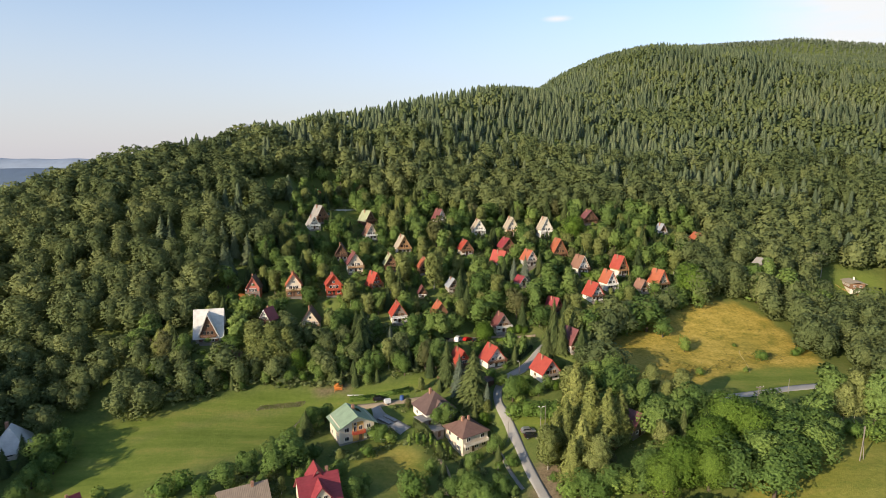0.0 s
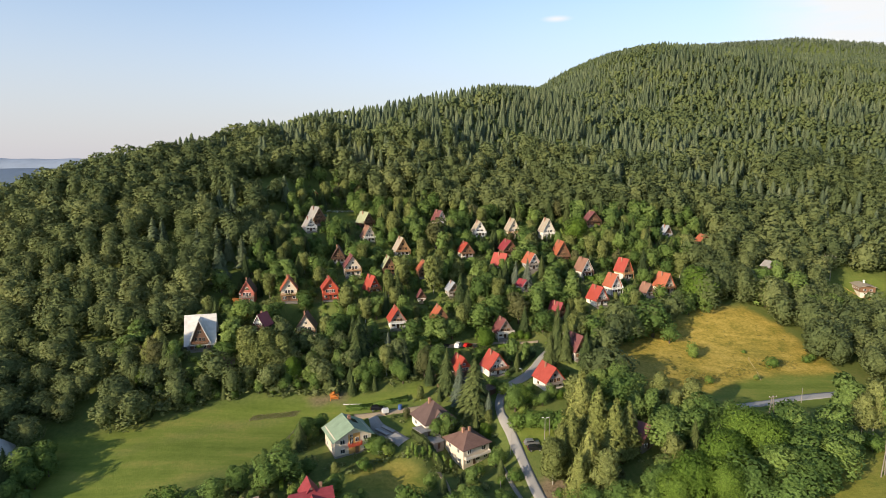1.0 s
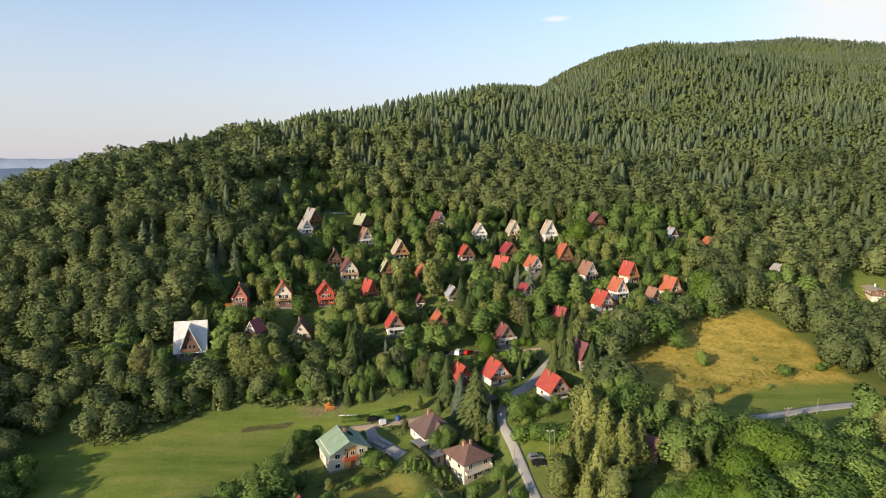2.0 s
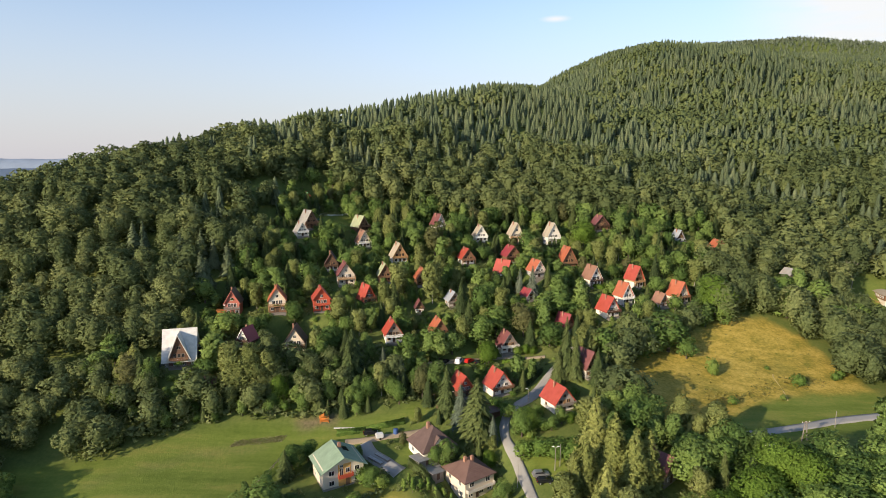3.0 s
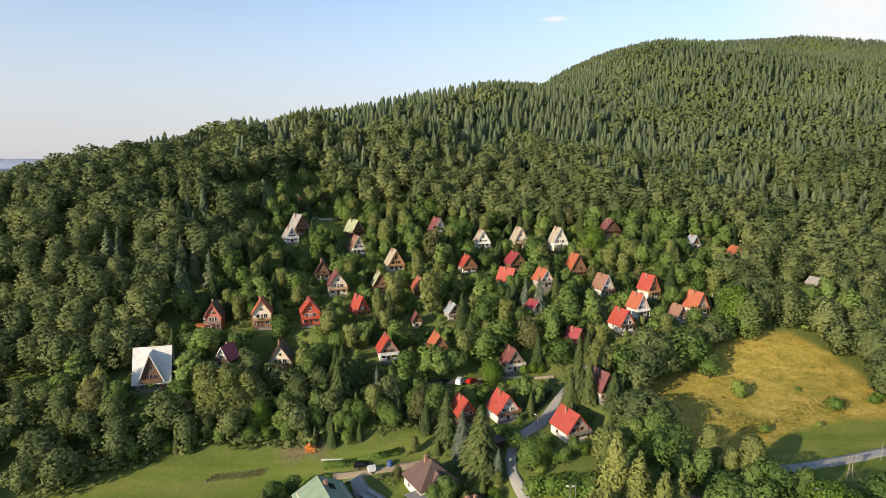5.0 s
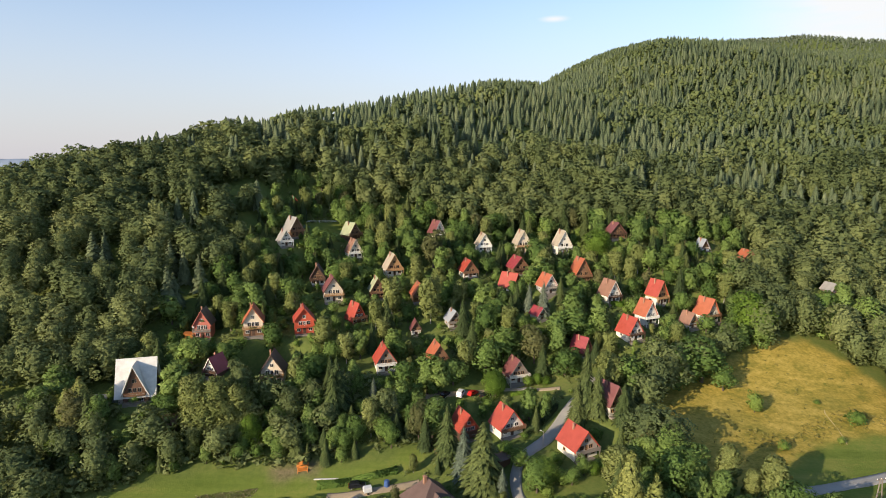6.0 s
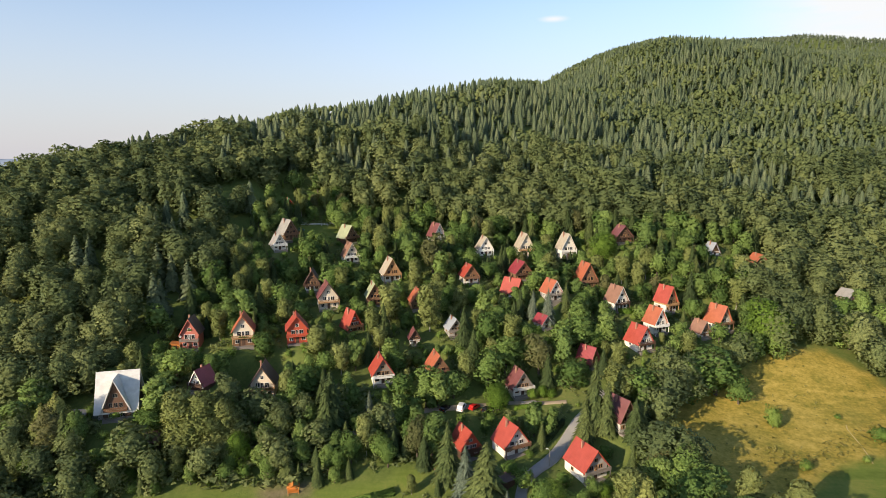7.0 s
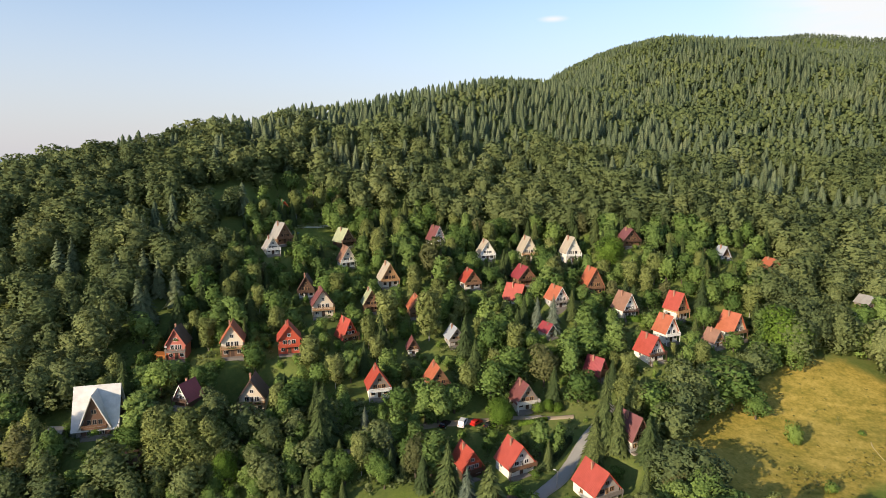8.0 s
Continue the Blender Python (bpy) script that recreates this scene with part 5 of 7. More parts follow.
def green_house():
    o = house_base("family_house", -29.6, 175.5, 2.9, 28, "two-storey cream house with a low green metal roof and red balcony")
    w, l, hw, h = 11.6, 10.0, 5.9, 8.9
    half, fy = w / 2, -l / 2
    part("wall", prism(bmesh.new(), [(-half, -3), (half, -3), (half, hw), (0, h - 0.55), (-half, hw)], fy, l / 2), CREAM, o, "pale cream plaster walls")
    part("plinth", box(bmesh.new(), -half - 0.04, half + 0.04, fy - 0.04, l / 2 + 0.04, -3, 0.5), CONCRETE, o)
    slope_pair(o, w + 2.0, l, hw - 0.55, h, ROOFS["green"], 0.2, y0=fy - 1.1, y1=l / 2 + 0.8)
    part("bay_wall", box(bmesh.new(), -1.5, 2.2, fy - 0.05, fy - 0.004, 0.3, 6.6), OCHRE, o, "ochre middle bay")
    for z in (1.0, 3.9):
        window(o, -3.4, fy, z, 1.5, 1.4, WHITE_PAINT)
        window(o, 3.9, fy, z, 1.4, 1.4, WHITE_PAINT)
        for c in (-2.6, 2.2):
            window(o, -half, c, z, 1.3, 1.4, WHITE_PAINT, side="west")
    window(o, -0.6, fy - 0.05, 3.3, 1.0, 2.1, WHITE_PAINT, name="balcony_door")
    window(o, 1.2, fy - 0.05, 3.9, 1.2, 1.4, WHITE_PAINT)
    window(o, -0.6, fy - 0.05, 5.7, 1.0, 0.8, WHITE_PAINT)
    part("door", box(bmesh.new(), 0.6, 1.7, fy - 0.12, fy - 0.052, 0.2, 2.3), WOOD, o)
    b = part("balcony", box(bmesh.new(), -1.7, 2.4, fy - 1.3, fy - 0.055, 3.0, 3.2), RED_BOARDS, o)
    railing(b, -1.7, 2.4, fy - 1.3, fy - 0.06, 3.2, RED_BOARDS)
    chimney(o, 0.9, 1.2, h - 1.3, h + 0.7, s=0.4)
    # solar collectors on the east slope
    for k in range(2):
        bm = bmesh.new()
        m = (h - hw + 0.55) / (half + 1.0)
        x0, x1 = 1.6, 3.3
        y0 = -0.2 + k * 1.5
        v = [bm.verts.new((x, y, h - m * x + lift)) for lift in (0.06, 0.18) for x, y in ((x0, y0), (x1, y0), (x1, y0 + 1.2), (x0, y0 + 1.2))]
        for q in ((3, 2, 1, 0), (4, 5, 6, 7), (0, 1, 5, 4), (1, 2, 6, 5), (2, 3, 7, 6), (3, 0, 4, 7)):
            bm.faces.new([v[c] for c in q])
        part("solar_panel", bm, GLASS, o, "dark glass solar collector")
    return o


def hip_house(name, x, y, z, turn, w, l, hw, h, roof, wall, label, storeys, ridge=1.5):
    o = house_base(name, x, y, z, turn, label)
    part("wall", box(bmesh.new(), -w / 2, w / 2, -l / 2, l / 2, -3, hw), wall, o)
    part("roof", hip_roof(bmesh.new(), w, l, hw, h, ridge), ROOFS[roof], o, "hipped sheet roof")
    fy = -l / 2
    for s in range(storeys):
        for c in ((-w * 0.28, w * 0.28) if s else (-w * 0.32, w * 0.05, w * 0.34)):
            window(o, c, fy, 0.9 + 2.75 * s, 1.5, 1.35, WHITE_PAINT)
        for c in (-l * 0.25, l * 0.2):
            window(o, -w / 2, c, 0.9 + 2.75 * s, 1.1, 1.3, WHITE_PAINT, side="west")
    part("door", box(bmesh.new(), -w * 0.14, -w * 0.14 + 1.0, fy - 0.08, fy - 0.003, 0.05, 2.1), DARK_WOOD, o)
    chimney(o, -0.9, 0.6, h - 1.4, h + 0.6, s=0.4)
    return o


def brown_house():
    o = hip_house("family_house", 7.4, 174.0, 0.6, 34, 9.8, 10.0, 5.6, 8.6, "umber", CREAM, "two-storey cream house with a brown hipped roof", 2, 1.2)
    fy = -4.9
    b = part("balcony", box(bmesh.new(), -4.6, 4.6, fy - 1.2, fy - 0.004, 2.5, 2.68), CREAM, o)
    railing(b, -4.6, 4.6, fy - 1.2, fy - 0.02, 2.68, PLASTER, 0.85)
    chimney(o, 0.7, -0.4, 7.6, 9.5, s=0.35)
    return o


def dark_house():
    o = hip_house("family_house", -3.2, 184.5, 5.8, 30, 10.5, 9.5, 3.2, 8.6, "dark", PLASTER, "white bungalow with a dark brown hipped roof", 1, 2.5)
    part("dormer", prism(bmesh.new(), [(-1.3, 4.4), (1.3, 4.4), (1.3, 4.9), (0, 6.4), (-1.3, 4.9)], -4.4, -0.5), PLASTER, o)
    for s in (-1, 1):
        part("dormer_roof", prism(bmesh.new(), [(s * 1.7, 4.6), (0, 6.6), (0, 6.4), (s * 1.6, 4.45)], -4.8, -0.4), ROOFS["dark"], o)
    part("terrace", box(bmesh.new(), -6.4, -1.5, -8.0, -4.76, -3, 0.12), CONCRETE, o)
    return o


def crimson_house():
    o = house_base("family_house", -33.4, 141.6, 0.9, 24, "house with a crimson cross-gabled roof")
    part("wall", prism(bmesh.new(), [(-4.6, -3), (4.6, -3), (4.6, 3.4), (0, 7.8), (-4.6, 3.4)], -5, 5, "x"), CREAM, o)
    for s in (-1, 1):
        part("roof_slope", prism(bmesh.new(), [(s * 5.3, 2.9), (0, 8.3), (0, 8.0), (s * 5.1, 2.75)], -5.6, 5.6, "x"), ROOFS["crimson"], o)
    part("front_gable", prism(bmesh.new(), [(-2.2, 0), (2.2, 0), (2.2, 4.6), (0, 7.2), (-2.2, 4.6)], -5.6, 0), CREAM, o)
    for s in (-1, 1):
        part("front_roof", prism(bmesh.new(), [(s * 2.8, 4.1), (0, 7.6), (0, 7.3), (s * 2.6, 4.0)], -6.1, 0), ROOFS["crimson"], o)
    part("back_gable", prism(bmesh.new(), [(-1.8, 4), (1.8, 4), (1.8, 7.0), (0, 9.2), (-1.8, 7.0)], 0, 4.4), CREAM, o)
    for s in (-1, 1):
        part("back_roof", prism(bmesh.new(), [(s * 2.6, 6.0), (0, 9.7), (0, 9.4), (s * 2.4, 5.9)], -0.6, 5.0), ROOFS["crimson"], o)
    for c in (-0.9, 0.9):
        window(o, c, -5.6, 3.6, 1.1, 1.4, WHITE_PAINT)
    chimney(o, 2.6, 0.5, 6.5, 9.3, s=0.35)
    return o


def side_house(x, y, z, turn, w, l, hw, h, roof, wall, label, over=0.5):
    """A plain gabled house with its ridge along its length."""
    o = house_base("small_house", x, y, z, turn, label)
    part("wall", prism(bmesh.new(), [(-w / 2, -3), (w / 2, -3), (w / 2, hw), (0, h - 0.3), (-w / 2, hw)], -l / 2, l / 2), wall, o)
    slope_pair(o, w + 2 * over, l + 2 * over, hw - over * (h - hw) / (w / 2), h, ROOFS[roof])
    window(o, -w * 0.22, -l / 2, 0.9, 1.2, 1.2, WHITE_PAINT)
    window(o, w * 0.22, -l / 2, 0.9, 1.2, 1.2, WHITE_PAINT)
    window(o, -w / 2, 0, 0.9, 1.2, 1.2, WHITE_PAINT, side="west")
    part("door", box(bmesh.new(), -0.45, 0.45, -l / 2 - 0.08, -l / 2 - 0.003, 0.03, 2.05), DARK_WOOD, o)
    chimney(o, 0.5, l * 0.2, h - 1.0, h + 0.6)
    return o


def clearing_house():
    """A low timber house on a tall white base, in the clearing."""
    o = house_base("small_house", 212.5, 291.5, ground_at(209, 291), -14, "low house with red-brown boarded walls on a white base")
    part("base", box(bmesh.new(), -3.0, 3.0, -5.0, 5.0, -4.0, 2.2), PLASTER, o, "white plastered base")
    wall = part("wall", box(bmesh.new(), -3.3, 3.3, -5.3, 5.3, 2.2, 4.9), WOOD, o, "red-brown boards")
    part("roof", prism(bmesh.new(), [(-4.1, 4.75), (-4.1, 4.95), (0, 5.9), (4.1, 4.95), (4.1, 4.75), (0, 5.7)], -6.0, 6.0), ROOFS["tan"], o, "low pale roof")
    for c in (-3.4, -1.2, 1.2, 3.4):
        window(wall, -3.3, c, 3.0, 1.3, 1.1, WHITE_PAINT, side="west")
    window(wall, -1.4, -5.3, 3.0, 1.2, 1.1, WHITE_PAINT)
    window(wall, 1.4, -5.3, 3.0, 1.2, 1.1, WHITE_PAINT)
    chimney(o, 0.8, 2.0, 5.5, 6.9, WHITE_PAINT)
    return o


white_house()
green_house()
brown_house()
dark_house()
crimson_house()
hip_house("small_house", -131.8, 164.5, 3.0, 24, 9.5, 10.5, 1.8, 8.8, "white", PLASTER, "house with a steep pale grey hipped roof beside the meadow", 1, 3.0)
side_house(55.6, 162, 11.0, 40, 6.5, 7.5, 3.4, 7.2, "maroon", GREY_WOOD, "brown timber cottage hidden among pines")
chalet(49.5, 213.5, 19.0, 30, 7.0, 7.5, 8.8, "maroon", WOOD, PLASTER, WOOD, "chalet with a dull maroon roof between spruces", balcony=False)
clearing_house()
side_house(-52.5, 139, 0.9, -62, 9, 12, 3.0, 6.4, "sepia", GREY_PLASTER, "low barn with a grey-brown roof")
side_house(-99, 136, -2.5, -40, 7, 9, 3.0, 7.5, "crimson", PLASTER, "house with a crimson roof at the meadow's end")


# ---- single trees that stand out ----
plant("birch", -18.9, 264.3, 18, 1.1)
plant("birch", -23.9, 254.9, 13, 1.1)
plant("birch", -4.2, 262.0, 20, 1.15)
plant("autumn", -3.6, 302.0, 18, 1.2)
plant("spruce", -32.2, 213.6, 17, 1.1)
plant("spruce", 7.8, 252.4, 15, 1.1)
plant("spruce", 10.5, 189.0, 19, 1.6)
plant("spruce", 1.5, 200.0, 17, 1.15)
plant("spruce", 11.6, 199.0, 10, 1.2)
plant("blue_spruce", 15.1, 185.4, 9, 1.1)
plant("blue_spruce", 5.8, 194.4, 15, 1.15)
plant("spruce", 42.3, 212.6, 22, 0.78)
plant("spruce", 45.2, 210.6, 15.5, 1.05)
plant("spruce", 39.4, 211.0, 14, 1.1)
plant("spruce", 51.6, 206.4, 13, 1.25)
plant("spruce", 53.6, 208.0, 11, 1.25)
plant("lime", 112.4, 253.7, 18, 1.25)
plant("broadleaf", 75.4, 227.9, 15, 1.5)
plant("broadleaf", 84.5, 230.5, 16, 1.6)
plant("broadleaf", 67.8, 226.6, 12, 1.4)
plant("broadleaf", 89.7, 226.4, 9, 1.4)
plant("larch", 40.5, 167.2, 22, 1.2)
plant("larch", 43.8, 161.1, 20, 1.2)
plant("larch", 47.1, 155.0, 19, 1.2)
plant("larch", 35.6, 157.0, 18, 1.2)
plant("birch", 29.8, 151.6, 15, 1.2)
plant("larch", 38.1, 147.7, 18, 1.2)
plant("birch", 41.2, 142.7, 16, 1.2)
plant("larch", 51.4, 157.3, 16, 1.2)
plant("broadleaf", 55.3, 179.1, 14, 1.3)
plant("broadleaf", 61.9, 184.9, 11, 1.3)
plant("broadleaf", 62.1, 157.2, 13, 1.5)
plant("broadleaf", 76.4, 164.1, 13, 1.3)
plant("lime", 78.1, 149.3, 17, 1.2)
plant("lime", 61.0, 136.5, 15, 1.2)
plant("lime", 69.8, 141.2, 16, 1.2)
plant("lime", 82.3, 145.3, 16, 1.1)
plant("lime", 55.8, 133.8, 13, 1.1)
plant("broadleaf", 91.8, 151.4, 14, 1.4)
plant("broadleaf", 93.5, 145.0, 13, 1.4)
plant("broadleaf", 82.7, 139.9, 12, 1.5)
plant("ash", 116.0, 163.5, 17, 1.2)
plant("birch", 119.5, 157.2, 19, 0.95)
plant("ash", 123.2, 154.4, 18, 1.1)
plant("birch", 114.9, 155.7, 15, 0.95)
plant("broadleaf", 104.1, 151.1, 13, 1.3)
plant("shrub", 94.5, 216.2, 6, 1.0)
plant("shrub", 122.3, 211.2, 4.5, 1.3)
plant("shrub", 137.7, 215.8, 3, 1.3)
plant("shrub", 93.0, 198.3, 3, 1.2)
plant("shrub", 111.5, 202.3, 2, 1.4)
plant("spruce", -123.2, 157.6, 11, 1.1)
plant("broadleaf", -115.7, 155.1, 9, 1.3)
plant("spruce", -126.8, 154.1, 9, 1.2)
plant("broadleaf", -116.7, 166.7, 7, 1.2)
plant("broadleaf", -116.1, 149.7, 8, 1.2)
plant("broadleaf", -44.4, 155.8, 11, 1.6)
plant("broadleaf", -48.3, 152.0, 9, 1.5)
plant("broadleaf", -55.2, 150.2, 8, 1.5)
plant("broadleaf", -60.2, 146.6, 8, 1.5)
plant("shrub", -71.9, 146.3, 6, 1.3)
plant("shrub", -75.6, 142.7, 6, 1.3)
plant("shrub", -65.1, 142.9, 5, 1.3)
plant("shrub", -93.5, 144.3, 4, 1.3)
plant("broadleaf", -43.3, 178.3, 9, 1.4)
plant("spruce", -44.3, 174.5, 9, 1.5)
plant("broadleaf", -39.8, 183.2, 7, 1.4)
plant("broadleaf", 1.1, 179.5, 9, 1.3)
plant("broadleaf", -2.2, 178.0, 7, 1.2)
plant("lime", 13.8, 179.5, 6, 1.1)
plant("shrub", -7.6, 146.3, 7, 1.2)
plant("broadleaf", -10.0, 147.2, 8, 1.2)
plant("broadleaf", 7.1, 144.8, 9, 1.4)
plant("broadleaf", 11.3, 140.5, 8, 1.4)
plant("broadleaf", 2.5, 146.0, 7, 1.3)
plant("broadleaf", 23.7, 185.5, 10, 1.2)
plant("shrub", 27.6, 176.3, 6, 1.4)
plant("shrub", 31.8, 174.1, 6, 1.4)
plant("shrub", 36.0, 172.3, 6, 1.4)
plant("shrub", 23.2, 177.5, 5, 1.4)
plant("shrub", 17.3, 164.6, 4, 1.0)
plant("shrub", 20.0, 155.2, 4, 1.2)
plant("shrub", -16.8, 170.2, 4, 1.3)
plant("shrub", -21.4, 171.7, 5, 1.2)
plant("broadleaf", -19.4, 170.4, 7, 1.2)
plant("thuja", -10.4, 168.2, 5, 1.2)
plant("thuja", -8.1, 167.8, 5, 1.2)
plant("thuja", -6.0, 167.9, 5, 1.2)
plant("thuja", -3.9, 168.5, 5, 1.2)
plant("thuja", -1.8, 167.5, 5, 1.2)
plant("thuja", 0.4, 167.0, 5, 1.2)
plant("thuja", 2.4, 166.0, 5, 1.2)
plant("shrub", -22.9, 162.9, 4, 1.2)
plant("broadleaf", 16.1, 143.6, 7, 1.2)
plant("shrub", 33.3, 138.6, 6, 1.4)
plant("shrub", 40.1, 136.7, 6, 1.4)
plant("shrub", 47.6, 138.0, 7, 1.4)
plant("broadleaf", 43.3, 138.4, 9, 1.4)
plant("broadleaf", -29.4, 151.7, 7, 1.4)
plant("broadleaf", -24.3, 144.0, 7, 1.4)
plant("shrub", -31.1, 147.8, 6, 1.3)
plant("blue_spruce", -21.1, 221.5, 8, 1.0)
plant("spruce", 70.9, 278.6, 11, 1.2)
plant("blue_spruce", 38.0, 261.3, 14, 1.1)
plant("blue_spruce", 33.3, 265.4, 11, 1.1)
plant("spruce", 45.1, 265.2, 11, 1.1)
plant("blue_spruce", 148.7, 306.9, 13, 1.1)
plant("lime", 69.7, 306.2, 14, 1.3)
plant("spruce", 70.3, 331.6, 15, 1.1)
plant("broadleaf", 21.2, 245.1, 14, 1.4)
plant("birch", 24.2, 252.3, 14, 1.2)
plant("autumn", 32.1, 243.4, 14, 1.3)
plant("broadleaf", 14.6, 237.6, 14, 1.4)
plant("lime", 16.4, 227.9, 8, 1.3)
plant("broadleaf", -3.2, 229.0, 12, 1.4)
plant("broadleaf", 3.7, 230.5, 10, 1.4)
plant("spruce", -98.5, 203.9, 13, 1.3)
plant("autumn", -102.8, 204.6, 15, 1.1)
plant("broadleaf", -116.3, 162.7, 10, 1.2)
plant("broadleaf", -119.4, 158.6, 11, 1.2)
plant("broadleaf", -112.9, 160.2, 8, 1.2)
plant("broadleaf", -141.0, 156.4, 11, 1.2)
plant("broadleaf", -113.6, 155.4, 7, 1.3)
plant("broadleaf", -115.5, 143.3, 8, 1.2)
plant("broadleaf", -110.9, 147.5, 6, 1.3)
plant("larch", 32.4, 154.6, 15, 1.2)
plant("larch", 34.7, 143.4, 15, 1.2)
plant("shrub", 140.4, 217.7, 3, 1.5)
plant("shrub", 116.5, 221.2, 1.5, 1.5)
plant("russet", -28.6, 326.4, 7.5, 0.42)
plant("birch", -69.9, 207.2, 20, 1.15)
plant("birch", -63.8, 207.2, 20, 1.2)
plant("birch", -58.3, 208.8, 18, 1.15)
plant("birch", -67.0, 205.2, 14, 1.2)
plant("birch", -60.5, 206.4, 14, 1.2)
plant("broadleaf", 44.6, 237.0, 7, 1.35)
plant("spruce", 51.8, 238.2, 9, 1.2)
plant("lime", -54.1, 205.6, 10, 1.0)
plant("ash", -69.4, 204.1, 6, 1.3)
plant("ash", -79.2, 214.4, 14, 1.2)
plant("larch", -105.5, 206.1, 14, 1.5)
plant("larch", -102.2, 207.2, 15, 1.5)
plant("ash", -96.0, 204.7, 12, 1.1)
plant("lime", -104.9, 199.2, 8, 1.1)
plant("ash", -116.2, 209.4, 13, 1.4)
plant("ash", -114.6, 216.9, 14, 1.4)
plant("ash", -97.8, 195.7, 6, 1.3)
plant("ash", -86.3, 201.4, 6, 1.4)
plant("broadleaf", -81.4, 201.9, 5, 1.4)
plant("broadleaf", -73.6, 199.8, 6, 1.4)
plant("ash", -64.7, 199.7, 6, 1.3)
plant("broadleaf", -56.0, 200.6, 6, 1.3)
plant("ash", -48.0, 204.5, 8, 1.3)
plant("blue_spruce", -94.5, 215.7, 4, 1.8)
plant("blue_spruce", -96.3, 214.6, 4, 1.8)
plant("shrub", -90.7, 214.4, 3, 1.5)
plant("shrub", -83.4, 212.8, 4, 1.3)
plant("spruce", -31.2, 216.1, 19, 1.2)
plant("ash", -28.7, 208.4, 8, 1.2)
plant("broadleaf", -37.5, 205.5, 8, 1.2)
plant("ash", -18.9, 212.9, 9, 1.2)
plant("spruce", -13.0, 209.0, 8, 1.3)
plant("spruce", -9.8, 208.7, 7, 1.3)
plant("spruce", -4.7, 205.0, 10, 1.2)
plant("ash", -4.7, 227.0, 12, 1.3)
plant("ash", -1.2, 227.0, 13, 1.2)
plant("lime", 17.1, 226.1, 9, 1.2)
plant("lime", 25.8, 186.4, 9, 1.1)
plant("lime", 28.2, 231.6, 4, 1.2)
plant("lime", 31.5, 232.2, 4.5, 1.1)
plant("lime", 34.2, 231.0, 3.5, 1.2)
plant("birch", 43.3, 183.1, 13, 1.6)
plant("ash", 51.4, 188.6, 11, 1.3)
plant("broadleaf", 56.8, 188.6, 12, 1.4)
plant("broadleaf", 62.8, 222.8, 10, 1.2)
plant("broadleaf", 145.5, 264.9, 13, 1.3)
plant("ash", 152.2, 264.1, 14, 1.2)
plant("broadleaf", 159.9, 261.9, 15, 1.3)
plant("broadleaf", 157.9, 250.5, 12, 1.6)
plant("broadleaf", 169.0, 252.1, 13, 1.6)
plant("broadleaf", 143.6, 256.6, 13, 1.5)
plant("ash", 136.7, 260.9, 14, 1.3)
plant("ash", 148.4, 252.8, 10, 1.5)
plant("shrub", 20.7, 194.9, 5, 1.3)
plant("shrub", 17.6, 199.4, 4, 1.3)
plant("shrub", 30.4, 195.5, 3.2, 1.4)
plant("broadleaf", 36.4, 189.6, 6, 1.2)
plant("shrub", 30.0, 187.7, 3.6, 1.5)
plant("shrub", 40.5, 193.0, 2.2, 1.5)
plant("broadleaf", 32.7, 186.5, 5, 1.3)
plant("shrub", 25.9, 183.7, 3.0, 1.4)
plant("lime", 39.2, 189.6, 4, 1.2)
plant("shrub", 42.7, 191.7, 3.0, 1.5)
plant("broadleaf", 73.4, 133.7, 13, 1.5)
plant("broadleaf", 81.8, 137.5, 13, 1.5)
plant("broadleaf", 89.7, 141.4, 13, 1.4)
plant("broadleaf", 97.3, 145.4, 12, 1.4)
plant("broadleaf", 93.0, 150.0, 13, 1.4)
plant("lime", 67.3, 134.1, 14, 1.1)
plant("broadleaf", 88.0, 133.0, 13, 1.5)
plant("broadleaf", 95.5, 138.0, 13, 1.4)
plant("broadleaf", 80.0, 128.0, 13, 1.5)
plant("ash", 101.5, 142.0, 11, 1.3)
plant("shrub", 107.7, 147.4, 4, 1.4)
plant("shrub", 113.0, 148.4, 5, 1.4)
plant("shrub", 117.6, 147.3, 5, 1.4)
plant("shrub", 122.3, 149.3, 5, 1.4)


# ---- trees and shrubs between the houses ----
LANES = [[(30, 128), (27, 142), (25, 152), (22.5, 168), (21, 178), (19, 186), (19.5, 193), (22, 198), (30, 206), (38, 217), (43, 223), (50, 232)],
         [(86, 180), (92, 181), (109, 186), (126, 191), (160, 197)], [(-7, 225.5), (-2, 226.5), (8, 228), (16, 229.5), (26, 230), (38, 228)],
         [(-30, 190), (-19, 191), (-6, 194)], [(-24, 189), (-12, 175)]]


def lane_gap(x, y):
    best = 99.0
    for line in LANES:
        for (x0, y0), (x1, y1) in zip(line, line[1:]):
            u = max(0, min(1, ((x - x0) * (x1 - x0) + (y - y0) * (y1 - y0)) / ((x1 - x0) ** 2 + (y1 - y0) ** 2)))
            best = min(best, math.hypot(x - x0 - u * (x1 - x0), y - y0 - u * (y1 - y0)))
    return best


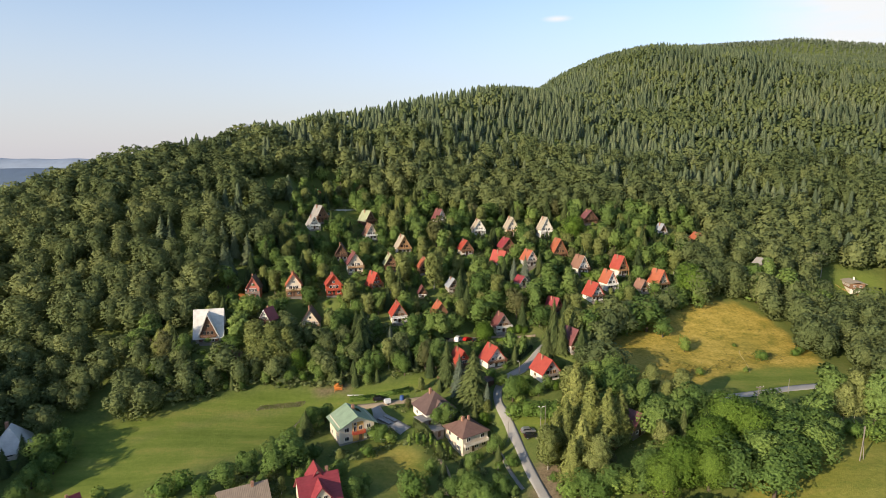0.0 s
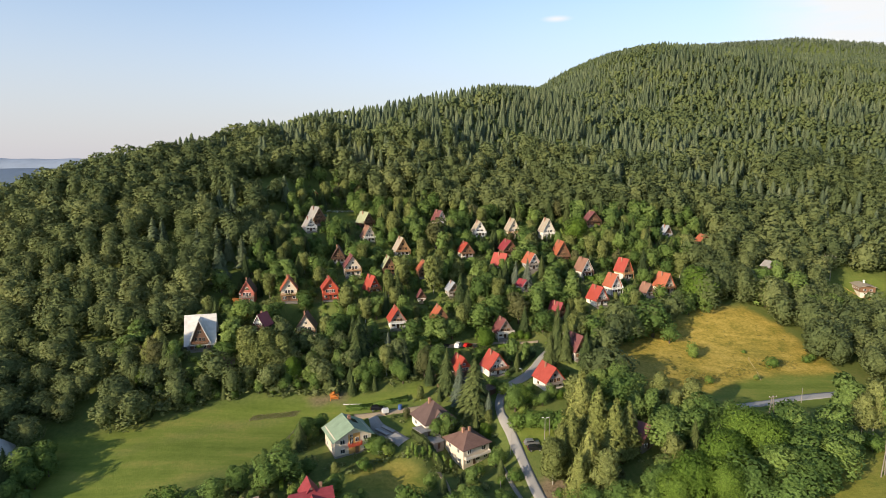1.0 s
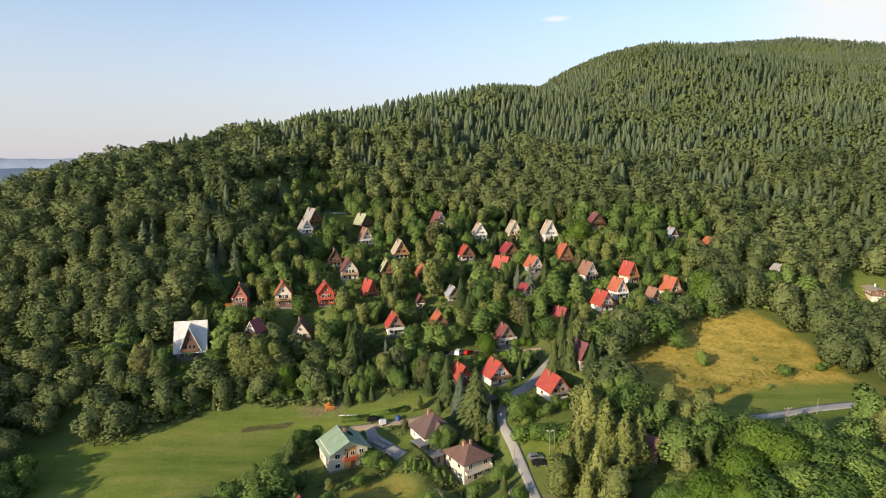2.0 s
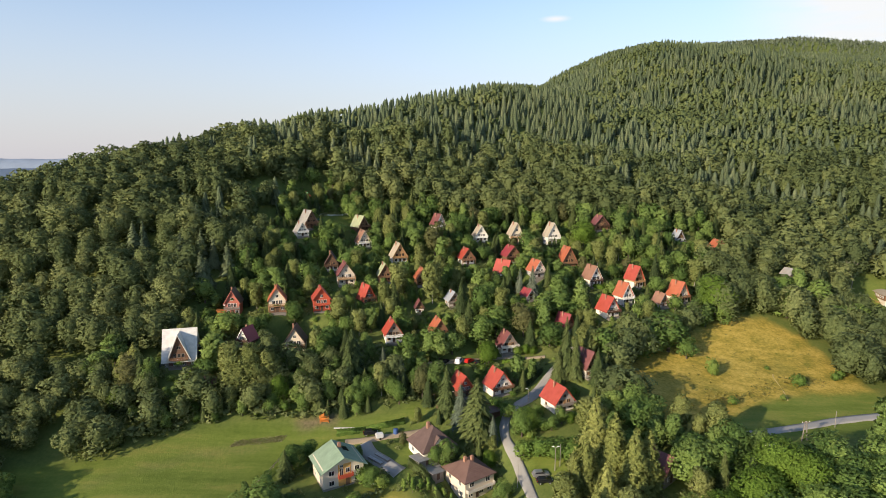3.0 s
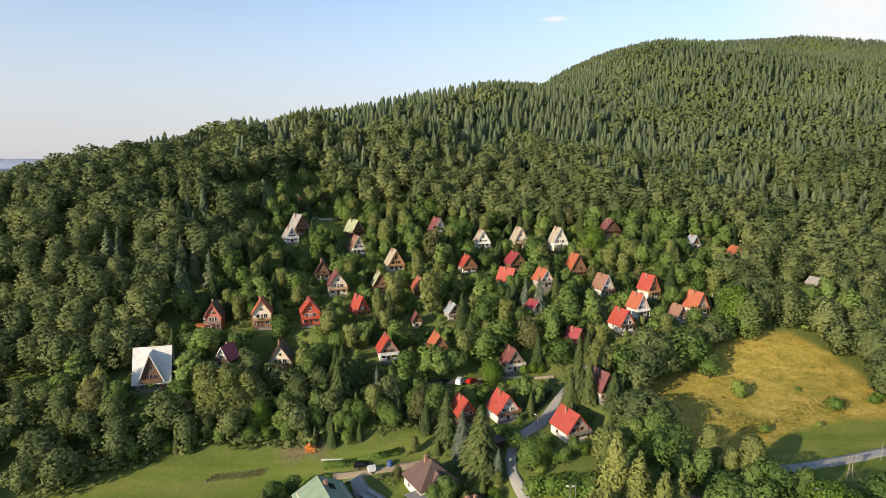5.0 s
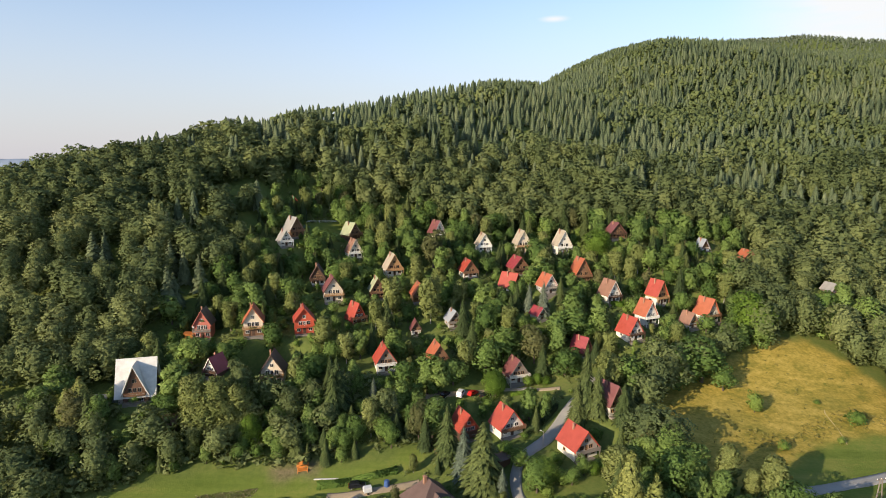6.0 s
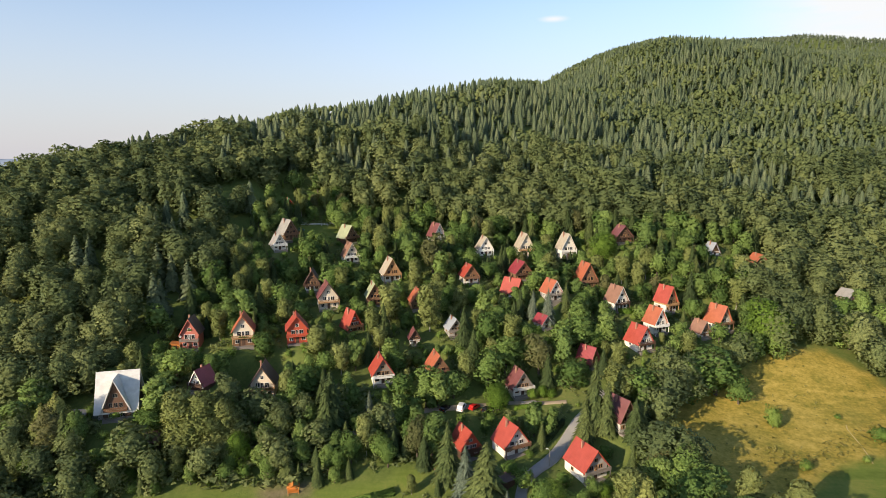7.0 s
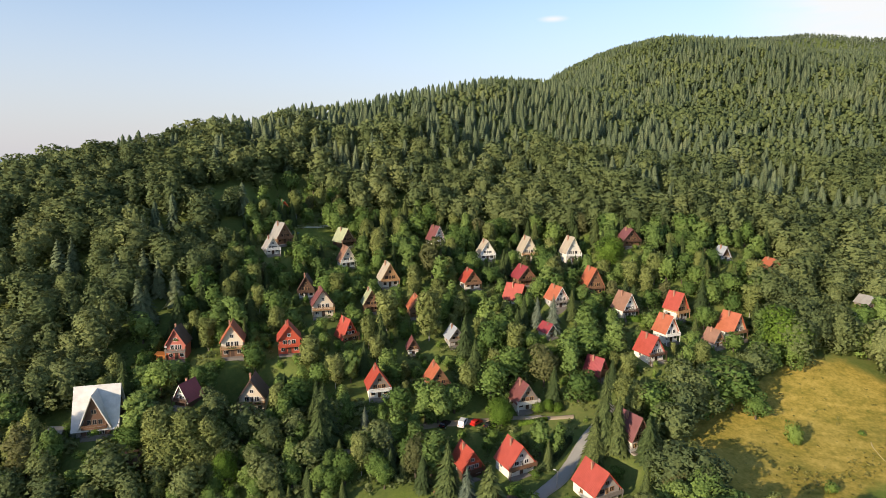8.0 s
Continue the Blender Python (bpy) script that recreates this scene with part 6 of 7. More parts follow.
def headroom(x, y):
    """How tall a tree may grow here: low below each house, to keep its front in sight and in the sun."""
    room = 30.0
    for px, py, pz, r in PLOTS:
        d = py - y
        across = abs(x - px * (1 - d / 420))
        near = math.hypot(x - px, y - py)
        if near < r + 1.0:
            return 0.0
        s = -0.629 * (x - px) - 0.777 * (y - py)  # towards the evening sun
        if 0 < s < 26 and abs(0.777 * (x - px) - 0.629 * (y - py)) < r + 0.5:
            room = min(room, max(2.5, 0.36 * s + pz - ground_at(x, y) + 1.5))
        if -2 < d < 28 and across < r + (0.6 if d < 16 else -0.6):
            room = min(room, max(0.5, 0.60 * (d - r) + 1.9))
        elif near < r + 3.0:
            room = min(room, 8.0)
    for px in range(-6, 40, 3):  # the verge below the dirt track stays open
        d = 228.5 - y
        if 0 < d < 12 and abs(x - px) < 2:
            room = min(room, 0.45 * d)
    return room


def fill(area, gap, shrubs, seed, size=1.0, needles=0.0):
    local = random.Random(seed)
    n = 0
    for x, y in scatter(min(p[0] for p in area), max(p[0] for p in area), min(p[1] for p in area), max(p[1] for p in area), gap):
        if not in_polygon(np.array([x]), np.array([y]), area)[0] or any(in_polygon(np.array([x]), np.array([y]), a)[0] for a in OPEN + LAWNS + [DRY_GARDEN]):
            continue
        gap_lane = lane_gap(x, y)
        if gap_lane < 3.0 or any(math.hypot(x - a, y - b) < (1.8 + 0.15 * h * g) * min(1, size + 0.2) for a, b, h, g in PLANTED):
            continue
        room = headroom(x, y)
        k = local.random()
        tone = noise.noise((x / 40, y / 40, 2.2))
        if room < 1.2:
            continue
        if room < 4.5:
            if k < shrubs:
                plant("shrub", x, y, local.uniform(0.8, 1.0) * min(room, 3.2), local.uniform(0.9, 1.4))
                n += 1
            continue
        if local.random() < needles * (1.0 if x > -45 else 0.2):
            plant("spruce", x, y, min(room, size * local.uniform(8, 16)), local.uniform(1.0, 1.4))
        elif k < 0.30:
            plant("broadleaf", x, y, min(room, size * local.uniform(7, 14)), local.uniform(1.0, 1.5))
        elif k < 0.50:
            plant("ash", x, y, min(room, size * local.uniform(8, 15)), local.uniform(1.0, 1.4))
        elif k < 0.68 + 0.1 * tone:
            plant("spruce", x, y, min(room, size * local.uniform(8, 15)), local.uniform(0.95, 1.3))
        elif k < 0.80:
            plant("birch", x, y, min(room, size * local.uniform(10, 16)), local.uniform(1.0, 1.3))
        elif k < 0.84:
            plant("autumn", x, y, min(room, size * local.uniform(8, 14)), local.uniform(1.0, 1.3))
        elif k < 0.88:
            plant("thuja", x, y, min(room, local.uniform(4, 7)), local.uniform(0.9, 1.2))
        else:
            plant("shrub", x, y, min(room, local.uniform(2, 4)), local.uniform(0.9, 1.4))
        n += 1
    return n

# an unseen row of tall trees, added west of the meadow to shade it
for x, y, h in ((-152, 150, 27), (-147, 145, 26), (-142, 140, 27), (-138, 134, 26), (-133, 130, 23), (-127, 124, 17), (-158, 158, 26), (-145, 135, 25), (-166, 168, 31), (-172, 178, 30), (-164, 150, 32), (-172, 160, 31), (-158, 142, 30), (-180, 190, 29)):
    plant("spruce" if h % 2 else "broadleaf", x, y, h, 1.3)
for x, y, h in ((56, 112, 15), (63, 107, 16), (70, 104, 15), (50, 118, 14), (77, 101, 14)):  # unseen trees added below the pasture to throw shade on it
    plant("broadleaf", x, y, h, 1.4)
for x, y in ((40.0, 157.0), (45.0, 155.0), (37.5, 159.0), (48.5, 154.5), (42.5, 153.0)):
    plant("russet", x, y, 3.0, 1.3)


def foundation_planting(seed):
    """Shrubs and small trees close round the foot of each hillside house."""
    local = random.Random(seed)
    for px, py, pz, r in PLOTS:
        if py < 205:
            continue
        for _ in range(3):
            a = local.uniform(185, 355)
            d = r + local.uniform(-0.4, 1.6)
            x, y = px + d * math.cos(radians(a)), py + d * math.sin(radians(a))
            side = abs(math.cos(radians(a)))
            if lane_gap(x, y) > 3.0 and all(math.hypot(x - c[0], y - c[1]) > c[3] + 0.2 for c in PLOTS if c[:2] != (px, py)):
                plant(local.choice(("shrub", "thuja")), x, y, local.uniform(1.1, 1.9) + 1.8 * side * local.random(), local.uniform(0.9, 1.4))


foundation_planting(17)
HILL_GARDENS = [p for p in VILLAGE if p[1] > 200]
fill(HILL_GARDENS, 4.8, 0.8, 4)
YOUNG_BELT = [(-100, 202), (-87, 190), (-74, 196), (-63, 198), (-47, 199), (-30, 200), (-18, 203), (-6, 209), (6, 218), (-4, 228), (-40, 230), (-98, 228)]
fill(YOUNG_BELT, 4.1, 0.9, 11, 0.62, 0.45)
VALLEY_GARDENS = [(-62, 150), (-48, 140), (-20, 138), (22, 140), (18, 170), (14, 200), (4, 205), (-30, 198), (-46, 186), (-46, 172), (-60, 164)]
fill(VALLEY_GARDENS, 6.6, 0.85, 21, 0.45)
EAST_GARDENS = [(28, 135), (72, 132), (88, 148), (84, 168), (70, 182), (60, 205), (44, 196), (40, 184), (30, 164)]
fill(EAST_GARDENS, 6.0, 0.85, 31, 0.9)


def undergrowth(area, gap, seed, low=0.7, high=2.1):
    """Low scrub and garden plants under and between the trees."""
    p = scatter(min(q[0] for q in area), max(q[0] for q in area), min(q[1] for q in area), max(q[1] for q in area), gap)
    x, y = p.T
    ok = in_polygon(x, y, area)
    for a in OPEN + LAWNS:
        ok &= ~in_polygon(x, y, a)
    for px, py, pz, r in PLOTS:
        ok &= np.hypot(x - px, y - py) > r
    ok &= np.array([lane_gap(a, b) > 2.9 for a, b in p])
    ok &= patchy(x, y, 11, seed) > -0.25
    n = int(ok.sum())
    return np.column_stack([x[ok], y[ok], rng.uniform(low, high, n), rng.uniform(1.0, 1.8, n), np.clip(rng.normal(0.62, 0.25, n), 0, 1)])


def rough_patch(area, gap, seed, low, high):
    """Docks, thistles and uncut tufts standing in open grass."""
    p = scatter(min(q[0] for q in area), max(q[0] for q in area), min(q[1] for q in area), max(q[1] for q in area), gap)
    x, y = p.T
    ok = in_polygon(x, y, area) & (patchy(x, y, 9, seed) + 0.4 * patchy(x, y, 3, seed + 3) > 0.12)
    n = int(ok.sum())
    return np.column_stack([x[ok], y[ok], rng.uniform(low, high, n), rng.uniform(1.0, 1.9, n), np.clip(rng.normal(0.5, 0.25, n), 0, 1)])


UNCUT_STRIP = [(78, 194), (96, 201), (116, 207), (134, 213), (132, 221), (112, 216), (92, 209), (78, 204)]
MEADOW_EDGE = [(-160, 178), (-127, 177), (-108, 180), (-93, 186), (-86, 191), (-88, 206), (-120, 216), (-160, 214)]
scrub = np.vstack([undergrowth(HILL_GARDENS, 2.9, 1.1, 0.6, 2.0), undergrowth(VALLEY_GARDENS, 3.4, 2.1), undergrowth(EAST_GARDENS, 3.8, 3.1), undergrowth(YOUNG_BELT, 2.9, 4.1, 1.2, 3.6), undergrowth(MEADOW_EDGE, 2.9, 5.1, 1.5, 4.8)])
uncut = np.vstack([rough_patch(UNCUT_STRIP, 1.5, 6.4, 0.35, 0.9), rough_patch(HAY_MEADOW, 3.4, 9.4, 0.3, 0.8)])
spread(uncut, [broadleaf_crown(9, 0.24, rng, 0.0, 0.5, 4, core=False) for _ in range(5)], "uncut_tufts", WOODS["tufts"], "uncut brown-green tufts and thistles in the hay field", "grass")
spread(scrub, [broadleaf_crown(26, 0.17, rng, 0.0, 0.5, 5, core=False) for _ in range(6)], "garden_scrub", WOODS["broadleaf"], "low green scrub and garden plants between the trees", "scrub")
bed = scatter(0, 1, 0, 1, 0.028)
bed = np.column_stack([-64.5 + 15.2 * bed[:, 0] - 1.0 * bed[:, 1] * 0 + 0.8 * bed[:, 1], 187.4 + 2.9 * bed[:, 0] + 2.7 * bed[:, 1]])
bed = bed[rng.uniform(0, 1, len(bed)) < 0.45]
spread(np.column_stack([bed, rng.uniform(0.2, 0.45, len(bed)), rng.uniform(1.0, 1.8, len(bed)), rng.uniform(0, 1, len(bed))]),
       [broadleaf_crown(6, 0.3, rng, 0.0, 0.5, 3, core=False) for _ in range(4)], "crop_bed", WOODS["dry"], "strip of dry pale stalks in the mown meadow", "crop")


# ---- cars, posts and garden things ----
CAR_SILVER = surface("silver_car_paint", (0.42, 0.43, 0.44), 0.3, 0.03, 1.0, metal=0.6)
CAR_BLACK = surface("dark_car_paint", (0.02, 0.022, 0.026), 0.25, 0.03, 1.0, metal=0.3)
CAR_GREEN = surface("green_car_paint", (0.03, 0.13, 0.10), 0.3, 0.03, 1.0)
CAR_WHITE = surface("white_car_paint", (0.78, 0.78, 0.76), 0.35, 0.03, 1.0)
CAR_RED = surface("red_car_paint", (0.50, 0.02, 0.015), 0.3, 0.03, 1.0)
RUBBER = surface("tyre_rubber", (0.02, 0.02, 0.02), 0.9, 0.05, 1.0)
LAMP_GLASS = surface("headlamp_glass", (0.75, 0.75, 0.72), 0.15, 0.02, 1.0)
TAIL_GLASS = surface("tail_lamp", (0.40, 0.01, 0.01), 0.2, 0.02, 1.0)
ORANGE_PAINT = surface("orange_boards", (0.62, 0.22, 0.04), 0.7, 0.1, 1.0)
BLUE_PLASTIC = surface("blue_plastic", (0.05, 0.11, 0.30), 0.5, 0.1, 1.0)
STONE = surface("pale_stone", (0.50, 0.46, 0.40), 0.9, 0.2, 0.8)


def car(name, x, y, turn, paint, label, length=4.4, wide=1.8, tall=1.5, van=False):
    o = tagged(new(name), label, "van" if van else "car", "parked cars")
    o.matrix_world = pose(x, y, ground_at(x, y) + 0.24, 0, 0, turn)
    l, w = length / 2, wide / 2
    nose = 0.86 if not van else 1.15
    prof = [(-l, 0.35), (-l + 0.08, 0.88), (-l + 0.5, 0.96), (l - (1.3 if not van else 0.7), 0.98), (l - 0.12, nose), (l, 0.5), (l - 0.05, 0.28), (-l + 0.05, 0.28)]
    bm = prism(bmesh.new(), [(p[0], p[1]) for p in prof], -w, w, "y")
    bmesh.ops.bevel(bm, geom=list(bm.edges), offset=0.05, segments=2, affect="EDGES")
    part("body", bm, paint, o)
    back = -l + (0.25 if not van else 0.1)
    front = l - (1.15 if not van else 0.75)
    cab = [(back, 0.97), (back + 0.35, tall - 0.06), (back + 0.6, tall), (front - 0.75, tall), (front, 0.97)]
    bm = prism(bmesh.new(), cab, -w + 0.12, w - 0.12, "y")
    bmesh.ops.bevel(bm, geom=list(bm.edges), offset=0.06, segments=2, affect="EDGES")
    part("cabin", bm, paint, o)
    for s in (-1, 1):
        bm = prism(bmesh.new(), [(back + 0.3, 1.03), (back + 0.5, tall - 0.14), (front - 0.75, tall - 0.14), (front - 0.2, 1.03)], s * (w - 0.125), s * (w - 0.105), "y")
        part("side_window", bm, GLASS, o, "dark side window")
    bm = bmesh.new()
    v = [bm.verts.new(c) for c in ((front - 0.02, -w + 0.25, 1.02), (front - 0.02, w - 0.25, 1.02), (front - 0.66, w - 0.28, tall - 0.06), (front - 0.66, -w + 0.28, tall - 0.06))]
    bm.faces.new(v)
    bmesh.ops.solidify(bm, geom=list(bm.faces), thickness=-0.03)
    part("windscreen", bm, GLASS, o, "dark windscreen")
    for a in (-l + 0.8, l - 0.85):
        for s in (-1, 1):
            bm = bmesh.new()
            bmesh.ops.create_cone(bm, cap_ends=True, segments=18, radius1=0.33, radius2=0.33, depth=0.22, matrix=pose(a, s * (w - 0.08), 0.09, 90, 0, 0))
            wheel = part("wheel", bm, RUBBER, o, "black tyre")
            bm = bmesh.new()
            bmesh.ops.create_cone(bm, cap_ends=True, segments=14, radius1=0.20, radius2=0.17, depth=0.05, matrix=pose(a, s * (w + 0.05), 0.09, 90, 0, 0))
            part("rim", bm, STEEL, wheel, "grey wheel rim")
    for s in (-1, 1):
        part("headlight", box(bmesh.new(), l - 0.10, l + 0.01, s * (w - 0.42) - 0.16, s * (w - 0.42) + 0.16, 0.60, 0.74), LAMP_GLASS, o, "clear headlight")
        part("tail_light", box(bmesh.new(), -l - 0.01, -l + 0.08, s * (w - 0.3) - 0.12, s * (w - 0.3) + 0.12, 0.66, 0.84), TAIL_GLASS, o, "red tail light")
    return o


car("car", 26.6, 168.8, 8, CAR_SILVER, "silver estate car parked on the grass by the lane", 4.6, 1.85, 1.6)
car("car", 27.2, 166.3, 8, CAR_BLACK, "black car parked beside the silver one", 4.3, 1.8, 1.45)
car("van", 6.0, 226.6, 72, CAR_WHITE, "white van parked on the dirt track", 4.6, 1.9, 1.95, True)
car("car", 9.9, 226.8, 48, CAR_RED, "red car parked on the dirt track", 4.0, 1.7, 1.5)
car("car", 14.0, 226.0, 40, CAR_BLACK, "black car parked on the dirt track", 4.3, 1.8, 1.45)
car("car", 1.0, 226.2, 60, CAR_BLACK, "dark car parked on the dirt track", 4.2, 1.75, 1.45)
car("car", -65.7, 329.0, 24, CAR_GREEN, "dark green car at the end of the upper lawn", 4.2, 1.75, 1.5)
car("car", -22.4, 192.4, 10, CAR_BLACK, "dark car parked behind the green-roofed house", 4.5, 1.8, 1.6)


def pole(name, x, y, tall, material, label, radius=0.11, arms=0, lean=0.0):
    """A tapered post; arms: street lamp heads on curved brackets."""
    o = tagged(new(name), label, "street lamp" if arms else "pole")
    o.matrix_world = pose(x, y, ground_at(x, y) - 0.2, 0, lean, 0)
    bm = bmesh.new()
    bmesh.ops.create_cone(bm, cap_ends=True, segments=10, radius1=radius, radius2=radius * 0.62, depth=tall + 0.4, matrix=pose(0, 0, tall / 2, 0, 0, 0))
    part("post", bm, material, o)
    for k in range(arms):
        s = (-1, 1)[k % 2]
        bm = bmesh.new()
        bmesh.ops.create_cone(bm, cap_ends=True, segments=8, radius1=0.05, radius2=0.04, depth=1.0, matrix=pose(s * 0.42, 0, tall + 0.30, 0, s * 62, 0))
        arm = part("bracket", bm, STEEL, o)
        bm = box(bmesh.new(), s * 0.7 - 0.34, s * 0.7 + 0.34, -0.14, 0.14, tall + 0.46, tall + 0.60)
        bmesh.ops.bevel(bm, geom=list(bm.edges), offset=0.04, segments=2, affect="EDGES")
        part("lamp_head", bm, WHITE_PAINT, arm, "white lamp head")
    return o


pole("street_lamp", 30.7, 170.0, 6.8, CONCRETE, "concrete street lamp with two white heads", 0.13, 2)
pole("utility_pole", 32.3, 171.2, 6.6, CONCRETE, "slim concrete pole beside the street lamp")
pole("utility_pole", 20.2, 167.1, 6.8, CONCRETE, "pale concrete pole beside the lane")
pole("street_lamp", 28.2, 202.6, 4.6, CONCRETE, "small lamp post at the bend of the lane", 0.10, 1)
pole("street_lamp", 35.6, 143.1, 5.5, CONCRETE, "concrete street lamp beside the garden", 0.12, 2)
pole("utility_pole", 117.3, 185.5, 5.2, CONCRETE, "concrete pole at the edge of the meadow road")
pole("utility_pole", 15.6, 151.2, 4.0, CONCRETE, "short pale pole in a garden")
pole("utility_pole", 107.2, 137.7, 9.4, GREY_WOOD, "tall weathered wooden pole in the meadow", 0.15, 0, 3)
pole("utility_pole", 108.6, 138.3, 9.0, GREY_WOOD, "weathered wooden strut of a leaning pole", 0.13, 0, -5)
pole("utility_pole", -1.4, 220.4, 5.4, CONCRETE, "concrete pole with a notice board near the track")


def a_pole(x, y, tall, spread_at_foot, label, cross=True):
    """Two leaning legs under one cross arm with insulators."""
    o = tagged(new("power_pole"), label, "power pole")
    o.matrix_world = pose(x, y, ground_at(x, y) - 0.3, 0, 0, 12)
    for s in (-1, 1):
        bm = bmesh.new()
        a = math.atan2(spread_at_foot / 2 - 0.25, tall)
        bmesh.ops.create_cone(bm, cap_ends=True, segments=10, radius1=0.17, radius2=0.11, depth=tall / math.cos(a) + 0.3,
                              matrix=pose(s * (spread_at_foot / 2 + 0.25) / 2, 0, tall / 2, 0, -s * math.degrees(a), 0))
        part("leg", bm, GREY_WOOD, o)
    part("cross_arm", box(bmesh.new(), -1.4, 1.4, -0.09, 0.09, tall - 0.35, tall - 0.15), GREY_WOOD, o)
    part("brace", box(bmesh.new(), -spread_at_foot * 0.34, spread_at_foot * 0.34, -0.07, 0.07, tall * 0.42, tall * 0.42 + 0.16), GREY_WOOD, o)
    for c in (-1.2, 0.0, 1.2):
        bm = bmesh.new()
        bmesh.ops.create_cone(bm, cap_ends=True, segments=10, radius1=0.09, radius2=0.06, depth=0.26, matrix=pose(c, 0, tall - 0.02, 0, 0, 0))
        part("insulator", bm, WHITE_PAINT, o, "white insulator")
    return o


a_pole(100.5, 143.2, 9.0, 3.2, "weathered two-legged wooden power pole in the meadow")
a_pole(82.0, 158.8, 8.0, 2.4, "two-legged wooden power pole among the trees")
a_pole(102.0, 175.8, 6.0, 1.8, "small two-legged pole beside the meadow road")


def hedge(points, wide, tall, label, leaf="shrub"):
    """A clipped hedge: a leafy wall along a line."""
    p = np.array(points, float)
    n = int(np.linalg.norm(np.diff(p, axis=0), axis=1).sum() * wide * tall * 26)
    t = rng.uniform(0, len(p) - 1, n)
    c = np.stack([np.interp(t, np.arange(len(p)), p[:, q]) for q in (0, 1)], 1)
    d = np.diff(p, axis=0)[np.minimum(t.astype(int), len(p) - 2)]
    side = np.stack([-d[:, 1], d[:, 0]], 1) / np.linalg.norm(d, axis=1)[:, None]
    face = rng.integers(0, 3, n)
    off = np.where(face == 0, -0.5, np.where(face == 1, 0.5, rng.uniform(-0.5, 0.5, n))) * wide * rng.uniform(0.85, 1.1, n)
    up = np.where(face == 2, rng.uniform(0.92, 1.08, n), rng.uniform(0.05, 1, n)) * tall
    q = c + side * off[:, None]
    nor = np.where((face == 2)[:, None], (0, 0, 1), np.column_stack([side * np.sign(off)[:, None], np.full(n, 0.2)]))
    leaves = cards(np.column_stack([q, land(q[:, 0], q[:, 1]) + up]), nor + rng.normal(scale=0.35, size=(n, 3)), 0.22, rng, 1.0, nor)
    core = []
    for a, b in zip(p, p[1:]):
        s = np.array([-(b - a)[1], (b - a)[0]]) / np.linalg.norm(b - a) * wide * 0.42
        q = np.array([a - s, a + s, b + s, b - s])
        z = land(q[:, 0], q[:, 1])
        mid = np.append((a + b) / 2, z.mean() + tall * 0.3)
        w = np.vstack([np.column_stack([q, z - 0.2]), np.column_stack([q, z + tall * 0.9])])
        core.append((w, tri_quads([(0, 1, 2, 3), (4, 5, 6, 7), (0, 1, 5, 4), (1, 2, 6, 5), (2, 3, 7, 6), (3, 0, 4, 7)]), unit(w - mid)))
    v, f, soft = merge(leaves, *core)
    o = tagged(new("hedge"), label, "hedge", "garden hedges")
    part_ob = new("leaves", mesh_of("hedge_leaves", v, f, LEAF[leaf], normals=soft))
    part_ob.parent = o
    return o


hedge([(66.0, 270.6), (74.2, 270.9)], 1.2, 1.9, "clipped yellow-green garden hedge below the white chalet", "lime")
hedge([(-9.5, 177.5), (-4.5, 172.0), (0.5, 164.5)], 1.4, 2.6, "tall dark clipped conifer hedge beside the garden path", "spruce")
hedge([(-1.0, 179.2), (6.0, 181.5), (12.5, 183.0)], 1.0, 1.6, "dark clipped hedge behind the brown-roofed house", "spruce")
hedge([(-33.0, 193.0), (-24.0, 194.0), (-12.0, 197.5)], 1.8, 1.1, "rows of low garden crops behind the house", "shrub")
hedge([(-46.0, 160.0), (-44.0, 152.0)], 1.2, 1.6, "garden hedge in the sun", "lime")
hedge([(22.0, 226.6), (30.5, 228.3)], 1.0, 1.0, "low green hedge before the maroon-roofed chalet", "lime")
hedge([(24.0, 207.0), (30.0, 212.0), (35.0, 218.0)], 1.1, 1.7, "dark clipped hedge along the lane", "spruce")


def shed(x, y, turn, w, l, tall, roof, wall, label, fall=0.5):
    o = tagged(new("shed"), label, "shed", "garden sheds")
    o.matrix_world = pose(x, y, ground_at(x, y), 0, 0, turn)
    part("wall", prism(bmesh.new(), [(-w / 2, -1.5), (w / 2, -1.5), (w / 2, tall - fall), (-w / 2, tall)], -l / 2, l / 2), wall, o)
    part("roof", prism(bmesh.new(), [(-w / 2 - 0.4, tall + 0.12), (-w / 2 - 0.4, tall + 0.22), (w / 2 + 0.4, tall - fall + 0.14), (w / 2 + 0.4, tall - fall + 0.04)], -l / 2 - 0.4, l / 2 + 0.4), roof, o)
    part("door", box(bmesh.new(), -0.5, 0.5, -l / 2 - 0.06, -l / 2 - 0.003, 0.0, min(1.95, tall - fall - 0.1)), DARK_WOOD, o)
    return o


shed(-5.6, 178.2, 40, 6.0, 4.0, 2.6, ROOFS["grey"], GREY_WOOD, "low garden shed with a flat grey roof")
shed(-2.2, 174.2, 40, 4.0, 3.2, 2.4, ROOFS["grey"], GREY_WOOD, "small grey lean-to beside the shed")
shed(-78.0, 208.5, 15, 3.6, 8.5, 2.6, ROOFS["dark"], DARK_WOOD, "long open woodshed with a dark roof below the white-roofed house")
shed(16.2, 196.6, -60, 2.6, 3.4, 2.4, ROOFS["dark"], DARK_WOOD, "small dark shed beside the lane")
shed(-101.0, 214.0, 20, 3.0, 4.0, 2.4, ROOFS["grey"], GREY_WOOD, "weathered garden shed in the trees")


shed(-88.0, 246.6, 12, 2.6, 2.8, 2.3, ORANGE_PAINT, ORANGE_PAINT, "orange boarded shed beside the red-fronted chalet")


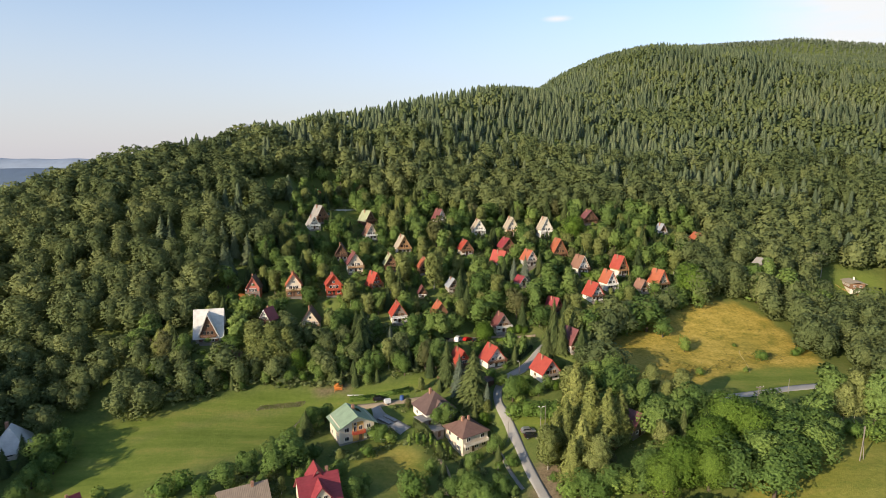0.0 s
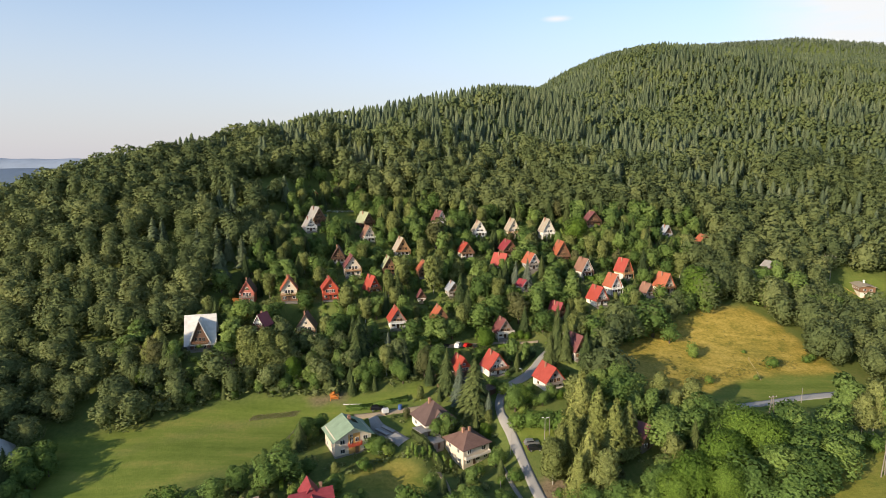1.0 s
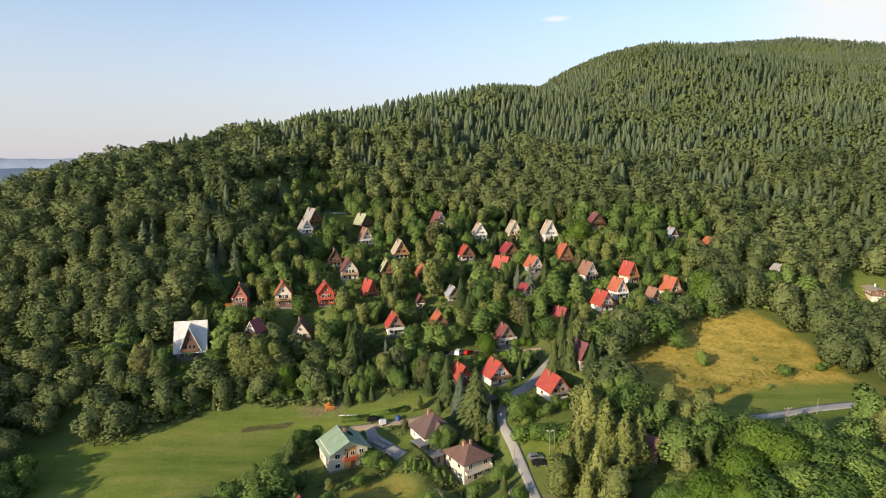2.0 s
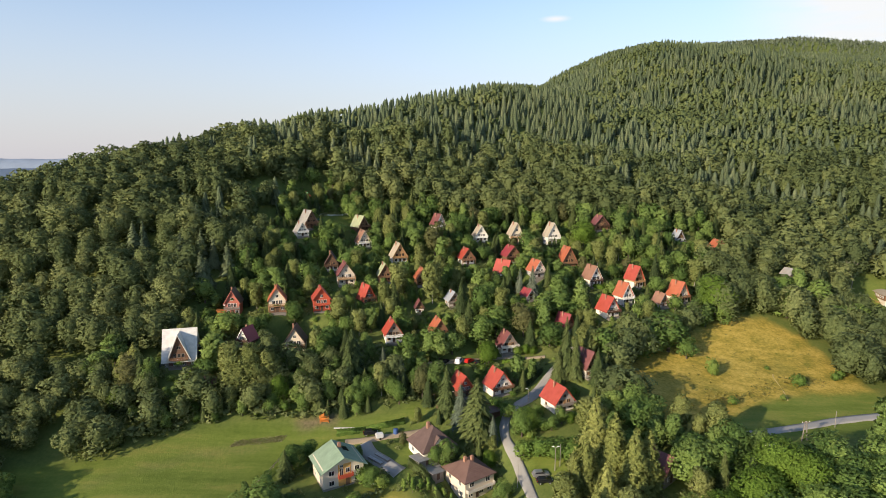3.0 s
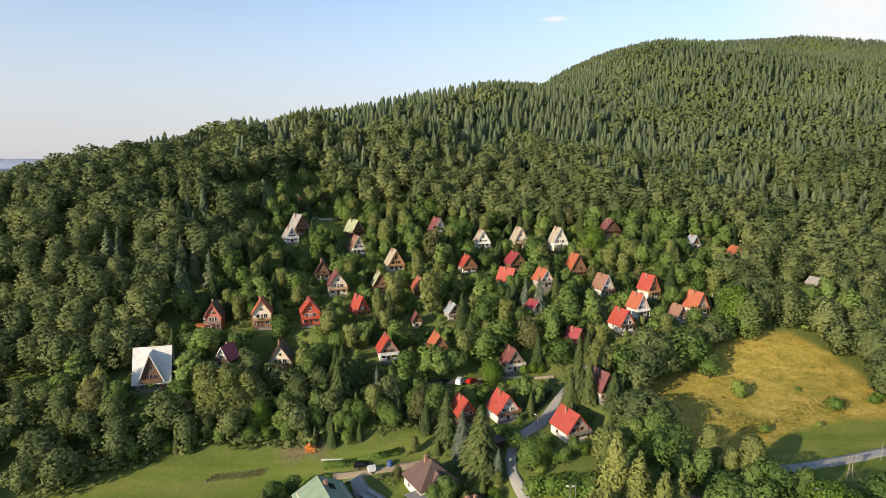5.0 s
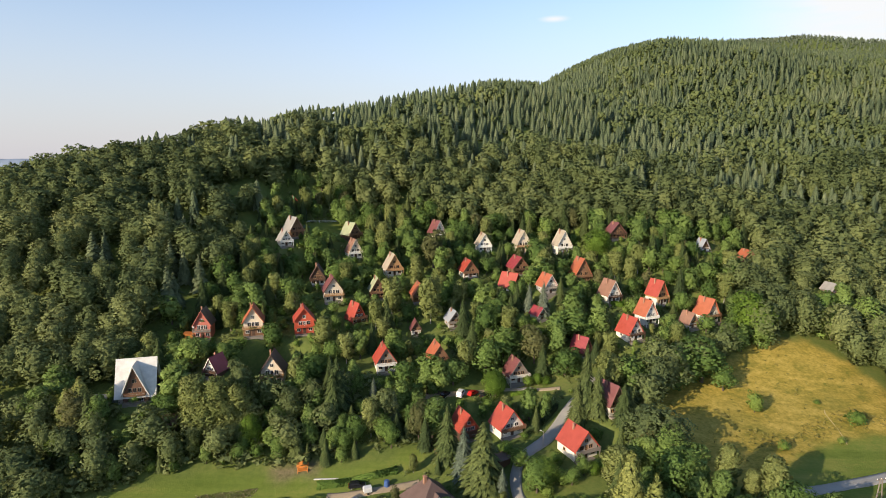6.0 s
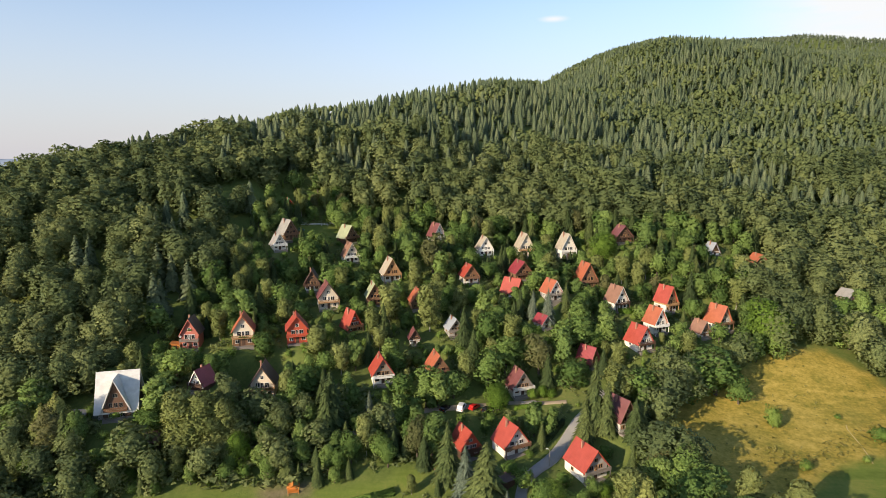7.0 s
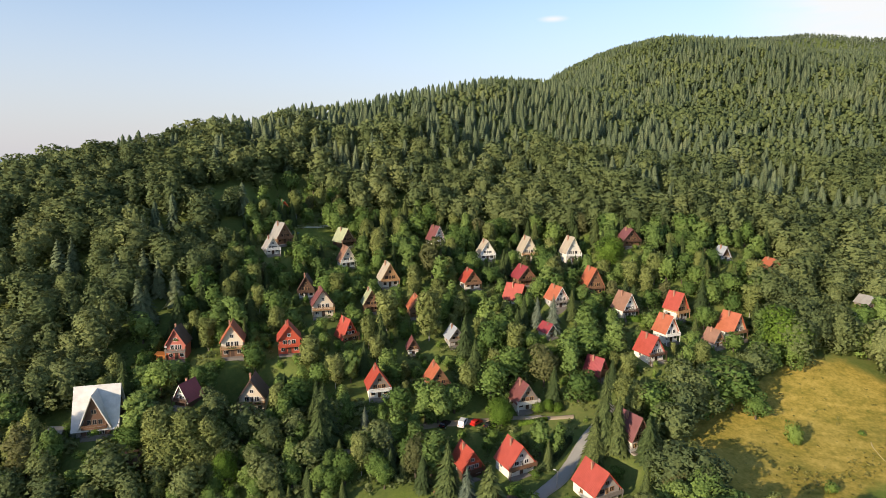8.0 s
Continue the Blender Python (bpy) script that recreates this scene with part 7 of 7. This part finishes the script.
def play_hut():
    o = tagged(new("play_hut"), "orange wooden play hut on bare sandy ground", "play hut")
    o.matrix_world = pose(-38.0, 198.3, ground_at(-38.0, 198.3), 0, 0, 12)
    for a in (-1.3, 1.3):
        for b in (-0.8, 0.8):
            part("post", box(bmesh.new(), a - 0.07, a + 0.07, b - 0.07, b + 0.07, -0.6, 1.7), ORANGE_PAINT, o)
    part("back_panel", box(bmesh.new(), -1.3, 1.3, 0.82, 0.90, 0.3, 1.7), ORANGE_PAINT, o)
    part("floor", box(bmesh.new(), -1.35, 1.35, -0.85, 0.85, 0.25, 0.35), ORANGE_PAINT, o)
    part("roof", prism(bmesh.new(), [(-1.6, 1.65), (0, 2.35), (1.6, 1.65), (1.5, 1.6), (0, 2.25), (-1.5, 1.6)], -1.0, 1.0), ORANGE_PAINT, o)
    return o


play_hut()
o = tagged(new("trailer"), "small white box trailer on the yard", "trailer")
o.matrix_world = pose(-19.4, 190.6, ground_at(-19.4, 190.6) + 0.35, 0, 0, 20)
bm = box(bmesh.new(), -1.1, 1.1, -0.8, 0.8, 0.2, 1.5)
bmesh.ops.bevel(bm, geom=list(bm.edges), offset=0.08, segments=2, affect="EDGES")
part("box_body", bm, CAR_WHITE, o)
for s in (-1, 1):
    bm = bmesh.new()
    bmesh.ops.create_cone(bm, cap_ends=True, segments=14, radius1=0.3, radius2=0.3, depth=0.18, matrix=pose(0, s * 0.86, -0.05, 90, 0, 0))
    part("wheel", bm, RUBBER, o)
o = tagged(new("water_tank"), "blue plastic water tank beside the yard", "tank")
o.matrix_world = pose(-14.6, 193.0, ground_at(-14.6, 193.0), 0, 0, 0)
bm = bmesh.new()
bmesh.ops.create_cone(bm, cap_ends=True, segments=20, radius1=0.8, radius2=0.72, depth=1.5, matrix=pose(0, 0, 0.7, 0, 0, 0))
part("barrel", bm, BLUE_PLASTIC, o)
bm = bmesh.new()
bmesh.ops.create_cone(bm, cap_ends=True, segments=16, radius1=0.4, radius2=0.34, depth=0.2, matrix=pose(0, 0, 1.52, 0, 0, 0))
part("lid", bm, BLUE_PLASTIC, o)
o = tagged(new("trampoline"), "round garden trampoline on the lawn", "trampoline")
o.matrix_world = pose(-18.9, 172.4, ground_at(-18.9, 172.4), 0, 0, 0)
bm = bmesh.new()
bmesh.ops.create_cone(bm, cap_ends=True, segments=28, radius1=1.45, radius2=1.45, depth=0.04, matrix=pose(0, 0, 0.75, 0, 0, 0))
part("mat", bm, RUBBER, o, "black jumping mat")
bm = bmesh.new()
for k in range(28):
    a0, a1 = 2 * math.pi * k / 28, 2 * math.pi * (k + 1) / 28
    v = [bm.verts.new((math.cos(a) * q, math.sin(a) * q, z)) for z in (0.72, 0.82) for a, q in ((a0, 1.46), (a1, 1.46), (a1, 1.85), (a0, 1.85))]
    for q in ((3, 2, 1, 0), (4, 5, 6, 7), (0, 1, 5, 4), (2, 3, 7, 6)):
        bm.faces.new([v[c] for c in q])
bmesh.ops.remove_doubles(bm, verts=list(bm.verts), dist=0.001)
part("rim", bm, WHITE_PAINT, o, "pale padded rim")
for k in range(6):
    a = 2 * math.pi * k / 6
    part("leg", box(bmesh.new(), math.cos(a) * 1.6 - 0.04, math.cos(a) * 1.6 + 0.04, math.sin(a) * 1.6 - 0.04, math.sin(a) * 1.6 + 0.04, -0.3, 0.72), STEEL, o)
o = tagged(new("pipe"), "long white pipe lying on the grass", "pipe")
o.matrix_world = pose(-30.9, 195.2, ground_at(-30.9, 195.2) + 0.35, 0, 4, 10)
part("tube", box(bmesh.new(), -3.4, 3.4, -0.16, 0.16, -0.15, 0.12), WHITE_PAINT, o)
for k in range(2):
    o = tagged(new("cold_frame"), "long glazed cold frame on the yard", "cold frame", "cold frames")
    x, y = -19.6 + k * 1.9, 181.2 + k * 0.9
    o.matrix_world = pose(x, y, ground_at(x, y) + 0.1, 0, 0, -44)
    part("frame_box", box(bmesh.new(), -3.0, 3.0, -0.6, 0.6, -0.8, 0.35), GREY_WOOD, o)
    for c in range(4):
        part("glazing", box(bmesh.new(), -2.9 + c * 1.47, -1.55 + c * 1.47, -0.5, 0.5, 0.36, 0.42), STEEL, o, "pale reflective glazing")
o = tagged(new("garden_wall"), "low pale stone terrace wall before a chalet", "wall")
o.matrix_world = pose(26.6, 229.4, ground_at(26.6, 229.4), 0, 0, 14)
part("stones", box(bmesh.new(), -2.4, 2.4, -0.35, 0.35, -1.0, 0.6), STONE, o)
part("coping", box(bmesh.new(), -2.5, 2.5, -0.45, 0.45, 0.6, 0.72), CONCRETE, o)
o = tagged(new("notice_board"), "small white board on a post by the track", "board")
o.matrix_world = pose(-2.6, 219.9, ground_at(-2.6, 219.9), 0, 0, 10)
part("board", box(bmesh.new(), -0.6, 0.6, -0.05, 0.05, 0.8, 1.9), WHITE_PAINT, o)
for c in (-0.45, 0.45):
    part("post", box(bmesh.new(), c - 0.05, c + 0.05, 0.05, 0.13, -0.4, 1.85), GREY_WOOD, o)


def bare_tree(x, y, tall, label):
    """A dead tree: forking limbs with no leaves."""
    o = tagged(new("dead_tree"), label, "tree")
    o.matrix_world = pose(x, y, ground_at(x, y) - 0.2, 0, 0, 30)
    local = random.Random(5)
    bm = bmesh.new()

    def limb(a, way, length, radius, depth):
        b = a + way * length
        m = Matrix.Translation((a + b) / 2) @ way.to_track_quat("Z", "Y").to_matrix().to_4x4()
        bmesh.ops.create_cone(bm, cap_ends=True, segments=5, radius1=radius, radius2=radius * 0.62, depth=length * 1.02, matrix=m)
        if depth:
            for _ in range(3):
                turn = Vector((local.uniform(-1, 1), local.uniform(-1, 1), local.uniform(-0.1, 0.8)))
                limb(b, (way * 0.8 + turn * 0.75).normalized(), length * local.uniform(0.6, 0.8), radius * 0.6, depth - 1)
    limb(Vector((0, 0, 0)), Vector((0.05, 0, 1)).normalized(), tall * 0.3, 0.30, 4)
    part("trunk", bm, DEAD_WOOD, o)
    return o


DEAD_WOOD = surface("dead_wood", (0.34, 0.30, 0.25), 0.9, 0.15, 1.0)
bare_tree(199.6, 298.0, 17, "bare grey dead tree at the clearing's edge")


def fence(points, gap, tall, label, material, rails=(0.45, 0.9)):
    """Posts along a line with rails between them."""
    o = tagged(new("fence"), label, "fence", "garden fences")
    for (x0, y0), (x1, y1) in zip(points, points[1:]):
        n = max(1, round(math.hypot(x1 - x0, y1 - y0) / gap))
        turn = math.degrees(math.atan2(y1 - y0, x1 - x0))
        for k in range(n + 1):
            x, y = x0 + (x1 - x0) * k / n, y0 + (y1 - y0) * k / n
            z = ground_at(x, y)
            part("post", bmesh_box(0.12, 0.12, tall + 0.4, pose(x, y, z + tall / 2 - 0.2, 0, 0, turn)), material, o)
            if k < n:
                u, v = x0 + (x1 - x0) * (k + 1) / n, y0 + (y1 - y0) * (k + 1) / n
                w = ground_at(u, v)
                run = math.hypot(u - x, v - y)
                for r in rails:
                    m = pose((x + u) / 2, (y + v) / 2, (z + w) / 2 + r * tall, 0, 0, turn) @ Matrix.Rotation(-math.atan2(w - z, run), 4, "Y")
                    part("rail", bmesh_box(math.hypot(run, w - z), 0.06, 0.14, m), material, o)
    return o


def bmesh_box(a, b, c, m):
    bm = bmesh.new()
    bmesh.ops.create_cube(bm, size=1, matrix=m @ Matrix.Diagonal((a, b, c, 1)))
    return bm


fence([(206.0, 296.0), (208.0, 291.0), (209.7, 286.5), (210.2, 282.5), (208.5, 275.0)], 2.6, 1.2, "pale wooden post fence before the low house", PALE_WOOD)
fence([(-66.5, 335.5), (-58.0, 341.0), (-50.0, 346.5)], 3.0, 1.3, "white fence at the top of the upper lawn", WHITE_PAINT)
fence([(-2.0, 203.0), (1.0, 198.8), (3.0, 197.3), (7.5, 197.0)], 1.8, 1.3, "brown board fence beside the spruces", WOOD, (0.2, 0.4, 0.6, 0.8, 0.98))
fence([(-52.0, 166.5), (-49.5, 176.0), (-47.5, 184.0)], 2.6, 1.1, "thin wooden fence along the meadow", GREY_WOOD)
for (x0, y0), (x1, y1), tall in (((-38.9, 214.6), (-29.9, 214.6), 1.0), ((-29.5, 214.8), (-21.8, 216.0), 0.9), ((-11.5, 224.2), (-7.0, 226.0), 0.6)):
    o = tagged(new("garden_wall"), "low pale concrete terrace wall in a garden", "wall", "garden walls")
    x, y = (x0 + x1) / 2, (y0 + y1) / 2
    o.matrix_world = pose(x, y, ground_at(x, y), 0, 0, math.degrees(math.atan2(y1 - y0, x1 - x0)))
    half = math.hypot(x1 - x0, y1 - y0) / 2
    part("stones", box(bmesh.new(), -half, half, -0.2, 0.2, -1.5, tall), STONE, o)
    part("coping", box(bmesh.new(), -half - 0.05, half + 0.05, -0.27, 0.27, tall, tall + 0.1), CONCRETE, o)
